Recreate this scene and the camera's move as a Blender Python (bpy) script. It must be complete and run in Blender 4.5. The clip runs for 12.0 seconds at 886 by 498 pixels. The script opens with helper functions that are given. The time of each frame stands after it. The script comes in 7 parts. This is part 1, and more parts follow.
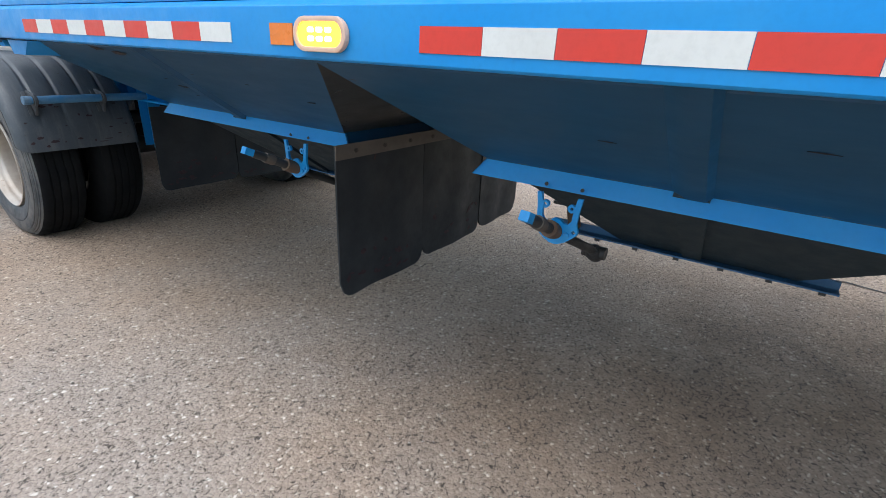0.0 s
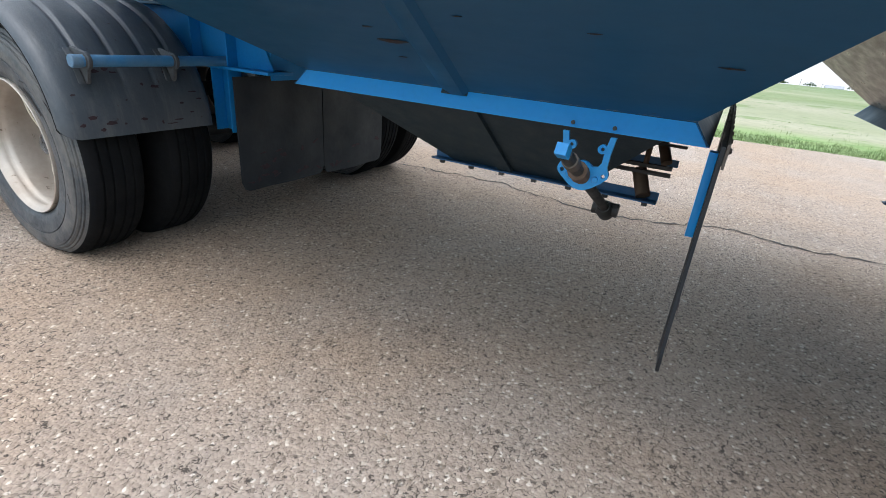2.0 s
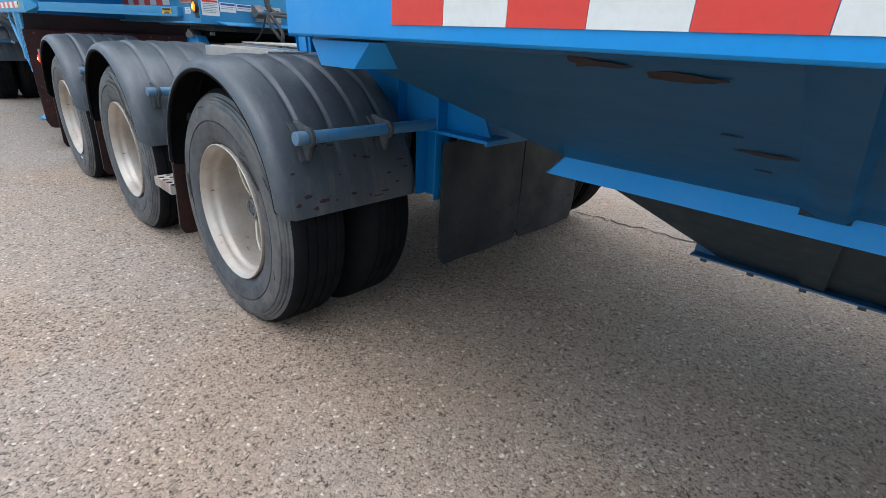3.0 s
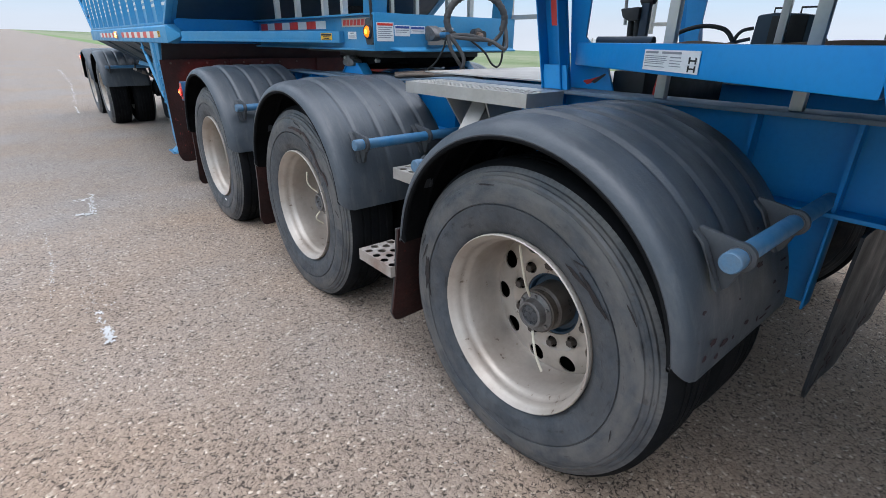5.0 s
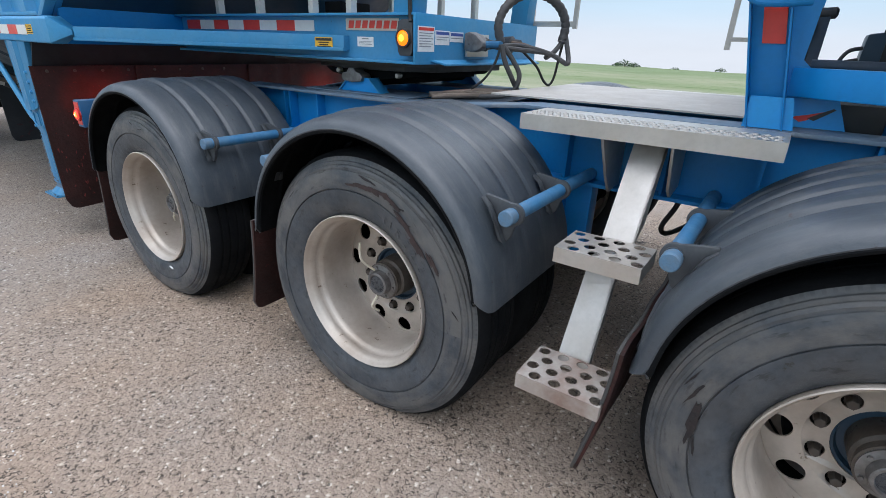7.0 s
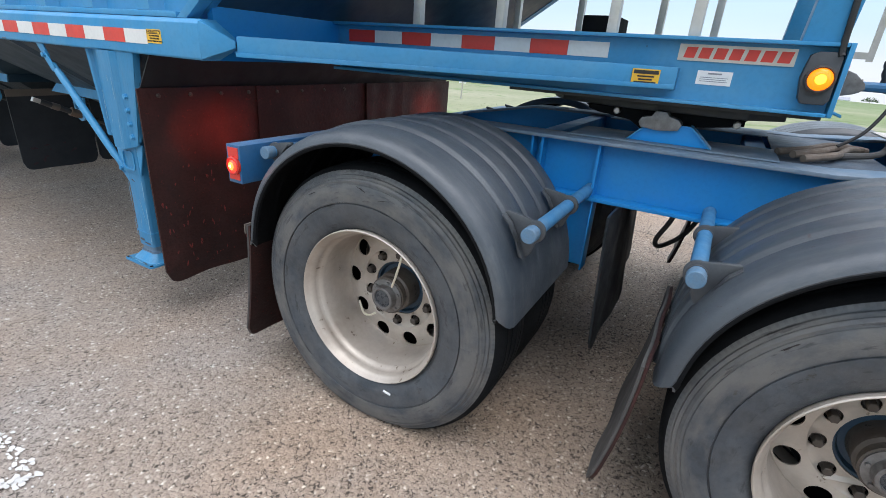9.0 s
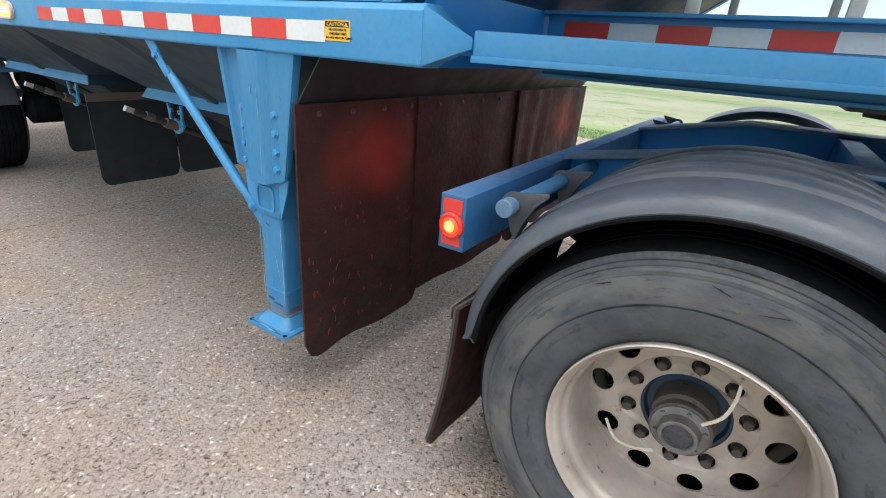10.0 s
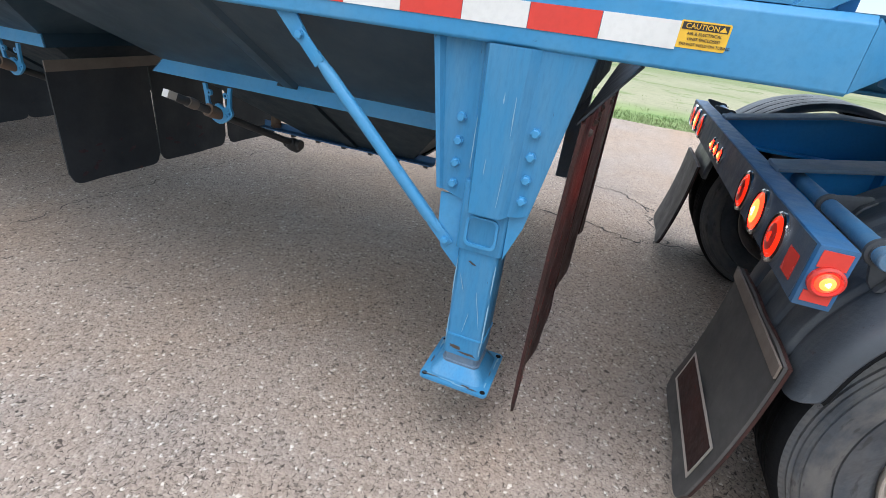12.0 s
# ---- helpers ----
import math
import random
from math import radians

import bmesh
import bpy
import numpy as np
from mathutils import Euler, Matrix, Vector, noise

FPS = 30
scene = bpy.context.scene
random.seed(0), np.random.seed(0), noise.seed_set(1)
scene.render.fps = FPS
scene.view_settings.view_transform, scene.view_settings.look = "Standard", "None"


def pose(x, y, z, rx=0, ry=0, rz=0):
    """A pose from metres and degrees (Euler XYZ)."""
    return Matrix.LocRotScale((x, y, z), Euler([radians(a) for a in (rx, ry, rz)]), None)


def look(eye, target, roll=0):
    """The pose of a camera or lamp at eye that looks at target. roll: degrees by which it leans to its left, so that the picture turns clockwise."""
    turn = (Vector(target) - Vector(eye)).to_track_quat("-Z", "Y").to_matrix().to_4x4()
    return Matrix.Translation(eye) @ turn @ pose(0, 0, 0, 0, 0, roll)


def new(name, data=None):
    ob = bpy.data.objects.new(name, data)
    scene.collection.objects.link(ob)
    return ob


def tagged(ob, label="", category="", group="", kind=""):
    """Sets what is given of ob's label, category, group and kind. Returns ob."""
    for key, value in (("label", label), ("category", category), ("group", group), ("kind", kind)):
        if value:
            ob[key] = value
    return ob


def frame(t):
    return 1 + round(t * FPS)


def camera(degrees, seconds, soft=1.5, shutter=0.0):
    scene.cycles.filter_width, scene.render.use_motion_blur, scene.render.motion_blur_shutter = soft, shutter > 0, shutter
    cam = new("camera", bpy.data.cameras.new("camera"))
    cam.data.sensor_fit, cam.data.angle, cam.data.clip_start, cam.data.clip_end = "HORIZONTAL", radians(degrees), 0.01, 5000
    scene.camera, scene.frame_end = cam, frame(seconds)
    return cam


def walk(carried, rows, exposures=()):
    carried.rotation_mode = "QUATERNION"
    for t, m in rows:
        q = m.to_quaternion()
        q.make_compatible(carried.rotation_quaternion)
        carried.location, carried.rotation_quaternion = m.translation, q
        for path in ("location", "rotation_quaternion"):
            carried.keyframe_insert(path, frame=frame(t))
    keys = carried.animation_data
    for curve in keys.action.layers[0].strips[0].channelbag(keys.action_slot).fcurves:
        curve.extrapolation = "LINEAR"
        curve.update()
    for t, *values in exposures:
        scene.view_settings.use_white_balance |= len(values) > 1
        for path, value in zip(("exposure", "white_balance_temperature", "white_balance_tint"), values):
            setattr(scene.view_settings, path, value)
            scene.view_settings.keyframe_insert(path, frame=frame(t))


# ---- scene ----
cam = camera(85.5, 12.0, soft=0.85)
PATH = [
    (0, (-0.95, -4.017, 1.245), (0.6, -3.004, 0.489), 2.9),
    (0.5, (-0.84, -3.73, 1.101), (0.735, -2.79, 0.304), 2.1),
    (1, (-0.781, -3.459, 0.983), (0.875, -2.698, 0.158), 4.0),
    (1.5, (-0.882, -3.025, 1.012), (0.8, -2.3, 0.209), 5.4),
    (2, (-0.919, -2.683, 1.076), (0.694, -1.816, 0.271), 4.8),
    (2.5, (-0.781, -2.321, 1.164), (0.691, -1.233, 0.357), 3.6),
    (3, (-0.792, -2.033, 1.218), (0.547, -0.777, 0.423), 3.0),
    (3.2, (-0.819, -1.905, 1.222), (0.492, -0.61, 0.444), 2.5),
    (4.8, (-0.991, -0.996, 1.305), (0.183, 0.414, 0.509), 0.8),
    (5, (-0.998, -0.864, 1.308), (0.179, 0.544, 0.513), 0.6),
    (5.5, (-1.084, -0.542, 1.331), (0.129, 0.837, 0.541), 1.3),
    (6, (-1.224, -0.283, 1.391), (0.076, 1.034, 0.632), 0.8),
    (6.5, (-1.143, -0.016, 1.285), (0.282, 1.147, 0.5), 1.7),
    (6.7, (-1.102, 0.14, 1.305), (0.369, 1.241, 0.516), 1.8),
    (8.3, (-1.203, 1.446, 1.37), (0.386, 2.394, 0.611), 3.3),
    (8.5, (-1.208, 1.593, 1.365), (0.39, 2.526, 0.607), 3.9),
    (9, (-1.203, 2.092, 1.357), (0.423, 2.977, 0.601), 4.1),
    (9.5, (-1.075, 2.585, 1.345), (0.53, 3.496, 0.575), 3.7),
    (10, (-1.002, 3.073, 1.322), (0.56, 4.053, 0.547), 4.3),
    (10.5, (-0.929, 3.453, 1.333), (0.65, 4.413, 0.568), 3.7),
    (11, (-0.776, 3.714, 1.3), (0.822, 4.626, 0.516), 3.6),
    (11.5, (-0.895, 3.871, 1.286), (0.755, 4.618, 0.438), 6.2),
    (12, (-1.162, 4.178, 1.331), (0.547, 4.707, 0.436), 7.8),
]
walk(cam, [(t, look(e, g, r)) for t, e, g, r in PATH], exposures=[(0, 0.13, 6050, 10), (0.5, 0.25, 6150, 10), (1.0, 0.40, 6180, 10), (1.5, 0.44, 6250, 10), (2.0, 0.30, 6150, 10), (2.5, 0.17, 6080, 10), (3.0, 0.04, 5900, 10), (5.0, -0.18, 5880, 12), (6.5, -0.16, 5930, 12), (8.5, -0.06, 6130, 12), (9.0, 0.08, 6150, 12), (9.5, 0.30, 6420, 12), (11.0, 0.32, 6420, 14), (12.0, 0.28, 6280, 14)])


# ---- light ----
world = bpy.data.worlds.new("overcast_sky")
scene.world = world
world.use_nodes = True
wn, wl = world.node_tree.nodes, world.node_tree.links
wn.clear()
sky = wn.new("ShaderNodeTexSky")
sky.sky_type = "NISHITA"
sky.sun_disc = False
sky.sun_elevation = radians(76)
sky.sun_rotation = radians(250)
sky.air_density, sky.dust_density, sky.ozone_density = 1.0, 3.0, 1.0
# a veil of cloud: the clear sky is mixed with white, whiter towards the horizon
coord = wn.new("ShaderNodeTexCoord")
split = wn.new("ShaderNodeSeparateXYZ")
wl.new(coord.outputs["Generated"], split.inputs[0])
veil = wn.new("ShaderNodeValToRGB")
veil.color_ramp.elements[0].position, veil.color_ramp.elements[0].color = 0.0, (9.8, 10.1, 10.3, 1)
veil.color_ramp.elements[1].position, veil.color_ramp.elements[1].color = 1.0, (31.5, 32.1, 33.2, 1)
for at, tone in ((0.03, (9.3, 9.9, 10.3, 1)), (0.07, (7.8, 9.5, 10.5, 1)), (0.14, (6.5, 8.9, 10.3, 1)), (0.28, (6.6, 8.8, 10.4, 1)), (0.5, (16.5, 17.5, 18.5, 1))):
    veil.color_ramp.elements.new(at).color = tone
wl.new(split.outputs["Z"], veil.inputs[0])
streak = wn.new("ShaderNodeTexNoise")
streak.inputs["Scale"].default_value = 3.5
streak.inputs["Detail"].default_value = 6
stretch = wn.new("ShaderNodeMapping")
stretch.inputs["Scale"].default_value = (1, 1, 5)
wl.new(coord.outputs["Generated"], stretch.inputs[0])
wl.new(stretch.outputs[0], streak.inputs["Vector"])
cover = wn.new("ShaderNodeMapRange")
cover.inputs["To Min"].default_value, cover.inputs["To Max"].default_value = 0.8, 1.0
wl.new(streak.outputs["Fac"], cover.inputs[0])
mixed = wn.new("ShaderNodeMix")
mixed.data_type = "RGBA"
wl.new(cover.outputs[0], mixed.inputs[0])
wl.new(sky.outputs[0], mixed.inputs[6])
wl.new(veil.outputs[0], mixed.inputs[7])
back = wn.new("ShaderNodeBackground")
back.inputs["Strength"].default_value = 0.1
wl.new(mixed.outputs[2], back.inputs["Color"])
wl.new(back.outputs[0], wn.new("ShaderNodeOutputWorld").inputs[0])

sun_data = bpy.data.lights.new("sun", "SUN")
sun_data.energy, sun_data.angle, sun_data.color = 1.0, radians(40), (1.0, 0.96, 0.9)
sun = new("sun", sun_data)
sun.matrix_world = look((-5, -4, 26), (0, 0, 0))


# ---- materials ----
def material(name, colour, rough=0.5, metal=0.0, spots=None, spot_amount=0.5, spot_scale=6.0, grain=0.1, grain_scale=60.0, bump=0.1, bump_scale=80.0, coat=0.0, stretch=(1, 1, 1), stain=None, stain_scale=14.0, stain_edge=0.62, rough_var=0.12, shine=0.5):
    """Base colour with broad dusty patches, fine grain and, if given, small sharp stains; fine relief."""
    m = bpy.data.materials.new(name)
    m.use_nodes = True
    n, l = m.node_tree.nodes, m.node_tree.links
    b = n["Principled BSDF"]
    c = n.new("ShaderNodeTexCoord")
    mp = n.new("ShaderNodeMapping")
    mp.inputs["Scale"].default_value = stretch
    l.new(c.outputs["Object"], mp.inputs[0])

    def tex(scale, detail=6, rough_=0.6):
        t = n.new("ShaderNodeTexNoise")
        t.inputs["Scale"].default_value = scale
        t.inputs["Detail"].default_value = detail
        t.inputs["Roughness"].default_value = rough_
        l.new(mp.outputs[0], t.inputs["Vector"])
        return t.outputs["Fac"]

    def remap(v, a, b_, lo, hi):
        r = n.new("ShaderNodeMapRange")
        for k, x in zip(("From Min", "From Max", "To Min", "To Max"), (a, b_, lo, hi)):
            r.inputs[k].default_value = x
        l.new(v, r.inputs[0])
        return r.outputs[0]

    def blend(f, a, b_, mode="MIX"):
        x = n.new("ShaderNodeMix")
        x.data_type, x.blend_type = "RGBA", mode
        l.new(f, x.inputs[0])
        for k, v in ((6, a), (7, b_)):
            if isinstance(v, tuple):
                x.inputs[k].default_value = (*v, 1)
            else:
                l.new(v, x.inputs[k])
        return x.outputs[2]

    dusty = spots or tuple(min(1, v * 1.35 + 0.01) for v in colour)
    col = blend(remap(tex(spot_scale), 0.38, 0.72, 0, spot_amount), colour, dusty)
    dark = tuple(v * 0.55 for v in colour)
    col = blend(remap(tex(grain_scale, 3), 0.45, 0.8, 0, grain * 2), col, dark)
    if stain:
        col = blend(remap(tex(stain_scale, 4, 0.7), stain_edge, stain_edge + 0.05, 0, 0.85), col, stain)
    l.new(col, b.inputs["Base Color"])
    l.new(remap(tex(spot_scale * 2.3), 0.3, 0.7, max(0.02, rough - rough_var), min(1, rough + rough_var)), b.inputs["Roughness"])
    b.inputs["Metallic"].default_value = metal
    b.inputs["Specular IOR Level"].default_value = shine
    b.inputs["Coat Weight"].default_value = coat
    if bump:
        bp = n.new("ShaderNodeBump")
        bp.inputs["Strength"].default_value = bump
        bp.inputs["Distance"].default_value = 0.01
        l.new(tex(bump_scale, 4), bp.inputs["Height"])
        l.new(bp.outputs[0], b.inputs["Normal"])
    return m


def glowing(name, colour, strength):
    m = bpy.data.materials.new(name)
    m.use_nodes = True
    b = m.node_tree.nodes["Principled BSDF"]
    b.inputs["Base Color"].default_value = (*colour, 1)
    b.inputs["Emission Color"].default_value = (*colour, 1)
    b.inputs["Emission Strength"].default_value = strength
    b.inputs["Roughness"].default_value = 0.2
    return m


BLUE = material("blue_enamel", (0.011, 0.250, 0.655), 0.40, shine=0.38, spots=(0.035, 0.29, 0.62), spot_amount=0.45, spot_scale=5, grain=0.08, bump=0.05, bump_scale=40, stain=(0.02, 0.07, 0.13), stain_scale=22, stain_edge=0.74)
BRIGHT = material("bright_blue_bracket_paint", (0.015, 0.27, 0.66), 0.42, spots=(0.05, 0.31, 0.62), spot_amount=0.4, bump=0.05)
# lead hopper undersides: the same blue paint, with their shade mixed into the colour
HOPPER = material("shaded_dusty_blue_hopper_plate", (0.006, 0.065, 0.148), 0.45, spots=(0.016, 0.067, 0.124), spot_amount=0.5, spot_scale=3, grain=0.1, bump=0.05, bump_scale=20, stretch=(1, 0.3, 1), stain=(0.045, 0.014, 0.014), stain_scale=16, stain_edge=0.70)
# dark blue-grey with slightly paler broad patches
GREYHOP = material("dark_blue_grey_hopper_plate", (0.020, 0.047, 0.072), 0.5, spots=(0.044, 0.070, 0.092), spot_amount=0.6, spot_scale=3, bump=0.06, bump_scale=25)
BAR = material("dusty_blue_bar_paint", (0.045, 0.18, 0.36), 0.5, spots=(0.10, 0.20, 0.31), spot_amount=0.7, spot_scale=12, grain=0.15, bump=0.08)
NAVY = material("dark_navy_drum", (0.014, 0.040, 0.070), 0.45, bump=0.05)
CAPGLASS = material("oily_black_window", (0.03, 0.035, 0.042), 0.3, spots=(0.10, 0.105, 0.11), spot_scale=30, bump=0.02)
POST = material("pale_aluminium_post", (0.66, 0.66, 0.64), 0.4, metal=0.35, spots=(0.5, 0.48, 0.45), bump=0.03)
LIGHT = material("dusty_light_blue_enamel", (0.036, 0.248, 0.495), 0.43, shine=0.42, spots=(0.11, 0.29, 0.45), spot_amount=0.6, spot_scale=4, grain=0.12, bump=0.06, bump_scale=40, stain=(0.03, 0.075, 0.12), stain_scale=24, stain_edge=0.71)
LEGBLUE = material("streaked_landing_gear_blue", (0.032, 0.208, 0.410), 0.45, shine=0.40, spots=(0.095, 0.235, 0.370), spot_amount=0.65, spot_scale=6, grain=0.15, bump=0.06, bump_scale=40, stretch=(2.5, 2.5, 0.5), stain=(0.03, 0.06, 0.09), stain_scale=26, stain_edge=0.70)
BUMPER = material("dusty_bumper_blue", (0.018, 0.105, 0.25), 0.5, spots=(0.07, 0.12, 0.18), spot_amount=0.6, spot_scale=9, grain=0.15, bump=0.08)
DUSTED = material("dust_covered_blue_flange", (0.10, 0.17, 0.25), 0.6, spots=(0.20, 0.22, 0.24), spot_amount=0.8, spot_scale=7, grain=0.15, bump=0.08)
DECK = material("beige_dusty_deck_plate", (0.50, 0.47, 0.43), 0.6, metal=0.1, spots=(0.38, 0.34, 0.30), spot_amount=0.7, spot_scale=5, grain=0.15, bump=0.06)
STRAP = material("brown_stained_strap", (0.15, 0.125, 0.105), 0.6, metal=0.2, spots=(0.09, 0.07, 0.06), spot_amount=0.7, bump=0.08)
GRIME = material("road_grimed_blue_steel", (0.035, 0.060, 0.095), 0.6, spots=(0.06, 0.062, 0.066), spot_amount=0.8, spot_scale=8, grain=0.2, bump=0.12)
BARCAP = material("dust_greyed_bar_cap", (0.085, 0.185, 0.300), 0.6, spots=(0.13, 0.17, 0.21), spot_amount=0.8, spot_scale=30, grain=0.2, grain_scale=200, bump=0.1)
WEB = material("blue_frame_steel", (0.010, 0.205, 0.54), 0.45, shine=0.35, spots=(0.045, 0.235, 0.46), spot_amount=0.5, spot_scale=4, bump=0.05)
# glossy dark grey end plates with streaky brown patches
ENDPLATE = material("brown_patched_hopper_end", (0.048, 0.054, 0.060), 0.36, shine=0.75, metal=0.2, spots=(0.100, 0.088, 0.074), spot_amount=0.7, spot_scale=3, grain=0.15, bump=0.06, stretch=(1.0, 4.0, 0.4))
CHUTE = material("dark_hopper_chute_steel", (0.018, 0.034, 0.047), 0.6, spots=(0.033, 0.046, 0.056), bump=0.1)
RUBBER = material("worn_tyre_rubber", (0.033, 0.041, 0.051), 0.52, spots=(0.074, 0.088, 0.104), spot_amount=0.8, spot_scale=7, grain=0.35, grain_scale=45, bump=0.3, bump_scale=38, stain=(0.015, 0.013, 0.012), stain_scale=17, stain_edge=0.66)


def ringed(m, dust, tear):
    """Adds dusty bands and dark torn streaks that run round the wheel's axis."""
    n, l = m.node_tree.nodes, m.node_tree.links
    base = n["Principled BSDF"].inputs["Base Color"]
    old = base.links[0].from_socket
    c = n.new("ShaderNodeTexCoord")
    s = n.new("ShaderNodeSeparateXYZ")
    l.new(c.outputs["Object"], s.inputs[0])
    flat = n.new("ShaderNodeCombineXYZ")
    l.new(s.outputs["Y"], flat.inputs[0])
    l.new(s.outputs["Z"], flat.inputs[1])
    rad = n.new("ShaderNodeVectorMath")
    rad.operation = "LENGTH"
    l.new(flat.outputs[0], rad.inputs[0])
    ang = n.new("ShaderNodeMath")
    ang.operation = "ARCTAN2"
    l.new(s.outputs["Z"], ang.inputs[0])
    l.new(s.outputs["Y"], ang.inputs[1])
    rnd = n.new("ShaderNodeObjectInfo")

    def streaks(along, over, detail, shift):
        v = n.new("ShaderNodeCombineXYZ")
        for k, (src, f) in enumerate(((ang.outputs[0], along), (rad.outputs["Value"], over), (rnd.outputs["Random"], shift))):
            mul = n.new("ShaderNodeMath")
            mul.operation = "MULTIPLY"
            mul.inputs[1].default_value = f
            l.new(src, mul.inputs[0])
            l.new(mul.outputs[0], v.inputs[k])
        t = n.new("ShaderNodeTexNoise")
        t.inputs["Scale"].default_value = 1.0
        t.inputs["Detail"].default_value = detail
        t.inputs["Roughness"].default_value = 0.62
        l.new(v.outputs[0], t.inputs["Vector"])
        return t.outputs["Fac"]

    def step_(v, a, b, lo, hi):
        r = n.new("ShaderNodeMapRange")
        for k, x in zip(("From Min", "From Max", "To Min", "To Max"), (a, b, lo, hi)):
            r.inputs[k].default_value = x
        l.new(v, r.inputs[0])
        return r.outputs[0]

    def mix_(f, a, b):
        x = n.new("ShaderNodeMix")
        x.data_type = "RGBA"
        l.new(f, x.inputs[0])
        l.new(a, x.inputs[6])
        x.inputs[7].default_value = (*b, 1)
        return x.outputs[2]

    band = n.new("ShaderNodeMath")
    band.operation = "MULTIPLY"
    l.new(step_(rad.outputs["Value"], 0.390, 0.402, 0.30, 0.85), band.inputs[0])
    l.new(step_(streaks(2.6, 14, 8, 40), 0.36, 0.60, 0.05, 0.95), band.inputs[1])
    col = mix_(band.outputs[0], old, dust)
    col = mix_(step_(streaks(4.5, 42, 6, 90), 0.600, 0.66, 0.0, 0.55), col, tear)
    col = mix_(step_(streaks(1.6, 150, 3, 70), 0.62, 0.78, 0.0, 0.15), col, tear)
    # fine cuts across the shoulder of the tread
    cuts = n.new("ShaderNodeMath")
    cuts.operation = "MULTIPLY"
    cuts.inputs[1].default_value = 170.0
    l.new(ang.outputs[0], cuts.inputs[0])
    wave = n.new("ShaderNodeMath")
    wave.operation = "SINE"
    l.new(cuts.outputs[0], wave.inputs[0])
    edge = n.new("ShaderNodeMath")
    edge.operation = "MULTIPLY"
    l.new(step_(wave.outputs[0], 0.1, 0.5, 0.0, 0.22), edge.inputs[0])
    l.new(step_(rad.outputs["Value"], 0.490, 0.497, 0.0, 1.0), edge.inputs[1])
    col = mix_(edge.outputs[0], col, tear)
    l.new(col, base)


ringed(RUBBER, (0.128, 0.122, 0.114), (0.010, 0.010, 0.012))
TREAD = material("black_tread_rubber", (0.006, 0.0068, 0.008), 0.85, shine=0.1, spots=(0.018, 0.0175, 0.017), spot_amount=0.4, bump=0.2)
FENDER = material("grey_black_fender_plastic", (0.042, 0.052, 0.064), 0.43, shine=0.62, spots=(0.088, 0.098, 0.110), spot_amount=0.65, spot_scale=3.2, grain=0.1, grain_scale=70, bump=0.12, bump_scale=90, stain=(0.030, 0.014, 0.014), stain_scale=26, stain_edge=0.66)
fn, fl = FENDER.node_tree.nodes, FENDER.node_tree.links
fmap = fn.new("ShaderNodeMapping")  # thin dust streaks and rub marks that run round the arch
fmap.inputs["Scale"].default_value = (30, 4.5, 4.5)
fl.new(next(n for n in fn if n.type == "TEX_COORD").outputs["Object"], fmap.inputs[0])
fnoise = fn.new("ShaderNodeTexNoise")
fnoise.inputs["Scale"].default_value, fnoise.inputs["Detail"].default_value, fnoise.inputs["Roughness"].default_value = 1.0, 6.0, 0.7
fl.new(fmap.outputs[0], fnoise.inputs["Vector"])
frange = fn.new("ShaderNodeMapRange")
for key, val in (("From Min", 0.50), ("From Max", 0.72), ("To Min", 0.0), ("To Max", 0.38)):
    frange.inputs[key].default_value = val
fl.new(fnoise.outputs["Fac"], frange.inputs[0])
fmix = fn.new("ShaderNodeMix")
fmix.data_type = "RGBA"
fmix.inputs[7].default_value = (0.150, 0.150, 0.148, 1)
fbase = fn["Principled BSDF"].inputs["Base Color"]
fl.new(frange.outputs[0], fmix.inputs[0])
fl.new(fbase.links[0].from_socket, fmix.inputs[6])
fl.new(fmix.outputs[2], fbase)
CLAMP = material("moulded_black_clamp", (0.042, 0.048, 0.056), 0.55, spots=(0.080, 0.085, 0.090), spot_amount=0.8, spot_scale=14, bump=0.1)
DUSTFLAP = material("dust_greyed_flap_rubber", (0.047, 0.046, 0.045), 0.7, spots=(0.080, 0.076, 0.071), spot_amount=0.8, spot_scale=6, bump=0.1, bump_scale=30, stain=(0.03, 0.02, 0.018), stain_scale=12, stain_edge=0.66)
FLAP = material("black_mudflap_rubber", (0.011, 0.0150, 0.0195), 0.55, shine=0.36, spots=(0.034, 0.038, 0.044), spot_amount=0.6, spot_scale=4, bump=0.12, bump_scale=30, stain=(0.06, 0.02, 0.015), stain_scale=10, stain_edge=0.68)
REDFLAP = material("red_brown_conveyor_rubber", (0.025, 0.0125, 0.0115), 0.62, shine=0.28, spots=(0.056, 0.019, 0.0155), spot_amount=0.9, spot_scale=5, grain=0.35, grain_scale=90, bump=0.35, bump_scale=45, stain=(0.11, 0.022, 0.017), stain_scale=46, stain_edge=0.63)
ALU = material("weathered_aluminium", (0.56, 0.53, 0.49), 0.42, metal=0.55, spots=(0.40, 0.36, 0.31), spot_amount=0.6, spot_scale=7, bump=0.05)
RIM = material("dull_polished_wheel_alloy", (0.52, 0.465, 0.405), 0.42, metal=0.35, spots=(0.32, 0.265, 0.215), spot_amount=0.85, spot_scale=5, grain=0.1, bump=0.05, stain=(0.15, 0.11, 0.08), stain_scale=20, stain_edge=0.64)
NUT = material("rusty_grey_nut", (0.085, 0.072, 0.062), 0.6, metal=0.4, spots=(0.13, 0.105, 0.085), bump=0.1)
CAPGREY = material("scuffed_grey_hub_cap", (0.23, 0.225, 0.22), 0.5, metal=0.5, spots=(0.07, 0.055, 0.048), spot_amount=0.8, spot_scale=22, bump=0.1, stain=(0.04, 0.03, 0.025), stain_scale=40, stain_edge=0.66)
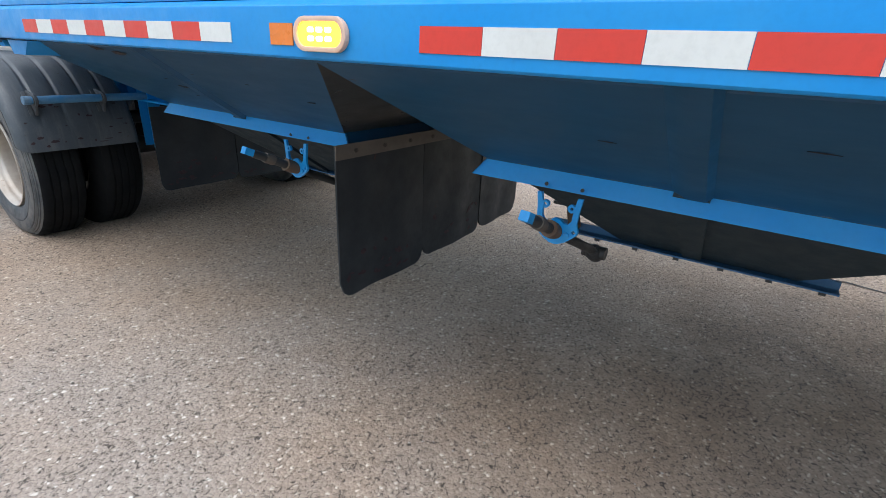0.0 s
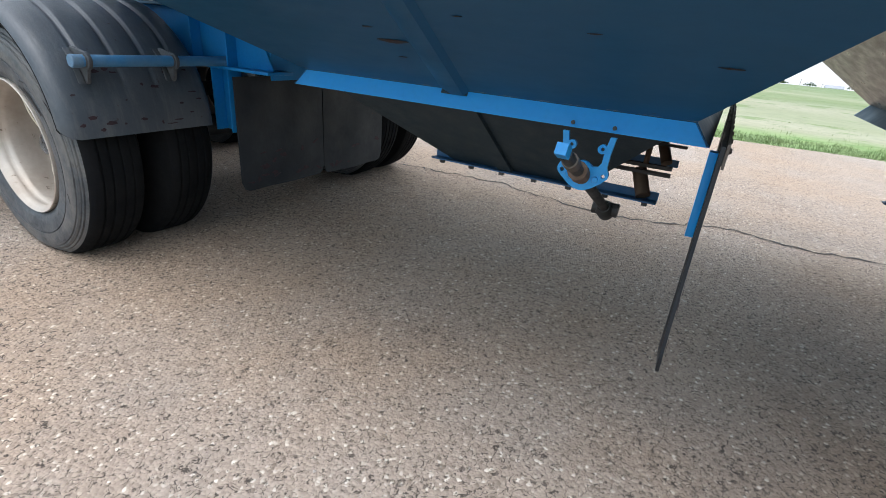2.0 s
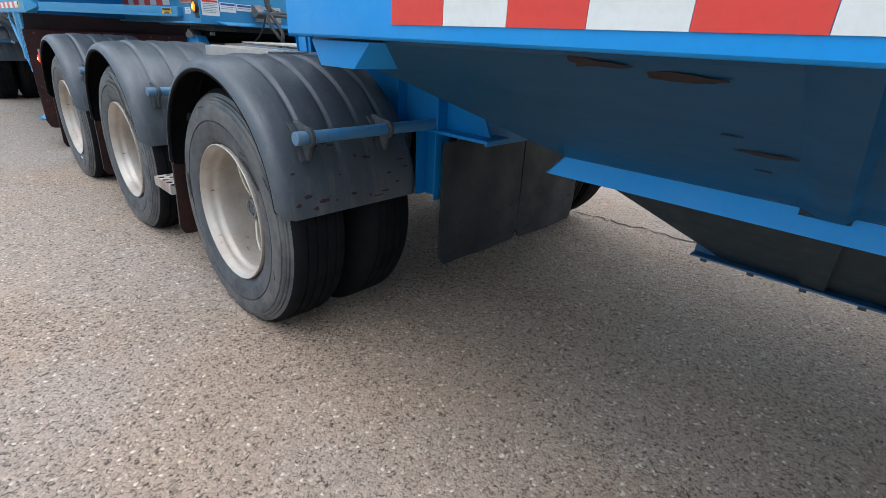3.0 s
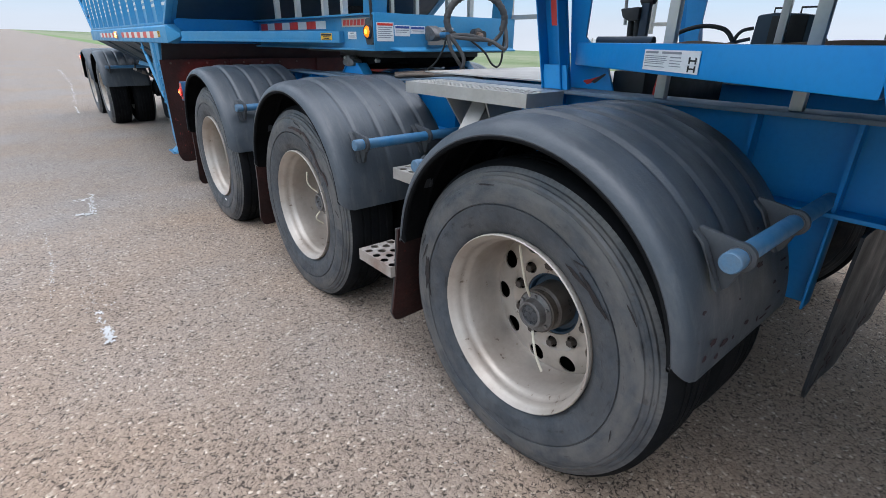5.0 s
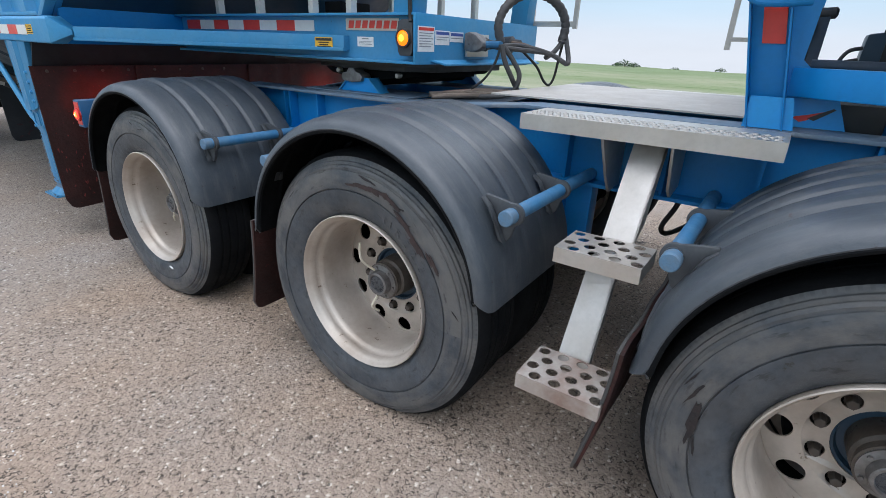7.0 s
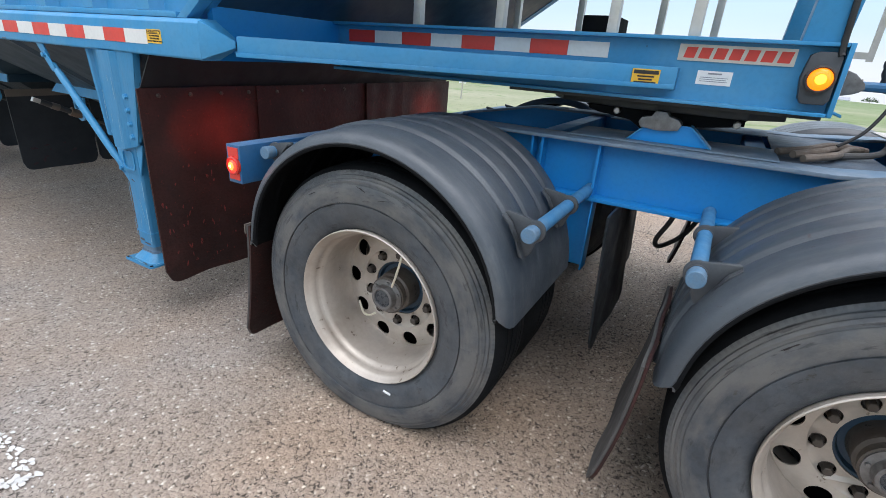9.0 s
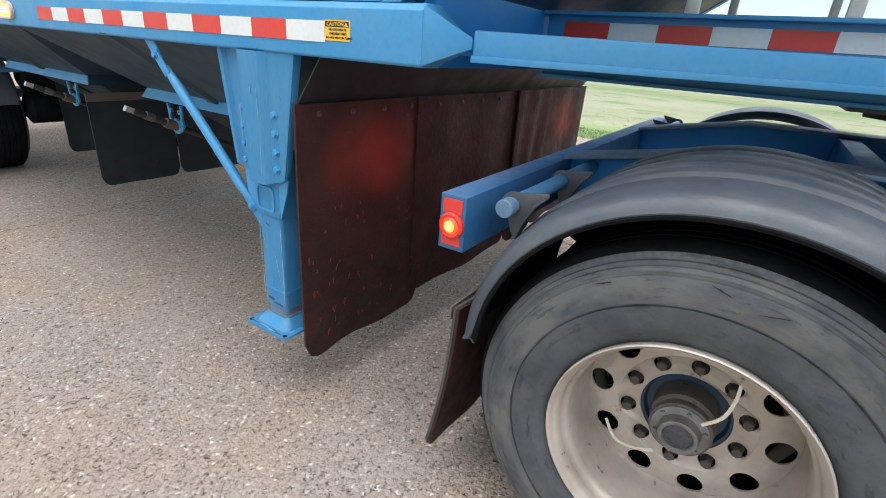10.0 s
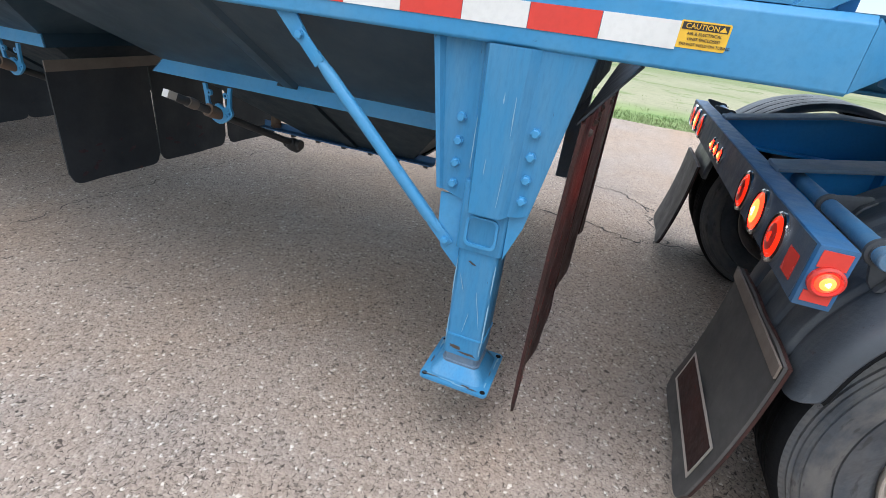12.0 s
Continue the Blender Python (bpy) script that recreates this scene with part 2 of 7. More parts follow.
DARK = material("greasy_black_steel", (0.03, 0.031, 0.033), 0.55, spots=(0.07, 0.065, 0.06), bump=0.15)
HUBSTEEL = material("worn_brown_hub_steel", (0.13, 0.115, 0.10), 0.5, metal=0.4, spots=(0.06, 0.045, 0.038), spot_amount=0.8, spot_scale=18, bump=0.15, stain=(0.025, 0.02, 0.018), stain_scale=30, stain_edge=0.62)
RUST = material("rusty_shaft_steel", (0.13, 0.085, 0.06), 0.7, metal=0.2, spots=(0.22, 0.15, 0.10), bump=0.15)
WHITE = material("white_tape", (0.72, 0.72, 0.70), 0.4, spots=(0.6, 0.59, 0.56), spot_amount=0.5, bump=0.02)
RED = material("red_tape", (0.66, 0.045, 0.03), 0.4, spots=(0.5, 0.05, 0.04), spot_amount=0.4, bump=0.02)
YELLOW = material("yellow_sticker", (0.72, 0.42, 0.03), 0.45, bump=0.02)
BLACK = material("black_ink", (0.02, 0.02, 0.02), 0.6, bump=0)
INK = material("grey_ink", (0.25, 0.26, 0.29), 0.6, bump=0)
BLUEINK = material("blue_ink", (0.04, 0.08, 0.3), 0.6, bump=0)
PAPER = material("white_sticker", (0.75, 0.76, 0.77), 0.45, bump=0.02)
HOSE = material("grey_black_hose_sleeve", (0.06, 0.06, 0.062), 0.65, spots=(0.13, 0.12, 0.11), bump=0.2, bump_scale=150)
STRING = material("cream_plastic_tie", (0.62, 0.57, 0.45), 0.5, bump=0.02)
CHROME = material("chromed_lamp_bezel", (0.7, 0.7, 0.7), 0.2, metal=1.0, bump=0.02)
AMBER = glowing("amber_lamp_glow", (1.0, 0.42, 0.02), 5.0)
ORANGE = glowing("orange_lamp_glow", (1.0, 0.20, 0.004), 1.6)
ORANGEC = glowing("orange_lamp_core", (1.0, 0.42, 0.02), 4.0)
AMBERC = glowing("amber_lamp_core", (1.0, 0.72, 0.15), 14.0)
BROWNHOSE = material("mud_browned_hose", (0.15, 0.115, 0.09), 0.7, spots=(0.24, 0.19, 0.15), spot_amount=0.8, spot_scale=20, bump=0.2)
SEAM = material("dusty_weld_seam", (0.20, 0.22, 0.22), 0.6, metal=0.2, spots=(0.26, 0.19, 0.13), spot_amount=0.9, spot_scale=12, bump=0.2)
STEPRUST = material("rust_stained_tread_plate", (0.46, 0.42, 0.38), 0.55, metal=0.4, spots=(0.24, 0.14, 0.105), spot_amount=0.85, spot_scale=9, bump=0.1)
CREAM = material("pale_pink_plastic", (0.70, 0.46, 0.34), 0.4, bump=0.02)
AMBERD = material("orange_reflector", (0.75, 0.20, 0.03), 0.3, bump=0.02)
REDL = glowing("red_lamp_glow", (1.0, 0.012, 0.003), 10.0)
REDDIM = glowing("dim_red_lamp_glow", (1.0, 0.03, 0.008), 0.7)
REDM = glowing("red_lamp_middle", (1.0, 0.07, 0.012), 9.0)
REDC = glowing("red_lamp_core", (1.0, 0.42, 0.10), 12.0)
REDD = material("red_lens", (0.5, 0.03, 0.02), 0.25, bump=0.02)


# ---- building tools ----
PLACE = {}


def lettering(text, size, mat, parent, origin, right, up, label="lettering"):
    """Raised letters in the built-in font, starting at origin along right."""
    cu = bpy.data.curves.new("lettering", "FONT")
    cu.body, cu.size, cu.extrude = text, size, 0.0006
    tmp = bpy.data.objects.new("lettering", cu)
    scene.collection.objects.link(tmp)
    me = bpy.data.meshes.new_from_object(tmp.evaluated_get(bpy.context.evaluated_depsgraph_get()))
    bpy.data.objects.remove(tmp)
    r, u = Vector(right).normalized(), Vector(up).normalized()
    m = Matrix((r, u, r.cross(u))).transposed().to_4x4()
    m.translation = Vector(origin)
    me.transform(m)
    me.materials.clear()
    me.materials.append(mat)
    return piece("lettering", me, parent, (0, 0, 0), None, label)


def lead(name, at, label, category, kind="", group=""):
    ob = new(name)
    ob.location = at
    ob.empty_display_size = 0.2
    PLACE[ob] = Vector(at)
    return tagged(ob, label, category, group, kind)


def mesh_of(name, bm, mat, smooth=35, bevel=0.0):
    bmesh.ops.remove_doubles(bm, verts=bm.verts, dist=1e-5)
    bmesh.ops.recalc_face_normals(bm, faces=bm.faces)
    if bevel:
        sharp = [e for e in bm.edges if len(e.link_faces) == 2 and e.calc_face_angle(0) > 0.5]
        bmesh.ops.bevel(bm, geom=sharp, offset=bevel, segments=2, profile=0.6, affect="EDGES", clamp_overlap=True)
    me = bpy.data.meshes.new(name)
    bm.to_mesh(me)
    bm.free()
    me.shade_smooth()
    me.set_sharp_from_angle(angle=radians(smooth))
    for m in (mat if isinstance(mat, (list, tuple)) else [mat]):
        me.materials.append(m)
    return me


def piece(name, me, parent, at=(0, 0, 0), rot=None, label=""):
    """A mesh placed at a world position under a thing or part."""
    ob = new(name, me)
    PLACE[ob] = Vector(at)
    base = PLACE[parent] if parent else Vector((0, 0, 0))
    if parent:
        ob.parent = parent
    ob.location = Vector(at) - base
    if rot:
        ob.rotation_euler = rot
    if label:
        tagged(ob, label)
    return ob


def part(name, bm, mat, parent, label="", smooth=35, bevel=0.0):
    return piece(name, mesh_of(name, bm, mat, smooth, bevel), parent, (0, 0, 0), None, label)


def block(bm, x0, x1, y0, y1, z0, z1):
    v = [bm.verts.new(p) for p in ((x0, y0, z0), (x1, y0, z0), (x1, y1, z0), (x0, y1, z0), (x0, y0, z1), (x1, y0, z1), (x1, y1, z1), (x0, y1, z1))]
    for f in ((0, 3, 2, 1), (4, 5, 6, 7), (0, 1, 5, 4), (1, 2, 6, 5), (2, 3, 7, 6), (3, 0, 4, 7)):
        bm.faces.new([v[i] for i in f])
    return bm


def slab(bm, poly, shift):
    """A flat polygon of 3D points, given thickness along shift."""
    s = Vector(shift)
    a = [bm.verts.new(p) for p in poly]
    b = [bm.verts.new(Vector(p) + s) for p in poly]
    bm.faces.new(a)
    bm.faces.new(list(reversed(b)))
    n = len(a)
    for i in range(n):
        bm.faces.new((a[i], b[i], b[(i + 1) % n], a[(i + 1) % n]))
    return bm


def run(bm, section, y0, y1):
    """A closed (x, z) section drawn out along y."""
    return slab(bm, [(x, y0, z) for x, z in section], (0, y1 - y0, 0))


def across(bm, section, x0, x1):
    """A closed (y, z) section drawn out along x."""
    return slab(bm, [(x0, y, z) for y, z in section], (x1 - x0, 0, 0))


def tube(bm, pts, r, n=12, caps=True):
    pts = [Vector(p) for p in pts]
    rings = []
    up = None
    for i, p in enumerate(pts):
        d = (pts[min(i + 1, len(pts) - 1)] - pts[max(i - 1, 0)]).normalized()
        if up is None:
            up = d.orthogonal().normalized()
        up = (up - d * up.dot(d)).normalized()
        side = d.cross(up)
        rr = r[i] if isinstance(r, (list, tuple)) else r
        rings.append([bm.verts.new(p + (up * math.cos(a) + side * math.sin(a)) * rr) for a in (2 * math.pi * k / n for k in range(n))])
    for a, b in zip(rings, rings[1:]):
        for k in range(n):
            bm.faces.new((a[k], a[(k + 1) % n], b[(k + 1) % n], b[k]))
    if caps:
        bm.faces.new(list(reversed(rings[0])))
        bm.faces.new(rings[-1])
    return bm


def spin(bm, profile, n=48, closed=False):
    """(x, r) profile turned about the x axis at the origin."""
    rings = []
    for x, r in profile:
        if r < 1e-6:
            rings.append([bm.verts.new((x, 0, 0))])
        else:
            rings.append([bm.verts.new((x, r * math.cos(2 * math.pi * k / n), r * math.sin(2 * math.pi * k / n))) for k in range(n)])
    pairs = list(zip(rings, rings[1:])) + ([(rings[-1], rings[0])] if closed else [])
    for a, b in pairs:
        for k in range(n):
            j = (k + 1) % n
            if len(a) == 1 and len(b) > 1:
                bm.faces.new((a[0], b[j], b[k]))
            elif len(b) == 1 and len(a) > 1:
                bm.faces.new((a[k], a[j], b[0]))
            elif len(a) > 1:
                bm.faces.new((a[k], a[j], b[j], b[k]))
    return bm


def curve_pts(pts, steps=8):
    """A smooth line through the points."""
    p = [Vector(q) for q in pts]
    out = []
    for i in range(len(p) - 1):
        a, b, c, d = p[max(i - 1, 0)], p[i], p[i + 1], p[min(i + 2, len(p) - 1)]
        for k in range(steps):
            t = k / steps
            out.append(0.5 * ((2 * b) + (c - a) * t + (2 * a - 5 * b + 4 * c - d) * t * t + (3 * b - a - 3 * c + d) * t ** 3))
    return out + [p[-1]]


def rounded(cx, cy, hx, hy, r, n=5):
    """2D rounded rectangle."""
    out = []
    for sx, sy, a0 in ((1, 1, 0), (-1, 1, 90), (-1, -1, 180), (1, -1, 270)):
        for k in range(n + 1):
            a = radians(a0 + 90 * k / n)
            out.append((cx + sx * (hx - r) + r * math.cos(a), cy + sy * (hy - r) + r * math.sin(a)))
    return out


def pierced(bm, outer, holes, lift):
    """A flat plate with round or shaped holes, both faces and all rims. lift(u, v, side) gives the 3D point."""
    for side in (0, 1):
        loops = []
        for loop in (outer, *holes):
            vs = [bm.verts.new(lift(u, v, side)) for u, v in loop]
            loops += [bm.edges.new((vs[i], vs[(i + 1) % len(vs)])) for i in range(len(vs))]
        bmesh.ops.triangle_fill(bm, use_beauty=True, use_dissolve=False, edges=loops)
    for loop in (outer, *holes):
        n = len(loop)
        a = [bm.verts.new(lift(u, v, 0)) for u, v in loop]
        b = [bm.verts.new(lift(u, v, 1)) for u, v in loop]
        for i in range(n):
            bm.faces.new((a[i], a[(i + 1) % n], b[(i + 1) % n], b[i]))
    return bm


def ring(cx, cy, r, n=20):
    return [(cx + r * math.cos(2 * math.pi * k / n), cy + r * math.sin(2 * math.pi * k / n)) for k in range(n)]


def hexnut_mesh(name, r, h, mat):
    """A six-sided nut or bolt head that points to -x."""
    bm = bmesh.new()
    spin(bm, [(0.002, r * 1.25), (-0.003, r * 1.25), (-0.003, r)], 6)
    spin(bm, [(-0.003, r), (-h, r), (-h - 0.002, r * 0.8), (-h - 0.002, 0)], 6)
    return mesh_of(name, bm, mat, 20)


W = 2.6


def X(x, far):
    return W - x if far else x


# ---- wheels ----
HUB_Z, TYRE_R = 0.482, 0.520


def tyre_mesh():
    bm = bmesh.new()
    r, w = TYRE_R, 0.275
    prof = [(0.030, 0.290), (0.012, 0.300), (0.0, 0.318), (-0.008, 0.342), (-0.012, 0.370), (-0.0132, 0.391), (-0.0085, 0.3925), (-0.0085, 0.3955), (-0.0138, 0.397), (-0.0146, 0.415), (-0.0142, 0.432), (-0.0120, 0.446), (-0.0085, 0.458), (-0.0040, 0.4595), (-0.0035, 0.463), (-0.0040, 0.4675), (0.002, 0.475), (0.0065, 0.4765), (0.0068, 0.480), (0.0085, 0.486), (0.0150, 0.4875), (0.0155, 0.4915), (0.021, 0.502), (0.030, 0.511), (0.045, r)]
    grooves = (0.075, 0.115, 0.160, 0.200)
    for g in grooves:
        prof += [(g - 0.006, r + 0.002), (g - 0.003, r - 0.007), (g + 0.003, r - 0.007), (g + 0.006, r + 0.002)]
    prof += [(w - 0.045, r), (w - 0.028, r - 0.010), (w - 0.020, 0.487), (w - 0.004, 0.462), (w + 0.013, 0.40), (w, 0.325), (w - 0.03, 0.29)]
    spin(bm, prof, 96)
    for v in bm.verts:  # the tread flattens where it bears on the road
        lim = -HUB_Z + 0.004
        if v.co.z < lim:
            over = lim - v.co.z
            v.co.z = lim
            v.co.x += (-1 if v.co.x < w / 2 else 1) * over * 0.25
    rnd = random.Random(9)
    for a0, count, r0 in ((62, 9, 0.340), (182, 6, 0.342), (262, 9, 0.338)):  # moulded marks, unreadable
        for k in range(count):
            a1 = radians(a0 + 6.2 * k)
            a2 = a1 + radians(rnd.uniform(2.2, 4.4))
            h = rnd.uniform(0.022, 0.027)
            pts = [(rr * math.cos(a), rr * math.sin(a)) for rr, a in ((r0, a1), (r0, a2), (r0 + h, a2), (r0 + h, a1))]
            slab(bm, [(-0.0078 - 0.12 * (rr - r0), u, v) for (u, v), rr in zip(pts, (r0, r0, r0 + h, r0 + h))], (0.004, 0, 0))
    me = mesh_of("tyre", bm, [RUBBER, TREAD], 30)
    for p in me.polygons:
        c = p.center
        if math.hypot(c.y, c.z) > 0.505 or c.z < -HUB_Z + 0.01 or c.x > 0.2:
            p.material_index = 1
    return me


def disc_depth(r):
    """How deep the wheel's disc lies behind the rim's lip, by radius."""
    if r > 0.168:
        return 0.204 + 0.018 * ((r - 0.168) / 0.088) ** 3
    if r > 0.158:
        return 0.214 - 0.010 * (r - 0.158) / 0.010
    return 0.214


def rim_mesh():
    bm = bmesh.new()
    spin(bm, [(0.030, 0.2935), (0.004, 0.2990), (-0.004, 0.2985), (-0.0065, 0.2955), (-0.004, 0.2922), (0.004, 0.2900), (0.012, 0.2830), (0.022, 0.2775), (0.036, 0.2755), (0.046, 0.2745), (0.054, 0.2700), (0.062, 0.2650), (0.072, 0.2630), (0.110, 0.2625), (0.150, 0.2630), (0.190, 0.2635), (0.208, 0.2620), (0.220, 0.2590), (0.226, 0.255)], 96)
    spin(bm, [(0.222, 0.266), (0.245, 0.270), (0.26, 0.285)], 64)
    holes = [ring(0.2175 * math.cos(a), 0.2175 * math.sin(a), 0.0325, 24) for a in (radians(18 + 36 * k) for k in range(10))]
    studs = [ring(0.1429 * math.cos(a), 0.1429 * math.sin(a), 0.0215, 14) for a in (radians(36 * k) for k in range(10))]
    bore = ring(0, 0, 0.111, 40)

    def lift(u, v, side):
        return (disc_depth(math.hypot(u, v)) + 0.006 * side, u, v)

    pierced(bm, ring(0, 0, 0.1675, 60), [bore, *studs], lift)
    pierced(bm, ring(0, 0, 0.255, 72), [ring(0, 0, 0.1675, 60), *holes], lift)
    return mesh_of("wheel", bm, RIM, 40)


def hub_mesh():
    bm = bmesh.new()
    spin(bm, [(0.32, 0.135), (0.245, 0.135), (0.240, 0.082), (0.170, 0.078), (0.162, 0.070), (0.145, 0.068), (0.143, 0.074), (0.134, 0.074), (0.132, 0.060)], 40)
    return mesh_of("hub", bm, HUBSTEEL, 30)


def cap_mesh():
    bm = bmesh.new()
    spin(bm, [(0.134, 0.068), (0.128, 0.068), (0.124, 0.050), (0.104, 0.047), (0.098, 0.046), (0.096, 0.043), (0.096, 0.037), (0.101, 0.035), (0.104, 0.034)], 36)
    for k in range(6):
        a = radians(60 * k + 20)
        c = Vector((0.125, 0.059 * math.cos(a), 0.059 * math.sin(a)))
        tube(bm, [c, c + Vector((-0.007, 0, 0))], 0.006, 6)
    return mesh_of("hub_cap", bm, CAPGREY, 30)


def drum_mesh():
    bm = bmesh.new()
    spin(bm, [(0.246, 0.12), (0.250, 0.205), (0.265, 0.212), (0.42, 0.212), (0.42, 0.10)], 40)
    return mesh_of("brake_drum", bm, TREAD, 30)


CAPWIN = bmesh.new()
spin(CAPWIN, [(0.1035, 0.035), (0.1015, 0.030), (0.1005, 0.015), (0.100, 0.0)], 28)
CAPWIN = mesh_of("cap_window", CAPWIN, CAPGLASS, 40)
TYRE, RIMM, HUBM, CAPM, DRUM = tyre_mesh(), rim_mesh(), hub_mesh(), cap_mesh(), drum_mesh()
BARREL = bmesh.new()
spin(BARREL, [(0.228, 0.118), (0.220, 0.110), (0.222, 0.104), (0.238, 0.098), (0.238, 0.07)], 40)
BARREL = mesh_of("hub_barrel", BARREL, NAVY, 30)
LUG = hexnut_mesh("lug_nut", 0.0138, 0.030, NUT)
TURN = math.pi


def wheel(parent, y, far, ties=(), turn=0.0):
    """Dual wheels on one end of an axle; the outer one complete."""
    at = (X(0.0, far), y, HUB_Z)
    rim = piece("wheel", RIMM, parent, at, (turn, 0, TURN) if far else (turn, 0, 0), "dull grey alloy wheel with round hand holes")
    # sub-parts keep the wheel's own turn
    def sub(name, me, off=(0, 0, 0), rot=None, label=""):
        ob = new(name, me)
        ob.parent = rim
        ob.location = off
        PLACE[ob] = Vector(at)
        if rot:
            ob.rotation_euler = rot
        if label:
            tagged(ob, label)
        return ob
    sub("tyre", TYRE, rot=(-turn, 0, 0), label="worn black truck tyre with dusty scuffed sidewall")
    sub("hub", HUBM)
    sub("hub_cap", CAPM, label="round grey hub cap")
    sub("cap_window", CAPWIN, label="dark glossy oil window")
    sub("brake_drum", DRUM)
    if not far:
        sub("hub_barrel", BARREL, label="dark navy hub barrel")
        for k in range(10):
            a = radians(36 * k)
            sub("lug_nut", LUG, (0.226, 0.1429 * math.cos(a), 0.1429 * math.sin(a)))
        for pts in ties:
            bm = bmesh.new()
            tube(bm, curve_pts(pts, 6), 0.0045, 6)
            sub("tie_strap", mesh_of("tie_strap", bm, STRING), rot=(-turn, 0, 0), label="cream plastic tie strap")
    inner = piece("inner_wheel", RIMM, parent, (X(0.62, far), y, HUB_Z), None if far else (0, 0, TURN))
    t2 = new("tyre", TYRE)
    t2.parent = inner
    PLACE[t2] = PLACE[inner]
    return rim


def fender_mesh():
    """Half-round ribbed mudguard over both wheels; local y, z about the axle's foot on the road."""
    bm = bmesh.new()
    prof = [(-0.036, -0.048), (-0.046, -0.047), (-0.049, -0.040), (-0.046, -0.033), (-0.042, -0.024), (-0.032, -0.013), (-0.016, -0.005), (0.010, 0.001), (0.050, 0.005), (0.080, 0.005)]
    for g, h in ((0.098, 0.0), (0.226, 0.0), (0.352, 0.0), (0.474, 0.0)):
        prof += [(g - 0.012, 0.0060 if g < 0.1 else 0.0112), (g - 0.006, 0.002), (g, h), (g + 0.006, 0.002), (g + 0.012, 0.0116), (g + 0.020, 0.0140), (g + 0.050, 0.0152), (g + 0.090, 0.0132)]
    prof += [(0.570, 0.006), (0.585, -0.006), (0.592, -0.018)]
    n = 44
    pts = [(0.565, 0.585, 0)]
    for k in range(n + 1):
        a = math.pi * k / n
        pts.append((0.558 * math.cos(a), 0.605 + 0.516 * math.sin(a), a))
    pts.append((-0.558, 0.612, math.pi))
    rows = []
    for th in (0.0, -0.007):
        grid = []
        for y, z, a in pts:
            front = min(1.0, max(0.0, (a - 2.15) / 0.75))  # ribs fade to a flat face at the front
            line = []
            for x, o in prof:
                oo = (o if o < 0 else o * (1 - front)) * (1 if o >= 0 else 1 - 0.1 * front)
                cut = 0.0
                if x < 0.015 and (a < 0.12 or a > math.pi - 0.12):  # rounded lower corners
                    cut = 0.055 * (1 - math.sqrt(max(0.0, 1 - ((0.015 - x) / 0.066) ** 2))) * (1 - min(a, math.pi - a) / 0.12)
                line.append(bm.verts.new((x, y + (oo + th) * math.cos(a), z + cut + (oo + th) * math.sin(a))))
            grid.append(line)
        for i in range(len(grid) - 1):
            for j in range(len(prof) - 1):
                bm.faces.new((grid[i][j], grid[i][j + 1], grid[i + 1][j + 1], grid[i + 1][j]))
        rows.append(grid)
    a, b = rows
    m, q = len(a), len(prof)
    for i in range(m - 1):
        bm.faces.new((a[i][0], a[i + 1][0], b[i + 1][0], b[i][0]))
        bm.faces.new((a[i][q - 1], a[i + 1][q - 1], b[i + 1][q - 1], b[i][q - 1]))
    for j in range(q - 1):
        bm.faces.new((a[0][j], a[0][j + 1], b[0][j + 1], b[0][j]))
        bm.faces.new((a[m - 1][j], a[m - 1][j + 1], b[m - 1][j + 1], b[m - 1][j]))
    me = mesh_of("fender", bm, FENDER, 45)
    me.materials.append(TREAD)  # black tyre grime on the underside, with the arch's shadow put into the colour
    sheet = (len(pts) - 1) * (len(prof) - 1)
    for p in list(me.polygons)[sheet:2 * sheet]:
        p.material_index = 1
    return me


FEND = fender_mesh()


def clamp_mesh():
    """Bracket plate of a front bar: an eye round the bar that spreads to a saddle on the fender, hooked at its upper tip."""
    bm = bmesh.new()
    eye = [(0.046 * math.cos(radians(a)), 0.046 * math.sin(radians(a))) for a in range(75, 256, 18)]
    out = eye + [(-0.006, -0.062), (0.006, -0.098), (0.022, -0.116), (0.040, -0.106), (0.062, -0.045), (0.096, 0.020), (0.128, 0.050), (0.124, 0.062), (0.092, 0.058), (0.040, 0.050)]
    slab(bm, [(-0.007, u, v) for u, v in out], (0.014, 0, 0))
    spin(bm, [(-0.012, 0.0225), (-0.012, 0.034), (0.012, 0.034), (0.012, 0.0225)], 20)
    slab(bm, [(-0.030, 0.020, -0.114), (-0.030, 0.041, -0.107), (-0.030, 0.064, -0.045), (-0.030, 0.057, -0.042)], (0.022, 0, 0))
    slab(bm, [(-0.030, 0.064, -0.045), (-0.030, 0.098, 0.018), (-0.030, 0.130, 0.049), (-0.030, 0.126, 0.056), (-0.030, 0.091, 0.024), (-0.030, 0.057, -0.042)], (0.022, 0, 0))
    return mesh_of("clamp", bm, CLAMP, 30, 0.003)


CLAMPM = clamp_mesh()


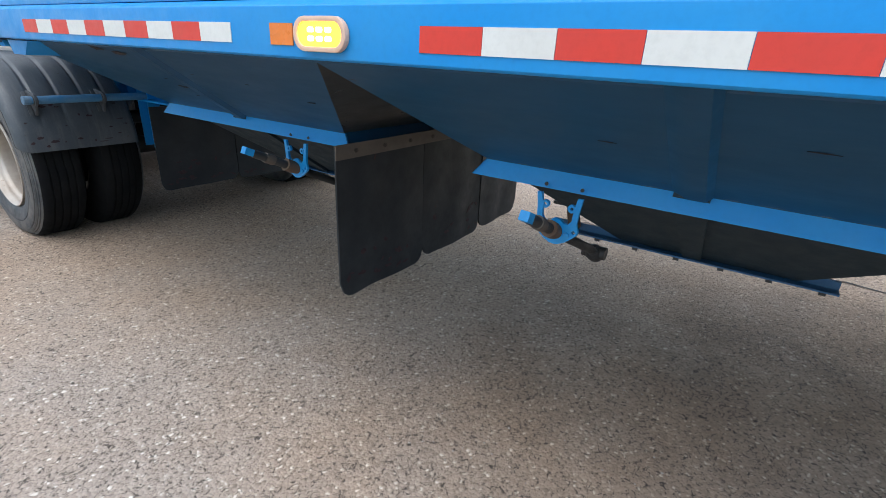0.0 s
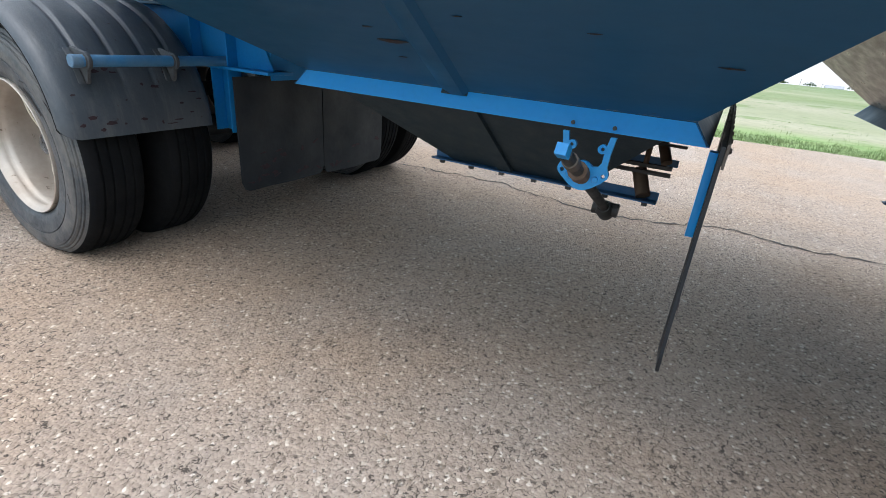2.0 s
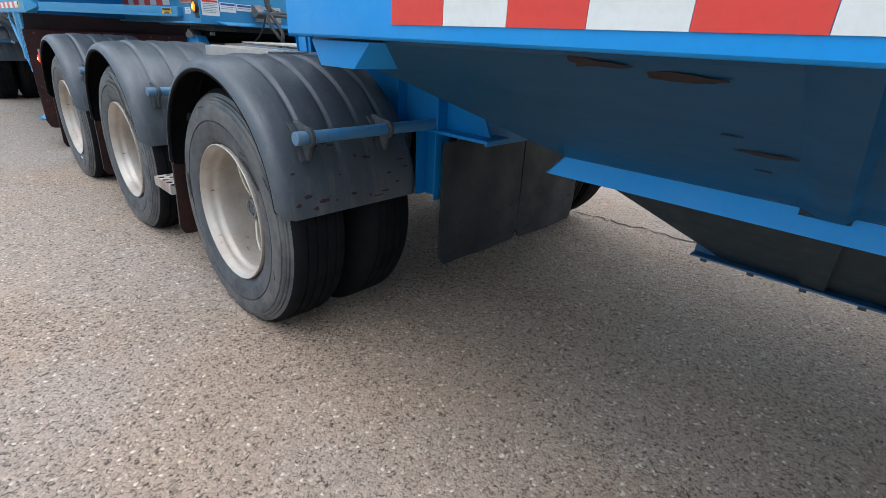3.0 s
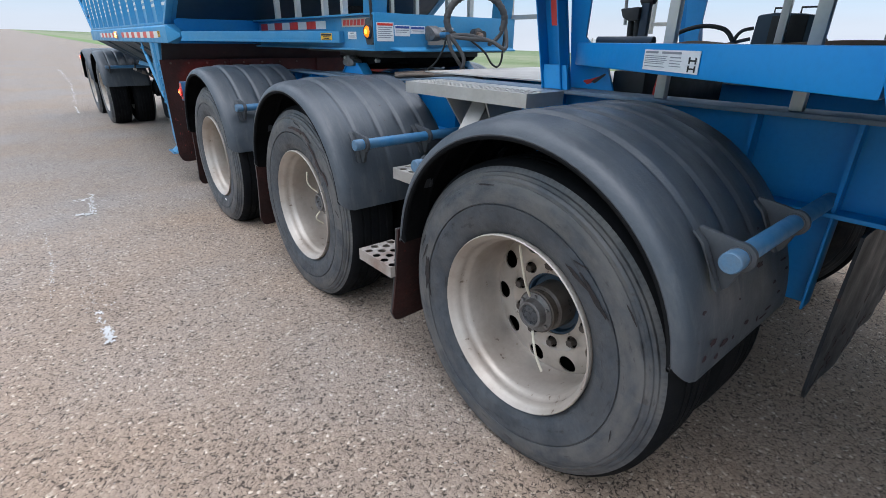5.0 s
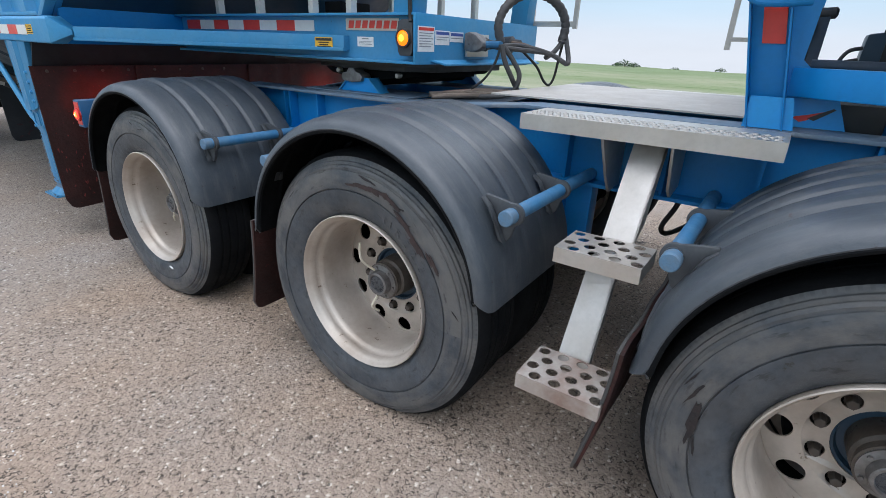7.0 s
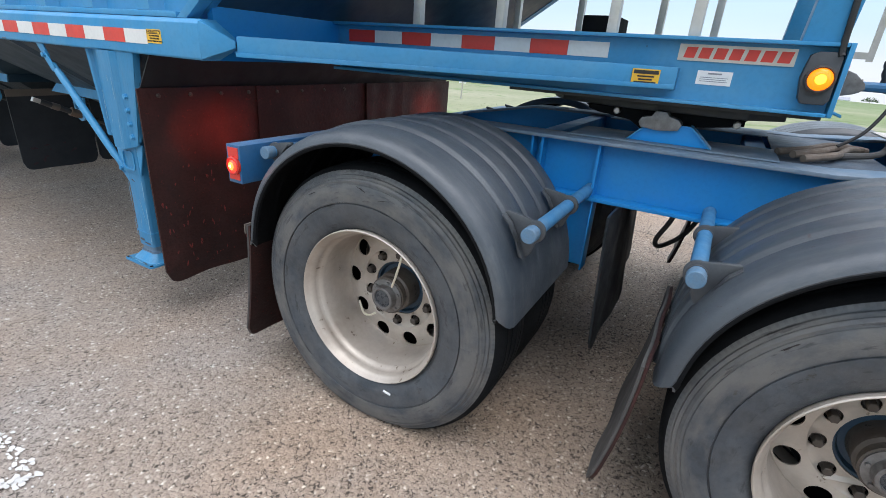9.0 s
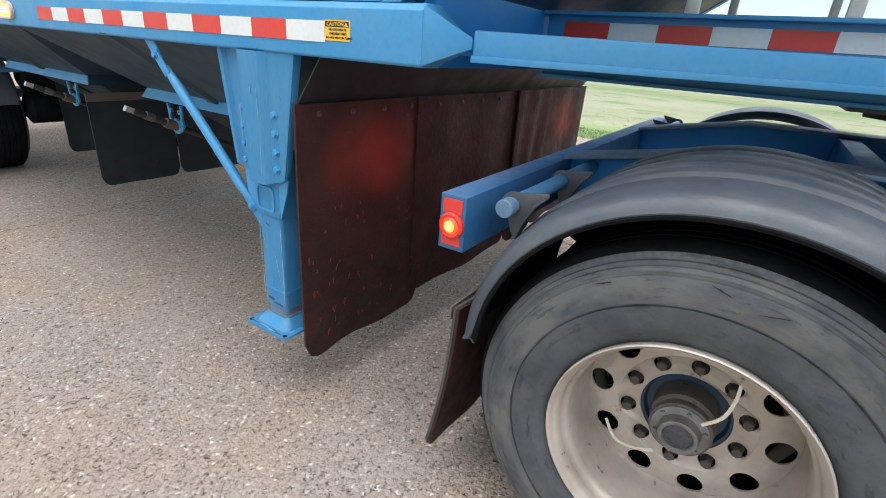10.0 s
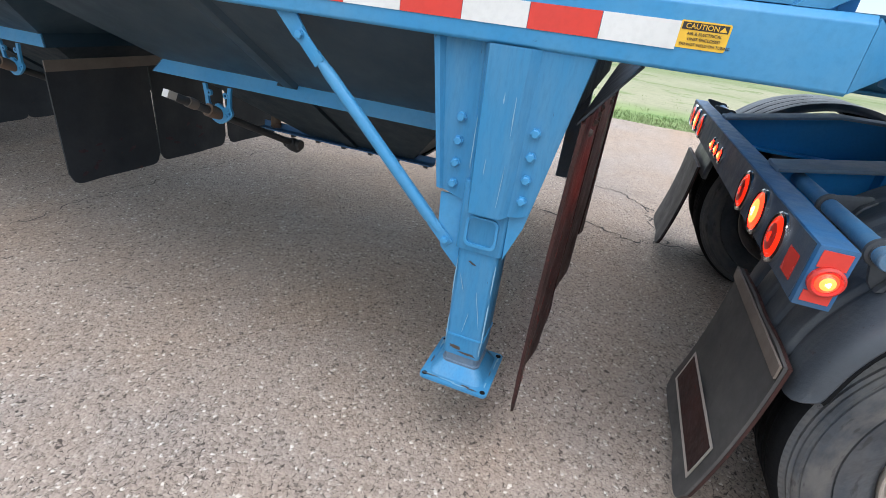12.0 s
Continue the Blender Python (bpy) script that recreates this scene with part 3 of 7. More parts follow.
def fender_bar(parent, y, z, far=False, back=False):
    bm = bmesh.new()
    x0 = 0.030
    prof = [(x0, 0), (x0, 0.0215), (x0 + 0.003, 0.0240), (x0 + 0.035, 0.0240), (x0 + 0.036, 0.0222), (0.74, 0.0222)]
    spin(bm, prof[3:], 24)
    ob = piece("fender_bar", mesh_of("fender_bar", bm, BAR, 30), parent, (X(0, far), y, z), (0, 0, TURN) if far else None, "blue round fender support bar")
    bm = bmesh.new()
    spin(bm, prof[:4], 24)
    cap = new("end_cap", mesh_of("end_cap", bm, BARCAP, 30))
    cap.parent = ob
    PLACE[cap] = PLACE[ob]
    for cx in (0.085, 0.43):
        c = new("clamp", CLAMPM)
        c.parent = ob
        c.location = (cx, 0, 0)
        c.scale = (1, -0.72 if back else 0.74, 0.74)
        PLACE[c] = PLACE[ob]
    return ob


def fender(parent, y, far=False, bars=True, rear=(0.53, 0.886)):
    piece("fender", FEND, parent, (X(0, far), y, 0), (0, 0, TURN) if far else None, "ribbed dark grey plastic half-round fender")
    if bars:
        fender_bar(parent, y - 0.555, 0.893, far)
        fender_bar(parent, y + rear[0], rear[1], far, True)


def hanging_flap(parent, name, x0, x1, y, z0, z1, mat=FLAP, tilt=0.0, label="", corner=0.05, bend=0.006, phase=0.0, curl=0.0):
    """A rubber sheet that hangs across the trailer, slightly wavy, lower corners rounded."""
    bm = bmesh.new()
    nx, nz = 30, 22
    def pt(i, j, th):
        u, v = i / nx, j / nz
        z = z1 + (z0 - z1) * v
        x = x0 + (x1 - x0) * u
        for edge, sgn in ((x0, 1), (x1, -1)):  # round the lower corners
            d = (x - edge) * sgn
            if d < corner and z - z0 < corner:
                dz = corner - math.sqrt(max(0, corner ** 2 - (corner - d) ** 2))
                z = max(z, z0 + dz)
        yy = y + tilt * (z1 - z) + curl * ((z1 - z) / (z1 - z0)) ** 2 + bend * math.sin(u * 5.1 + phase) * v + 0.4 * bend * math.sin(u * 13 + v * 3 + phase)
        return (x, yy + th, z)
    sheets = []
    for th in (0.0, 0.009):
        g = [[bm.verts.new(pt(i, j, th)) for i in range(nx + 1)] for j in range(nz + 1)]
        for j in range(nz):
            for i in range(nx):
                bm.faces.new((g[j][i], g[j][i + 1], g[j + 1][i + 1], g[j + 1][i]))
        sheets.append(g)
    a, b = sheets
    for j in range(nz):
        bm.faces.new((a[j][0], a[j + 1][0], b[j + 1][0], b[j][0]))
        bm.faces.new((a[j][nx], a[j + 1][nx], b[j + 1][nx], b[j][nx]))
    for i in range(nx):
        bm.faces.new((a[0][i], a[0][i + 1], b[0][i + 1], b[0][i]))
        bm.faces.new((a[nz][i], a[nz][i + 1], b[nz][i + 1], b[nz][i]))
    return part(name, bm, mat, parent, label, 50)


# ---- trailer bodies ----
PAINT = BLUE
BOLT = hexnut_mesh("bolt", 0.011, 0.010, LIGHT)
DARKBOLT = hexnut_mesh("bolt", 0.008, 0.006, NUT)


def side_beam(t, y0, y1, z0, far=False, out=0.0):
    """Pressed side rail of the body: flat face, small lips above and below."""
    bm = bmesh.new()
    s = [(-0.020 - out, z0 + 0.006), (-0.014 - out, z0), (0.06, z0), (0.06, z0 + 0.14), (-0.004 - out, z0 + 0.14), (-0.020 - out, z0 + 0.124)]
    run(bm, [(X(x, far), z) for x, z in s], y0, y1)
    return part("side_rail", bm, PAINT, t, "smooth blue pressed steel side rail", bevel=0.003)


def side_wall(t, y0, y1, z0, far=False, lean0=0.0, lean1=0.0, h=1.25, out=0.0):
    """Body wall above the rail with pressed upright ribs; its ends may lean outwards over the hopper ends."""
    bm = bmesh.new()
    slab(bm, [(X(0.045 - out, far), y0, z0), (X(0.045 - out, far), y1, z0), (X(0.045 - out, far), y1 + lean1 * h, z0 + h), (X(0.045 - out, far), y0 - lean0 * h, z0 + h)], (0.03 if not far else -0.03, 0, 0))
    wall = part("side_wall", bm, PAINT, t, "ribbed blue body side wall")
    for (ya, yb) in ((y0, y0 - lean0 * h), (y1, y1 + lean1 * h)):  # end flanges
        s = 1 if ya == y0 else -1
        bm = bmesh.new()
        slab(bm, [(X(-0.006 - out, far), ya, z0), (X(-0.006 - out, far), ya + s * 0.06, z0), (X(-0.006 - out, far), yb + s * 0.06, z0 + h), (X(-0.006 - out, far), yb, z0 + h)], (0.05 if not far else -0.05, 0, 0))
        part("end_flange", bm, PAINT, wall, "blue end flange of the wall", bevel=0.003)
    bm = bmesh.new()
    block(bm, X(-0.006 - out, far), X(0.044 - out, far), y0 + 0.06, y1 - 0.06, z0 + 0.001, z0 + 0.022)
    part("foot_ledge", bm, PAINT, wall, "blue ledge along the foot of the wall", bevel=0.003)
    def rib_mesh(length):
        rb = bmesh.new()
        slab(rb, [(0.0, -0.045, 0), (0.0, 0.045, 0), (0.048, 0.075, 0), (0.048, -0.075, 0)], (0, 0, length))
        return mesh_of("rib", rb, PAINT, 30)
    full = rib_mesh(h - 0.023)
    y = y0 - lean0 * h + 0.10
    while y < y1 + lean1 * h - 0.10:
        low = 0.023
        if y < y0 + 0.14:
            low = max(low, (y0 + 0.14 - y) / max(lean0, 0.01))
        if y > y1 - 0.14:
            low = max(low, (y - y1 + 0.14) / max(lean1, 0.01))
        if h - low > 0.15:
            piece("rib", full if low < 0.03 else rib_mesh(h - low), wall, (X(-out, far), y, z0 + low), (0, 0, TURN) if far else None)
        y += 0.40
    return wall


def tape(t, y0, count, z0, first_red=True, x=-0.0225, pitch=0.1524, line=None):
    """Strip of red and white reflective tape, one piece each."""
    for k in range(count):
        red = (k % 2 == 0) == first_red
        bm = bmesh.new()
        if line:
            (xa, ya), (xb, yb) = line
            a = Vector((xa, ya, 0)); d = (Vector((xb, yb, 0)) - a).normalized()
            p, q = a + d * (y0 + k * pitch), a + d * (y0 + (k + 1) * pitch - 0.0012)
            slab(bm, [(p.x, p.y, z0), (q.x, q.y, z0), (q.x, q.y, z0 + 0.052), (p.x, p.y, z0 + 0.052)], (0.0022, 0, 0))
        else:
            block(bm, x, x + 0.0024, y0 + k * pitch, y0 + (k + 1) * pitch - 0.0012, z0, z0 + 0.052)
        part("tape_strip", bm, RED if red else WHITE, t, "red reflective tape" if red else "white reflective tape")


def hopper(t, y0, y1, top0, top1, zt, mat, crank_rear=False, rib=0.03):
    """One discharge hopper: sloping pan from the side rails down to a gate frame. y0 < y1 are the ends of its skirt; top0, top1 the ends of its mouth."""
    xt, zm = 0.02, zt - 0.270
    xm, xg, zg = 0.425, 0.95, zt - 0.62
    gy0, gy1 = y0 + 0.40, y1 - 0.40
    for far in (False, True):
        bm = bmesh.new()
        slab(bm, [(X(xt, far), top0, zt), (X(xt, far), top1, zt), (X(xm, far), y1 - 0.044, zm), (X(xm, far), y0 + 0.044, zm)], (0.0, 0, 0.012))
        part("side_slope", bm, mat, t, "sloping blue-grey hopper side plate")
        bm = bmesh.new()
        slab(bm, [(X(xm, far), y0 + 0.044, zm), (X(xm, far), y1 - 0.044, zm), (X(xg, far), gy1, zg), (X(xg, far), gy0, zg)], (0, 0, 0.01))
        part("chute_side", bm, CHUTE, t, "dark steel chute plate")
        bm = bmesh.new()  # pressed stiffener down the chute
        yc = (y0 + y1) / 2 + rib
        slab(bm, [(X(xm, far), yc - 0.045, zm), (X(xm, far), yc + 0.045, zm), (X(xg, far), yc + 0.030, zg), (X(xg, far), yc - 0.030, zg)], (-0.008 if not far else 0.008, 0, -0.012))
        part("chute_stiffener", bm, CHUTE, t)
        bm = bmesh.new()  # skirt, mitred at the corners
        slab(bm, [(X(xm + 0.004, far), y0 + 0.044, zm + 0.004), (X(xm + 0.004, far), y1 - 0.044, zm + 0.004), (X(xm - 0.018, far), y1, zm - 0.053), (X(xm - 0.018, far), y0, zm - 0.053)], (0.006, 0, 0.0))
        part("skirt", bm, PAINT, t, "bright blue hopper skirt flange")
        bm = bmesh.new()  # pressed stiffener on the slope
        ym = (y0 + y1) / 2 + rib
        a, b = Vector((X(xt, far), ym, zt)), Vector((X(xm, far), ym, zm))
        a += (a - b) * 0.08  # its upper end runs in behind the rail
        d = Vector((0, 0.050, 0))
        n = Vector((-0.010 if not far else 0.010, 0, -0.014))
        pts = [a - d, a - d * 0.7 + n, a + d * 0.15 + n, a + d]
        pts2 = [p + (b - a) for p in pts]
        vs = [bm.verts.new(p) for p in pts + pts2]
        for i in range(3):
            bm.faces.new((vs[i], vs[i + 1], vs[i + 5], vs[i + 4]))
        bm.faces.new((vs[4], vs[5], vs[6], vs[7]))
        bm.faces.new((vs[0], vs[3], vs[7], vs[4]))
        bm.faces.new((vs[3], vs[2], vs[1], vs[0]))
        part("stiffener", bm, mat, t)
    for ya, yt, yb, yg, sgn in ((y0 + 0.044, top0, y0, gy0, -1), (y1 - 0.044, top1, y1, gy1, 1)):
        bm = bmesh.new()
        slab(bm, [(xt, yt, zt), (W - xt, yt, zt), (W - xm, ya, zm), (xm, ya, zm)], (0, 0, 0.012))
        part("end_slope", bm, ENDPLATE if t == lead_trailer else mat, t, "sloping hopper end plate")
        bm = bmesh.new()
        slab(bm, [(xm, ya, zm), (W - xm, ya, zm), (W - xg, yg, zg), (xg, yg, zg)], (0, 0, 0.01))
        part("chute_end", bm, CHUTE, t, "dark steel chute plate")
        bm = bmesh.new()
        slab(bm, [(xm + 0.004, ya, zm + 0.004), (W - xm - 0.004, ya, zm + 0.004), (W - xm + 0.018, yb, zm - 0.053), (xm - 0.018, yb, zm - 0.053)], (0, -0.006 * sgn, 0))
        part("skirt", bm, mat, t, "hopper skirt flange")
    # gate frame with its two tracks and tabs; the tracks reach out under the crank
    t0, t1 = (y0 + 0.28, y1 - 0.12) if crank_rear else (y0 + 0.12, y1 - 0.31)
    for far in (False, True):
        bm = bmesh.new()
        x = X(xg, far)
        s = 1 if far else -1
        run(bm, [(x, zg), (x + s * 0.05, zg), (x + s * 0.05, zg + 0.006), (x + s * 0.006, zg + 0.006), (x + s * 0.006, zg + 0.035), (x, zg + 0.035)], t0, t1)
        track = part("gate_track", bm, BUMPER, t, "dark blue angle-iron gate track")
        for k in range(7):
            bm = bmesh.new()
            yy = t0 + 0.04 + (t1 - t0 - 0.08) * k / 6
            block(bm, x + s * 0.012, x + s * 0.028, yy - 0.010, yy + 0.010, zg - 0.018, zg + 0.001)
            part("track_tab", bm, DARK, track)
        bm = bmesh.new()
        ymid = (gy0 + gy1) / 2
        slab(bm, [(x + s * 0.008, ymid - 0.06, zg + 0.035), (x + s * 0.008, ymid + 0.06, zg + 0.035), (x + s * 0.012, ymid + 0.01, zg + 0.075), (x + s * 0.012, ymid - 0.01, zg + 0.075)], (s * 0.008, 0, 0))
        part("track_gusset", bm, WEB, track)
        ya = t1 + 0.02 if crank_rear else t0 - 0.02
        yb = ya - 0.30 if crank_rear else ya + 0.30
        for zz in (0.095, 0.120):
            bm = bmesh.new()
            block(bm, x - 0.012, x + 0.012, min(ya, yb), max(ya, yb), zg + zz, zg + zz + 0.012)
            part("gate_rack", bm, DARK, track, "dark toothed gate rack")
        bm = bmesh.new()
        yc = ya + (yb - ya) * 0.30
        tube(bm, [(x, yc, zg + 0.13), (x + 0.02, yc, zm - 0.03)], 0.010, 8)
        tube(bm, [(x - 0.03, yc - 0.02, zg + 0.02), (x + 0.03, yc + 0.02, zg + 0.10)], 0.026, 12)
        part("rack_hanger", bm, RUST, track, "rusty rack hanger")
    bm = bmesh.new()
    block(bm, xg + 0.01, W - xg - 0.01, gy0 - 0.02, gy1 + 0.02, zg - 0.004, zg + 0.006)
    part("slide_gate", bm, CHUTE, t, "closed steel slide gate")


def crank(t, y, x, z, dusty=False):
    """Crank hanger under the skirt: a thin two-armed yoke with eared arms and a round seat, and the long sloping shaft through it."""
    paint = LIGHT if dusty else BRIGHT
    outer = [(0.070, 0.002), (0.064, -0.041), (0.062, -0.078), (0.069, -0.096), (0.067, -0.107), (0.055, -0.119), (0.032, -0.138), (0.013, -0.147)]
    inner = [(0.055, 0.002), (0.051, -0.018), (0.047, -0.047), (0.046, -0.066), (0.038, -0.079), (0.024, -0.081), (0.011, -0.070)]
    loop = outer + [(0.0, -0.149)] + [(-u, v) for u, v in reversed(outer)] + [(-u, v) for u, v in inner] + [(0.0, -0.067)] + list(reversed(inner))
    holes = [ring(sx * 0.0555, -0.101, 0.0058, 10) for sx in (-1, 1)] + [ring(0, -0.109, 0.0215, 18)]
    bm = bmesh.new()
    pierced(bm, [(y + u, z + v) for u, v in loop], [[(y + u, z + v) for u, v in h] for h in holes], lambda u, v, s: (x + 0.011 * s, u, v))
    br = part("crank_bracket", bm, paint, t, "blue two-armed crank bracket", 30)
    for sx in (-1, 1):
        bm = bmesh.new()
        spin(bm, [(-0.001, 0.0052), (-0.001, 0.0125), (0.010, 0.0125), (0.010, 0.0052)], 16, True)
        piece("ear", mesh_of("ear", bm, paint), br, (x, y + sx * 0.041, z - 0.031))
        bm = bmesh.new()
        spin(bm, [(-0.005, 0), (-0.005, 0.0075), (-0.001, 0.009), (0.0, 0.009)], 12)
        piece("rivet", mesh_of("rivet", bm, paint), br, (x, y + sx * 0.037, z - 0.113))
        bm = bmesh.new()
        spin(bm, [(-0.004, 0), (-0.004, 0.0055), (0.0, 0.006)], 8)
        piece("skirt_screw", mesh_of("skirt_screw", bm, DARK), br, (x + 0.028, y + sx * 0.055, z + 0.022))
    zc = z - 0.109
    def at(d, lift=0.0):
        return Vector((x + d, y, zc - 0.45 * d + lift))
    bm = bmesh.new()
    tube(bm, [at(-0.205), at(-0.06), at(0.10), at(0.49)], 0.0165, 14)
    part("crank_shaft", bm, DARK, br, "dark greasy sloping crank shaft")
    bm = bmesh.new()
    tube(bm, [at(-0.055), at(-0.02), at(0.006)], [0.026, 0.026, 0.022], 16)
    part("bearing", bm, RUST, br, "rust-brown shaft bearing")
    bm = bmesh.new()
    tube(bm, [at(-0.150), at(-0.112)], 0.0205, 14)
    part("shaft_collar", bm, STRAP, br, "grey pinned collar")
    bm = bmesh.new()
    tube(bm, [at(-0.240), at(-0.205)], 0.019, 4)
    part("shaft_end", bm, ALU if dusty else BRIGHT, br, "square shaft end")
    bm = bmesh.new()
    tube(bm, [at(0.455, 0.0), at(0.475, -0.004), at(0.520, -0.012)], [0.020, 0.034, 0.030], 14)
    tube(bm, [at(0.49) + Vector((0, -0.045, 0)), at(0.49) + Vector((0, 0.045, 0))], 0.026, 14)
    part("knuckle", bm, DARK, br, "greasy rusted pinion joint")


def frame_rails(t, y0, y1, zb, zt, stiff, taper=0.0, drop=None, nose=None):
    """Two plate girders with flanges and stiffener plates; the rear end tapers down. drop: (from y, to y, by) lowers the top on the way; nose: (bottom y, top y) of the slanting front edge of the web."""
    yk = y1 - 0.50
    low = drop[2] if drop else 0.0
    top = [(y0, zt - 0.014)] + ([(drop[0], zt - 0.014), (drop[1], zt - 0.014 - low)] if drop else []) + [(yk, zt - 0.014 - low), (y1, zt - 0.014 - taper)]

    def height(y):
        for (ya, za), (yb, zb_) in zip(top, top[1:]):
            if y <= yb:
                return za + (zb_ - za) * max(0.0, y - ya) / (yb - ya)
        return top[-1][1]
    for far in (False, True):
        bm = bmesh.new()
        low_y, top_y = nose or (y0 - 0.02, y0)
        across(bm, [(low_y, zb + 0.012), (y1, zb + 0.012), *reversed(top[1:]), (top_y, top[0][1])], X(0.735, far), X(0.747, far))
        g = part("girder_web", bm, WEB, t, "blue painted girder web")
        bm = bmesh.new()
        across(bm, [*top, *[(y, z + 0.014) for y, z in reversed(top)]], X(0.665, far), X(0.815, far))
        part("top_flange", bm, DUSTED, g, "blue girder top flange", bevel=0.003)
        bm = bmesh.new()
        block(bm, X(0.665, far), X(0.815, far), low_y - 0.04 if nose else y0, y1, zb, zb + 0.014)
        part("bottom_flange", bm, WEB, g, "blue girder bottom flange", bevel=0.003)
        for y in stiff:
            bm = bmesh.new()
            block(bm, X(0.680, far), X(0.7345, far), y - 0.005, y + 0.005, zb + 0.014, height(y))
            part("stiffener", bm, WEB, g)


def marker_lamp(t, x, y, z, on=True):
    """Oval amber side marker in a raised bezel."""
    bm = bmesh.new()
    a, b = rounded(0, 0, 0.090, 0.040, 0.039, 8), rounded(0, 0, 0.076, 0.028, 0.027, 8)
    pierced(bm, a, [b], lambda u, v, s: (x - 0.016 + 0.016 * s, y + u, z + v))
    lamp = part("marker_lamp", bm, CREAM, t, "lit oval amber side marker lamp", bevel=0.003)
    bm = bmesh.new()
    slab(bm, [(x - 0.011, y + u, z + v) for u, v in b], (0.010, 0, 0))
    part("lens", bm, AMBER, lamp, "glowing amber lens")
    bm = bmesh.new()
    for u in (-0.03, 0.0, 0.03):
        for v in (-0.010, 0.010):
            slab(bm, [(x - 0.013, y + u + p, z + v + q) for p, q in rounded(0, 0, 0.011, 0.006, 0.005, 3)], (0.004, 0, 0))
    part("lamp_cells", bm, AMBERC, lamp, "bright lamp cells")


# ---- road and land ----
def land():
    """The open country: one sheet out to the horizon, low swells far off."""
    bm = bmesh.new()
    rings = [0, 8, 8.8, 9.6, 10.5, 12, 14, 16, 19, 24, 31, 40, 54, 70, 120, 200, 350, 600, 1000, 1800, 3000]
    def h(x, y):
        rise = max(0.0, x - 7.7)
        z = -0.06 - 0.12 * min(1, rise / 2.5) - 0.034 * max(0, rise - 2.5) + 0.011 * max(0, y - 30)
        z += 0.22 * min(1, max(0, rise - 2) / 20) * noise.noise((x / 14, y / 14, 0))
        z += min(1, rise / 300) * 6.0 * (noise.noise((x / 420, y / 420, 3.0)) + 0.25)
        return z
    n = 180
    prev = None
    for r in rings:
        if r == 0:
            row = [bm.verts.new((0, 0, -0.06))]
        else:
            row = []
            for k in range(n):
                a = 2 * math.pi * k / n
                x, y = r * math.cos(a), r * math.sin(a)
                row.append(bm.verts.new((x, y, -0.06 if -14 < x < 7.9 and abs(y) < 41 else h(x, y) - (0.02 if x < 7.9 else 0))))
        if prev:
            for k in range(n):
                j = (k + 1) % n
                if len(prev) == 1:
                    bm.faces.new((prev[0], row[k], row[j]))
                else:
                    bm.faces.new((prev[k], prev[j], row[j], row[k]))
        prev = row
    return part("ground", bm, GRASS, None, "", 80)


GRASS = material("prairie_grass", (0.222, 0.258, 0.136), 0.9, spots=(0.33, 0.332, 0.228), spot_amount=0.8, spot_scale=0.10, grain=0.25, grain_scale=3.0, bump=0.5, bump_scale=6, stain=(0.13, 0.20, 0.06), stain_scale=0.35, stain_edge=0.57)
gn, gl = GRASS.node_tree.nodes, GRASS.node_tree.links
gsplit = gn.new("ShaderNodeSeparateXYZ")
gl.new(next(n for n in gn if n.type == "TEX_COORD").outputs["Object"], gsplit.inputs[0])
gramp = gn.new("ShaderNodeValToRGB")  # a lush roadside strip, dry pasture behind it, greener fields far off
gscale = gn.new("ShaderNodeMath")
gscale.operation = "MULTIPLY"
gscale.inputs[1].default_value = 0.01
gl.new(gsplit.outputs["X"], gscale.inputs[0])
gl.new(gscale.outputs[0], gramp.inputs[0])
gramp.color_ramp.elements[0].position, gramp.color_ramp.elements[0].color = 0.075, (0.52, 0.74, 0.36, 1)
gramp.color_ramp.elements[1].position, gramp.color_ramp.elements[1].color = 1.0, (0.52, 0.62, 0.42, 1)
for at, tone in ((0.105, (0.60, 0.80, 0.42, 1)), (0.125, (0.90, 0.84, 0.86, 1)), (0.30, (0.84, 0.79, 0.80, 1)), (0.40, (0.50, 0.60, 0.36, 1)), (0.62, (0.80, 0.78, 0.72, 1))):
    gramp.color_ramp.elements.new(at).color = tone
gmul = gn.new("ShaderNodeMix")
gmul.data_type, gmul.blend_type = "RGBA", "MULTIPLY"
gmul.inputs[0].default_value = 1.0
gbase = gn["Principled BSDF"].inputs["Base Color"]
gl.new(gbase.links[0].from_socket, gmul.inputs[6])
gl.new(gramp.outputs[0], gmul.inputs[7])
gl.new(gmul.outputs[2], gbase)
tagged(land(), "green and straw-coloured prairie grassland beyond the road", "ground", kind="structure")

ASPHALT = bpy.data.materials.new("chip_seal_asphalt")
ASPHALT.use_nodes = True
an, al = ASPHALT.node_tree.nodes, ASPHALT.node_tree.links
ab = an["Principled BSDF"]
ac = an.new("ShaderNodeTexCoord")


def a_node(kind, **inputs):
    nd = an.new(kind)
    for k, v in inputs.items():
        nd.inputs[k.replace("_", " ")].default_value = v
    return nd


def a_range(v, a, b, lo, hi):
    r = an.new("ShaderNodeMapRange")
    for k, x in zip(("From Min", "From Max", "To Min", "To Max"), (a, b, lo, hi)):
        r.inputs[k].default_value = x
    al.new(v, r.inputs[0])
    return r.outputs[0]


def a_mix(f, a, b, mode="MIX"):
    x = an.new("ShaderNodeMix")
    x.data_type, x.blend_type = "RGBA", mode
    if isinstance(f, float):
        x.inputs[0].default_value = f
    else:
        al.new(f, x.inputs[0])
    for k, v in ((6, a), (7, b)):
        if isinstance(v, tuple):
            x.inputs[k].default_value = (*v, 1)
        else:
            al.new(v, x.inputs[k])
    return x.outputs[2]


warp = a_node("ShaderNodeTexNoise", Scale=40.0, Detail=2.0)
al.new(ac.outputs["Object"], warp.inputs["Vector"])
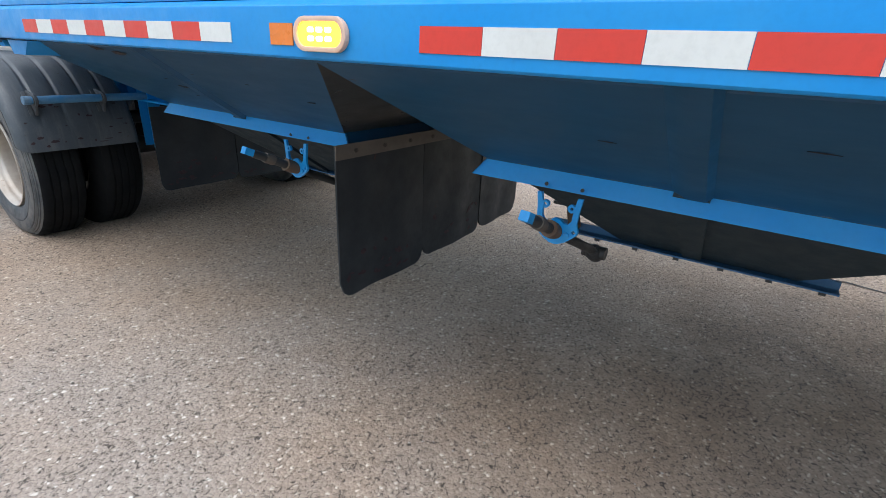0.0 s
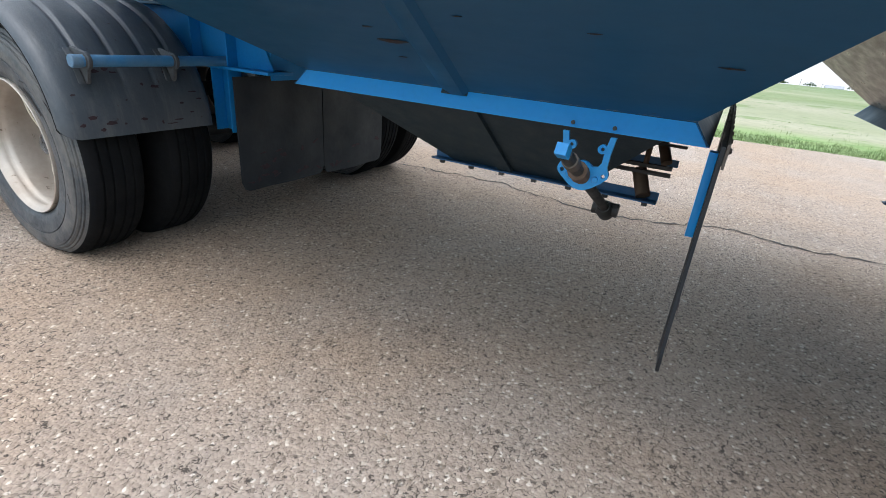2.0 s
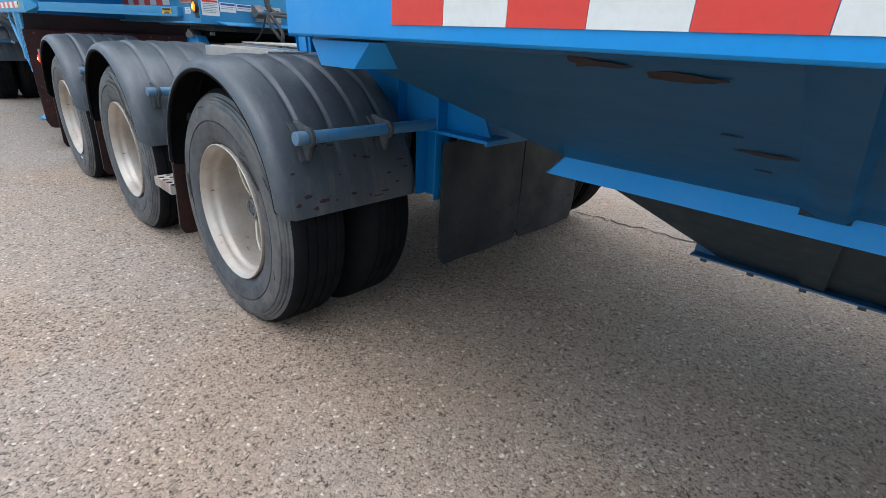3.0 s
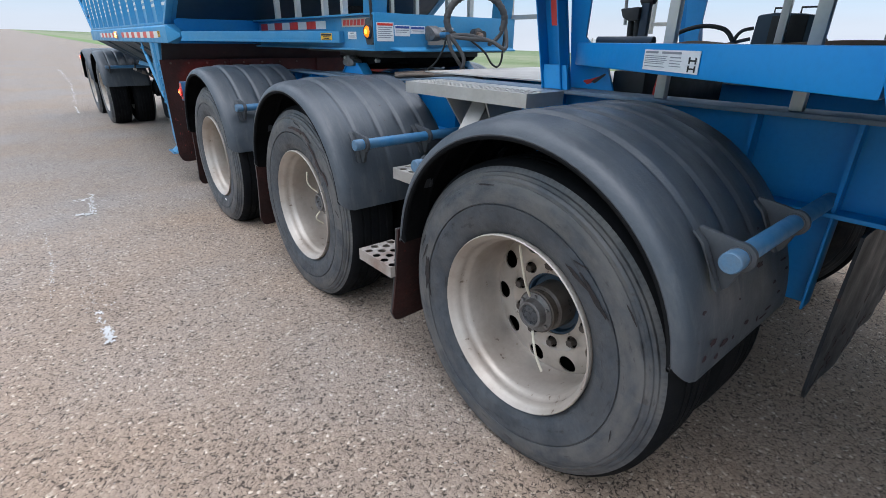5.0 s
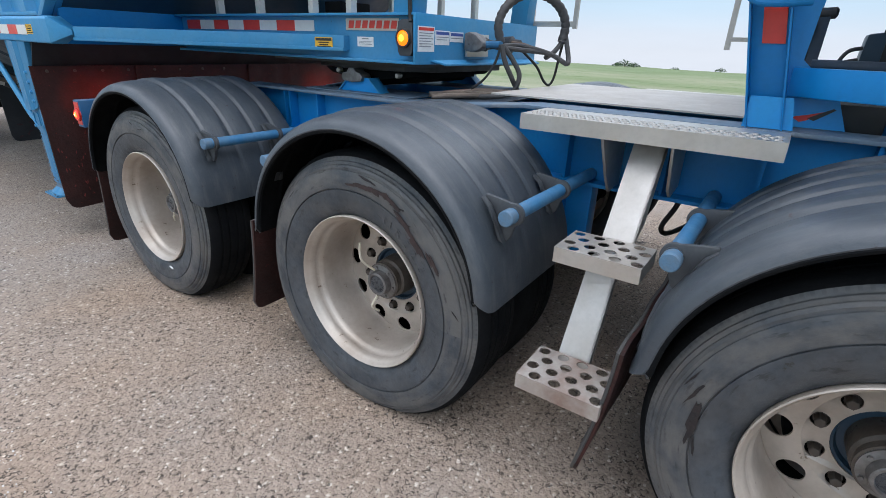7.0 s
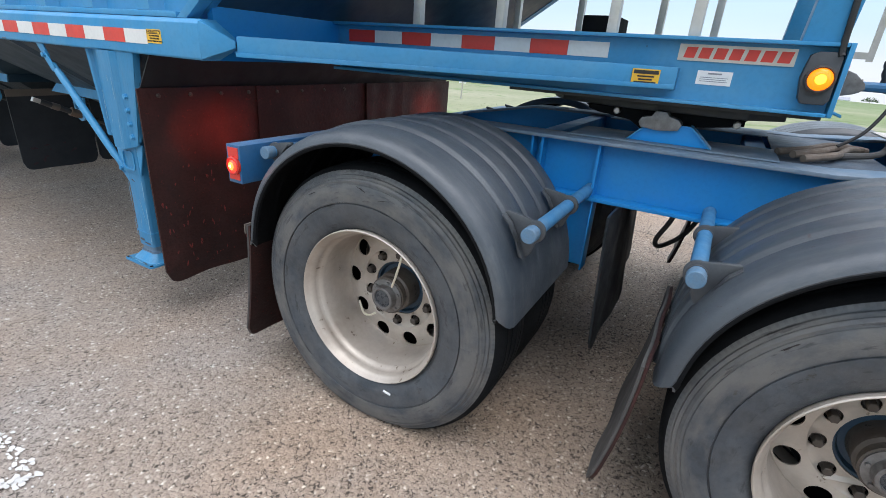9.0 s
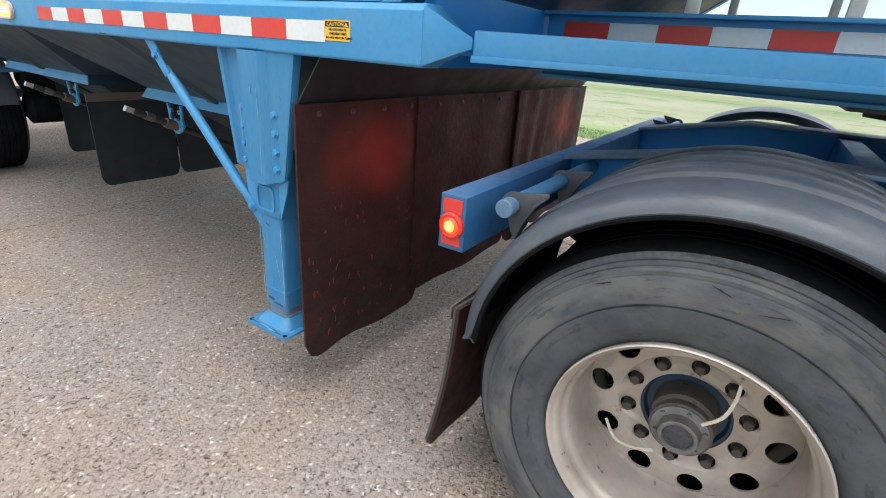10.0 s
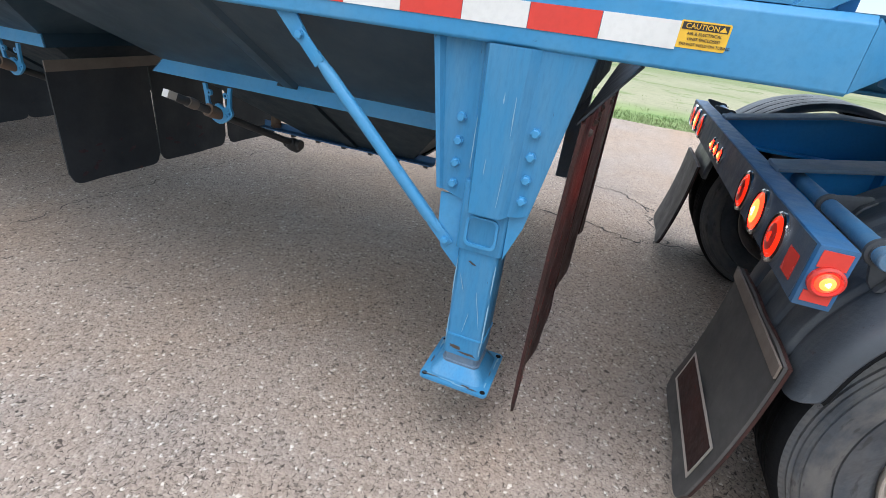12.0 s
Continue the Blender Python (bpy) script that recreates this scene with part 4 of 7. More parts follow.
bent = a_mix(0.012, ac.outputs["Object"], warp.outputs["Color"], "ADD")
chips = a_node("ShaderNodeTexVoronoi", Scale=100.0, Randomness=1.0)
al.new(bent, chips.inputs["Vector"])
chips2 = a_node("ShaderNodeTexVoronoi", Scale=170.0, Randomness=1.0)
al.new(bent, chips2.inputs["Vector"])
tone = an.new("ShaderNodeSeparateColor")
al.new(chips.outputs["Color"], tone.inputs[0])
ramp = an.new("ShaderNodeValToRGB")
cr = ramp.color_ramp
cr.elements[0].position, cr.elements[0].color = 0.0, (0.20, 0.165, 0.14, 1)
cr.elements[1].position, cr.elements[1].color = 1.0, (0.74, 0.70, 0.64, 1)
for p, c in ((0.07, (0.330, 0.277, 0.237, 1)), (0.55, (0.385, 0.324, 0.278, 1)), (0.92, (0.425, 0.361, 0.310, 1)), (0.970, (0.53, 0.475, 0.42, 1))):
    cr.elements.new(p).color = c
al.new(tone.outputs[0], ramp.inputs[0])
pits = a_node("ShaderNodeTexNoise", Scale=72.0, Detail=2.0, Roughness=0.55, Distortion=0.9)
al.new(bent, pits.inputs["Vector"])
bare = a_node("ShaderNodeTexNoise", Scale=1.3, Detail=4.0, Roughness=0.6)
al.new(ac.outputs["Object"], bare.inputs["Vector"])
open_ = an.new("ShaderNodeMath")  # some stretches are rubbed smooth, others open and pitted
open_.operation = "ADD"
al.new(pits.outputs["Fac"], open_.inputs[0])
al.new(a_range(bare.outputs["Fac"], 0.3, 0.7, -0.055, 0.035), open_.inputs[1])
fill = an.new("ShaderNodeSeparateXYZ")
al.new(ac.outputs["Object"], fill.inputs[0])
gap_ = an.new("ShaderNodeMath")  # the older coat towards the rear is filled smoother
gap_.operation = "MULTIPLY"
al.new(a_range(open_.outputs[0], 0.608, 0.636, 0.0, 0.92), gap_.inputs[0])
rub = an.new("ShaderNodeMath")  # and so is the tracked stretch ahead of the axles
rub.operation = "MULTIPLY"
al.new(a_range(fill.outputs["Y"], 3.1, 3.6, 1.0, 0.45), rub.inputs[0])
al.new(a_range(fill.outputs["Y"], -1.6, -0.2, 0.72, 1.0), rub.inputs[1])
al.new(rub.outputs[0], gap_.inputs[1])
curl = a_node("ShaderNodeTexNoise", Scale=34.0, Detail=1.5, Roughness=0.45, Distortion=1.2)
al.new(ac.outputs["Object"], curl.inputs["Vector"])
off = an.new("ShaderNodeMath")
off.operation = "SUBTRACT"
al.new(curl.outputs["Fac"], off.inputs[0])
off.inputs[1].default_value = 0.5
size_ = an.new("ShaderNodeMath")
size_.operation = "ABSOLUTE"
al.new(off.outputs[0], size_.inputs[0])
breaks = a_node("ShaderNodeTexNoise", Scale=48.0, Detail=2.0, Roughness=0.5)
al.new(ac.outputs["Object"], breaks.inputs["Vector"])
worm = an.new("ShaderNodeMath")
worm.operation = "MULTIPLY"
al.new(a_range(size_.outputs[0], 0.014, 0.030, 0.92, 0.0), worm.inputs[0])
al.new(a_range(breaks.outputs["Fac"], 0.480, 0.520, 0.0, 1.0), worm.inputs[1])
both = an.new("ShaderNodeMath")
both.operation = "MAXIMUM"
al.new(gap_.outputs[0], both.inputs[0])
al.new(worm.outputs[0], both.inputs[1])
gap = both.outputs[0]
seam = a_range(chips.outputs["Distance"], 0.45, 0.85, 0.0, 0.20)
chipcol = a_mix(gap, a_mix(seam, ramp.outputs[0], (0.16, 0.132, 0.11)), (0.052, 0.042, 0.035))
patch = a_node("ShaderNodeTexNoise", Scale=0.55, Detail=5.0, Roughness=0.6)
al.new(ac.outputs["Object"], patch.inputs["Vector"])
warmed = a_mix(a_range(patch.outputs["Fac"], 0.36, 0.62, 0.1, 0.9), chipcol, a_mix(1.0, chipcol, (1.05, 0.905, 0.755), "MULTIPLY"))
smear = a_node("ShaderNodeTexNoise", Scale=2.4, Detail=6.0, Roughness=0.65)
stretchy = an.new("ShaderNodeMapping")
stretchy.inputs["Scale"].default_value = (1.0, 0.35, 1.0)
al.new(ac.outputs["Object"], stretchy.inputs[0])
al.new(stretchy.outputs[0], smear.inputs["Vector"])
worn = a_mix(a_range(smear.outputs["Fac"], 0.55, 0.75, 0.0, 0.5), warmed, a_mix(1.0, warmed, (0.74, 0.74, 0.75), "MULTIPLY"))
pale = a_mix(a_range(smear.outputs["Fac"], 0.42, 0.25, 0.0, 0.45), worn, a_mix(1.0, worn, (1.25, 1.25, 1.25), "MULTIPLY"))
along = an.new("ShaderNodeSeparateXYZ")
al.new(ac.outputs["Object"], along.inputs[0])
bend_ = an.new("ShaderNodeMath")  # towards the rear the seal coat is older and greyer
bend_.operation = "MULTIPLY_ADD"
al.new(patch.outputs["Fac"], bend_.inputs[0])
bend_.inputs[1].default_value = 0.7
al.new(along.outputs["Y"], bend_.inputs[2])
coat = a_mix(a_range(bend_.outputs[0], 3.62, 3.80, 0.0, 1.0), pale, a_mix(1.0, pale, (0.925, 0.975, 1.03), "MULTIPLY"))
# a further tenth darker from y 3.6 to 6.2
rear_tone = a_mix(a_range(along.outputs["Y"], 3.6, 6.2, 0.0, 1.0), coat, a_mix(1.0, coat, (0.90, 0.90, 0.90), "MULTIPLY"))
# darker brown blotches under the first hoppers, fading outwards
blot_reach = an.new("ShaderNodeVectorMath")
blot_reach.operation = "DISTANCE"
al.new(ac.outputs["Object"], blot_reach.inputs[0])
blot_reach.inputs[1].default_value = (1.1, -4.45, 0.0)
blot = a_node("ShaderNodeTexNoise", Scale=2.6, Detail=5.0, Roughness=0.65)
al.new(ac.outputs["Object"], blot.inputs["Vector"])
blot_amount = an.new("ShaderNodeMath")
blot_amount.operation = "MULTIPLY"
al.new(a_range(blot_reach.outputs["Value"], 0.5, 2.1, 1.0, 0.0), blot_amount.inputs[0])
al.new(a_range(blot.outputs["Fac"], 0.34, 0.60, 0.35, 1.0), blot_amount.inputs[1])
blotched = a_mix(blot_amount.outputs[0], rear_tone, a_mix(1.0, rear_tone, (0.64, 0.59, 0.55), "MULTIPLY"))
al.new(a_mix(1.0, blotched, (0.87, 0.860, 0.838), "MULTIPLY"), ab.inputs["Base Color"])
ab.inputs["Roughness"].default_value = 0.85
ht = an.new("ShaderNodeMath")
ht.operation = "MULTIPLY_ADD"
al.new(chips.outputs["Distance"], ht.inputs[0])
ht.inputs[1].default_value = -1.0
al.new(a_range(gap, 0.0, 0.9, 0.3, -1.2), ht.inputs[2])
abump = an.new("ShaderNodeBump")
abump.inputs["Strength"].default_value = 0.6
abump.inputs["Distance"].default_value = 0.006
al.new(ht.outputs[0], abump.inputs["Height"])
al.new(abump.outputs[0], ab.inputs["Normal"])

bm = bmesh.new()
edge = []
rows = [(-250, 0), (-80, 0)] + [(y * 0.5, 1) for y in range(-60, 81)] + [(80, 0), (250, 0), (900, 0), (2500, 0)]
left, right = [], []
for y, wob in rows:
    r = 7.7 + (0.12 * noise.noise((y * 0.8, 0, 0)) + 0.05 * noise.noise((y * 4, 5, 0)) if wob else 0)
    left.append((bm.verts.new((-14, y, 0)), bm.verts.new((-14, y, -0.08))))
    right.append((bm.verts.new((r, y, 0)), bm.verts.new((r + 0.06, y, -0.08))))
    for v in (*left[-1], *right[-1]):
        v.co.z += 0.011 * max(0, y - 30)
for i in range(len(rows) - 1):
    a, b, c, d = left[i], left[i + 1], right[i], right[i + 1]
    bm.faces.new((a[0], c[0], d[0], b[0]))
    bm.faces.new((c[0], c[1], d[1], d[0]))
    bm.faces.new((a[1], a[0], b[0], b[1]))
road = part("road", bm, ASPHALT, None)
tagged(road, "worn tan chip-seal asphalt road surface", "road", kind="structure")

# ---- lead trailer ----
lead_trailer = lead("lead_grain_trailer", (1.3, -1.0, 0), "blue hopper-bottom grain trailer on three dual-wheel axles standing on asphalt", "trailer")
T = lead_trailer
ZT = 1.205
for far in (False, True):
    side_beam(T, -9.5, -0.73, ZT + 0.008, far, 0.045)
    side_wall(T, -9.5, -0.78, ZT + 0.1485, far, 0.0, 1.27, out=0.045)
tape(T, -2.692, 10, ZT + 0.040, first_red=False, x=-0.0675)
tape(T, -5.639, 15, ZT + 0.038, first_red=True, x=-0.0675)
marker_lamp(T, -0.065, -3.06, ZT + 0.068)
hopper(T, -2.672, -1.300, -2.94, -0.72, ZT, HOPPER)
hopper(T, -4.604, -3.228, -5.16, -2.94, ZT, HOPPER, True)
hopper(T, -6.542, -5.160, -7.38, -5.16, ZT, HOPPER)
crank(T, -2.392, 0.372, 0.874)
crank(T, -3.553, 0.366, 0.876)
STIFF = (-0.58, -0.323, 0.16, 0.42, 0.70, 1.06, 1.42, 2.475, 2.70, 2.742, 3.0, 3.35)
frame_rails(T, -0.94, 3.64, 0.858, 1.132, STIFF, 0.135, (1.25, 1.75, 0.042), (-0.83, -0.70))
bm = bmesh.new()
block(bm, 0.749, W - 0.749, -0.800, -0.790, 0.828, 1.10)
part("cross_plate", bm, WEB, T, "blue cross plate at the front of the frame")
AXLES = (0.0, 1.524, 3.048)
for i, y in enumerate(AXLES):
    ties = ([[(0.11, 0.014, 0.06), (0.085, 0.022, 0.13), (0.07, 0.040, 0.245)], [(0.11, -0.010, -0.06), (0.09, -0.045, -0.12), (0.08, -0.086, -0.168)]],
            [[(0.11, 0.02, 0.05), (0.07, 0.05, 0.10), (0.075, 0.06, 0.165)], [(0.10, 0.0, -0.05), (0.08, 0.01, -0.09), (0.12, 0.01, -0.13)]],
            [[(0.105, -0.040, 0.060), (0.08, -0.071, 0.116), (0.085, -0.083, 0.166), (0.10, -0.084, 0.20)], [(0.12, 0.045, -0.085), (0.15, 0.099, -0.128), (0.17, 0.145, -0.139), (0.19, 0.18, -0.104)]])[i]
    for far in (False, True):
        wheel(T, y, far, ties if not far else (), radians((10, -12, 19)[i]))
        fender(T, y, far, rear=(0.506, 0.965) if i == 2 else (0.535, 0.886))
    bm = bmesh.new()
    tube(bm, [(0.30, y, HUB_Z), (2.30, y, HUB_Z)], 0.065, 16)
    block(bm, 0.69, 0.79, y - 0.10, y + 0.10, 0.52, 0.66)
    block(bm, 1.81, 1.91, y - 0.10, y + 0.10, 0.52, 0.66)
    part("axle", bm, DARK, T, "black steel axle beam")
    for x0, x1 in ((-0.02, 0.57), (2.03, 2.62)):
        hanging_flap(T, "mudflap", x0 + (0.015 if i == 2 and x0 < 1 else 0), x1, y + 0.580, 0.115 if i == 2 else 0.18, 0.665 if i == 2 else 0.635, REDFLAP, 0.035, "dark rubber mudflap behind the wheel", phase=i, curl=0.055)
        hanging_flap(T, "flap_backing", x0 + (0.015 if i == 2 and x0 < 1 else 0), x1, y + 0.590, 0.115 if i == 2 else 0.18, 0.665 if i == 2 else 0.635, DUSTFLAP, 0.035, "dust-greyed rear face of the mudflap", phase=i, curl=0.055)
    # suspension hanger under the girder
    for x in (0.67, 1.84):
        bm = bmesh.new()
        inner = x + 0.06 if x < 1 else x + 0.012  # a channel, open to the outside
        block(bm, inner, inner + 0.008, y - 0.58, y - 0.47, 0.56, 0.858)
        for side in (y - 0.588, y - 0.47):
            block(bm, x, x + 0.08, side, side + 0.008, 0.56, 0.858)
        part("suspension_hanger", bm, WEB, T, "blue suspension hanger bracket", bevel=0.004)
for k, (a, b, y) in enumerate(((0.50, 1.10, 2.36), (1.12, 1.70, 2.42))):
    hanging_flap(T, "mudflap", a, b, y, 0.30, 0.855, FLAP, -0.05, "black rubber mudflap hung under the frame", phase=k)
# mudflaps ahead of the first axle and between the hoppers
hanging_flap(T, "mudflap", 0.635, 1.212, -0.675, 0.275, 0.835, FLAP, 0.0, "black rubber mudflap ahead of the axle", phase=1)
hanging_flap(T, "mudflap", 1.220, 1.785, -0.675, 0.265, 0.835, FLAP, 0.0, "black rubber mudflap ahead of the axle", phase=2)
for k, (a, b) in enumerate(((0.30, 0.853), (0.861, 1.42), (1.41, 1.90))):
    hanging_flap(T, "mudflap", a, b, -2.705, 0.272 + 0.01 * k, 0.905, FLAP, -0.01, "black rubber mudflap under the hopper skirt", corner=0.07, phase=k * 2)
bm = bmesh.new()
block(bm, 0.296, 1.905, -2.712, -2.706, 0.856, 0.912)
strip = part("clamp_strip", bm, STRAP, T, "riveted brown-stained flap clamp strip")
bm = bmesh.new()
block(bm, 0.42, 0.455, -2.695, -2.674, 0.65, 0.872)
part("flap_stay", bm, BLUE, T, "blue steel stay along the flap edge", bevel=0.003)
for k in range(9):
    piece("rivet", DARKBOLT, strip, (0.40 + k * 0.17, -2.712, 0.884), (0, 0, radians(90)))


def rear_corner(t, y, d, z0, tip, lo=0.022, hi=0.092, out=0.0, end=0.0):
    """Where the wide side rail steps in to the narrow nose: end cap, wedge and slanting rail. d: +1 if the nose lies towards +y."""
    for far in (False, True):
        bm = bmesh.new()
        a = [(X(-0.020 - out, far), y + end, z0 + 0.004), (X(-0.020 - out, far), y + end, z0 + 0.136), (X(0.06, far), y + end, z0 + 0.136), (X(0.06, far), y + end, z0 + 0.004)]
        b = [(X(0.060, far), y + d * 0.09, z0 + 0.050), (X(0.060, far), y + d * 0.09, z0 + 0.074), (X(0.11, far), y + d * 0.05, z0 + 0.074), (X(0.11, far), y + d * 0.05, z0 + 0.050)]
        va, vb = [bm.verts.new(p) for p in a], [bm.verts.new(p) for p in b]
        for i in range(4):
            bm.faces.new((va[i], va[(i + 1) % 4], vb[(i + 1) % 4], vb[i]))
        bm.faces.new(va)
        bm.faces.new(list(reversed(vb)))
        part("rail_wedge", bm, PAINT, t, "blue wedge at the end of the side rail", bevel=0.003)
        bm = bmesh.new()  # slanting rail
        p, q = Vector((X(0.066, far), y + d * 0.088, 0)), Vector((X(tip[0], far), tip[1], 0))
        n = Vector((0.05 if not far else -0.05, 0, 0))
        slab(bm, [(p.x, p.y, z0 + lo), (q.x, q.y, z0 + lo), (q.x, q.y, z0 + hi), (p.x, p.y, z0 + hi)], n)
        part("slanting_rail", bm, PAINT, t, "blue rail slanting in to the narrow frame", bevel=0.006)
        if d < 0:  # folded lip along its foot
            bm = bmesh.new()
            o, lo_ = Vector((-0.007 if not far else 0.007, 0, 0)), lo - 0.002
            slab(bm, [(p.x + o.x, p.y, z0 + lo_), (q.x + o.x, q.y, z0 + lo_), (q.x + o.x, q.y, z0 + lo + 0.014), (p.x + o.x, p.y, z0 + lo + 0.014)], n * 0.4)
            part("rail_lip", bm, PAINT, t, "folded lip of the slanting rail", bevel=0.002)
        bm = bmesh.new()  # deck plate behind it
        slab(bm, [(p.x + n.x * 1.1, p.y, z0 + 0.034), (X(0.745, far), q.y - d * 0.16, z0 + 0.034), (X(0.745, far), y - d * 0.02, z0 + 0.034), (X(0.02, far), y - d * 0.02, z0 + 0.034)], (0, 0, 0.008))
        part("deck_plate", bm, WEB, t, "blue triangular deck plate")
    bm = bmesh.new()
    block(bm, 0.06, W - 0.06, y - d * 0.05, y - d * 0.02, z0, z0 + 0.30)
    part("cross_wall", bm, WEB, t, "blue body end cross wall")


rear_corner(T, -0.78, 1, ZT, (0.775, 0.42), 0.020, 0.104, out=0.045, end=0.05)
for far in (False, True):
    bm = bmesh.new()
    slab(bm, [(X(-0.030, far), -1.045, 1.207), (X(-0.030, far), -0.790, 1.207), (X(-0.030, far), -0.832, 1.143), (X(-0.030, far), -0.982, 1.143)], (0.30 if not far else -0.30, 0, 0))
    part("outrigger", bm, BLUE, T, "blue tapered outrigger under the rail end", bevel=0.002)
bm = bmesh.new()  # underside of the sloping end wall
slab(bm, [(0.06, -0.78, ZT + 0.15), (W - 0.06, -0.78, ZT + 0.15), (W - 0.06, 0.62, ZT + 1.25), (0.06, 0.62, ZT + 1.25)], (0, -0.02, 0.02))
part("end_wall", bm, GREYHOP, T, "sloping grey end wall of the body")
for far in (False, True):
    # uprights on the frame
    for y, r, m in ((0.004, 0.018, POST), (-0.411, 0.018, POST)):
        bm = bmesh.new()
        y += 0.046 if far else 0
        block(bm, X(0.705, far), X(0.735, far), y - r, y + r, 1.132, 2.3)
        part("post", bm, m, T, "grey aluminium end wall post", bevel=0.004)
    bm = bmesh.new()
    slab(bm, [(X(0.728, far), 0.50, 1.132), (X(0.728, far), 0.40, 1.132), (X(0.728, far), 0.61, 2.3), (X(0.728, far), 0.74, 2.3)], (0.012, 0, 0))
    slab(bm, [(X(0.672, far), 0.50, 1.132), (X(0.672, far), 0.494, 1.132), (X(0.672, far), 0.734, 2.3), (X(0.672, far), 0.74, 2.3)], (0.054 if not far else -0.054, 0, 0))
    slab(bm, [(X(0.672, far), 0.406, 1.132), (X(0.672, far), 0.40, 1.132), (X(0.672, far), 0.61, 2.3), (X(0.672, far), 0.616, 2.3)], (0.054 if not far else -0.054, 0, 0))
    up = part("upright", bm, WEB, T, "dark blue steel upright", bevel=0.002)
    bm = bmesh.new()
    slab(bm, [(X(0.68, far), 0.51, 1.134), (X(0.68, far), 0.375, 1.134), (X(0.684, far), 0.395, 1.225), (X(0.684, far), 0.505, 1.225)], (0.01, 0, 0))
    part("foot_gusset", bm, BRIGHT, up, "light blue weld gusset")
    bm = bmesh.new()
    slab(bm, [(X(0.80, far), 0.45, 1.134), (X(0.80, far), 0.245, 1.134), (X(0.80, far), 0.281, 1.220), (X(0.80, far), 0.400, 1.330), (X(0.80, far), 0.389, 1.576), (X(0.80, far), 0.36, 2.3), (X(0.80, far), 0.60, 2.3), (X(0.80, far), 0.50, 1.576)], (0.010 if not far else -0.010, 0, 0))
    # lighter blue than the upright: the channel's shade is put into the contrast
    part("gusset_plate", bm, BRIGHT, up, "blue gusset plate with a scraped red decal")
bm = bmesh.new()
slab(bm, [(0.723, 0.456, 1.372), (0.723, 0.516, 1.372), (0.723, 0.534, 1.470), (0.723, 0.474, 1.470)], (0.0045, 0, 0))
part("reflector", bm, RED, T, "red reflector on the upright")

bm = bmesh.new()
block(bm, 0.0, W, -9.53, -9.50, ZT, ZT + 1.39)
part("front_wall", bm, BLUE, T, "plain blue front wall of the body")
# tail bumper
bm = bmesh.new()
block(bm, -0.017, W + 0.017, 3.632, 3.708, 0.838, 0.985)
bumper = part("tail_bumper", bm, BUMPER, T, "blue box-section tail bumper with lamps", bevel=0.004)


def round_lamp(parent, at, r, axis, on, label):
    """Round stop lamp: bezel, lens and lit core. axis: 'x' faces -x, 'y' faces +y."""
    rot = (0, 0, -math.pi / 2) if axis == "y" else None
    bm = bmesh.new()
    spin(bm, [(0.0, r + 0.012), (-0.010, r + 0.012), (-0.014, r + 0.006), (-0.012, r)], 32)
    b = piece("lamp_bezel", mesh_of("lamp_bezel", bm, CHROME if axis == "y" else REDD), parent, at, rot, label)
    bm = bmesh.new()
    spin(bm, [(-0.010, r), (-0.014, r * 0.86), (-0.013, r * 0.80), (-0.017, r * 0.66), (-0.016, r * 0.60), (-0.019, r * 0.42), (-0.0185, r * 0.36), (-0.020, r * 0.15), (-0.0202, 0)], 32)
    o = new("lens", mesh_of("lens", bm, REDL if on else REDDIM, 20))
    o.parent = b
    PLACE[o] = PLACE[b]
    bm = bmesh.new()
    spin(bm, [(-0.0170, r * 0.66), (-0.0190, r * 0.52), (-0.0206, r * 0.38), (-0.0210, r * 0.22)], 20)
    o = new("lamp_reflector", mesh_of("lamp_reflector", bm, REDM if on else REDD))
    o.parent = b
    PLACE[o] = PLACE[b]
    bm = bmesh.new()
    for k in range(3):
        u, v = 0.15 * r * math.cos(2.094 * k), 0.15 * r * math.sin(2.094 * k)
        tube(bm, [(-0.019, u, v), (-0.0217, u, v)], [r * 0.19, r * 0.12], 10)
    o = new("lamp_core", mesh_of("lamp_core", bm, REDC if on else REDDIM))
    o.parent = b
    PLACE[o] = PLACE[b]


round_lamp(bumper, (-0.017, 3.668, 0.907), 0.0235, "x", True, "lit round red end marker lamp")
for z0, z1 in ((0.852, 0.878), (0.936, 0.975)):
    bm = bmesh.new()
    block(bm, -0.0195, -0.0165, 3.642, 3.698, z0, z1)
    part("reflector", bm, RED, bumper, "red end reflector")
bm = bmesh.new()
block(bm, 0.0, W, 3.7085, 3.7105, 0.843, 0.980)
part("rear_face", bm, GRIME, bumper, "road-grimed rear face of the bumper")
for x in (0.075, W - 0.075):
    bm = bmesh.new()
    block(bm, x - 0.035, x + 0.035, 3.7106, 3.7125, 0.868, 0.930)
    part("reflector", bm, REDD, bumper, "dirty red rear reflector")
for x in (0.21, 0.42, 0.64, 1.96, 2.18, 2.39):
    round_lamp(bumper, (x, 3.7105, 0.908), 0.056, "y", x in (0.42, 2.18), "chrome-ringed round red tail lamp")
# the stop lamps throw a narrow red beam on the curtain behind them
for x in (0.26, 0.40, W - 0.40, W - 0.26):
    beam = bpy.data.lights.new("stop_lamp_beam", "SPOT")
    beam.energy, beam.color, beam.shadow_soft_size = 7.5, (1.0, 0.06, 0.02), 0.02
    beam.spot_size, beam.spot_blend = radians(46), 1.0
    new("stop_lamp_beam", beam).matrix_world = look((x, 3.737, 0.910), (x, 4.22, 0.94))
for x in (1.18, 1.30, 1.42):
    round_lamp(bumper, (x, 3.7105, 0.908), 0.024, "y", True, "small lit red identification lamp")

# steps and catwalk
bm = bmesh.new()
block(bm, 0.437, 0.661, 0.375, 1.15, 1.124, 1.130)
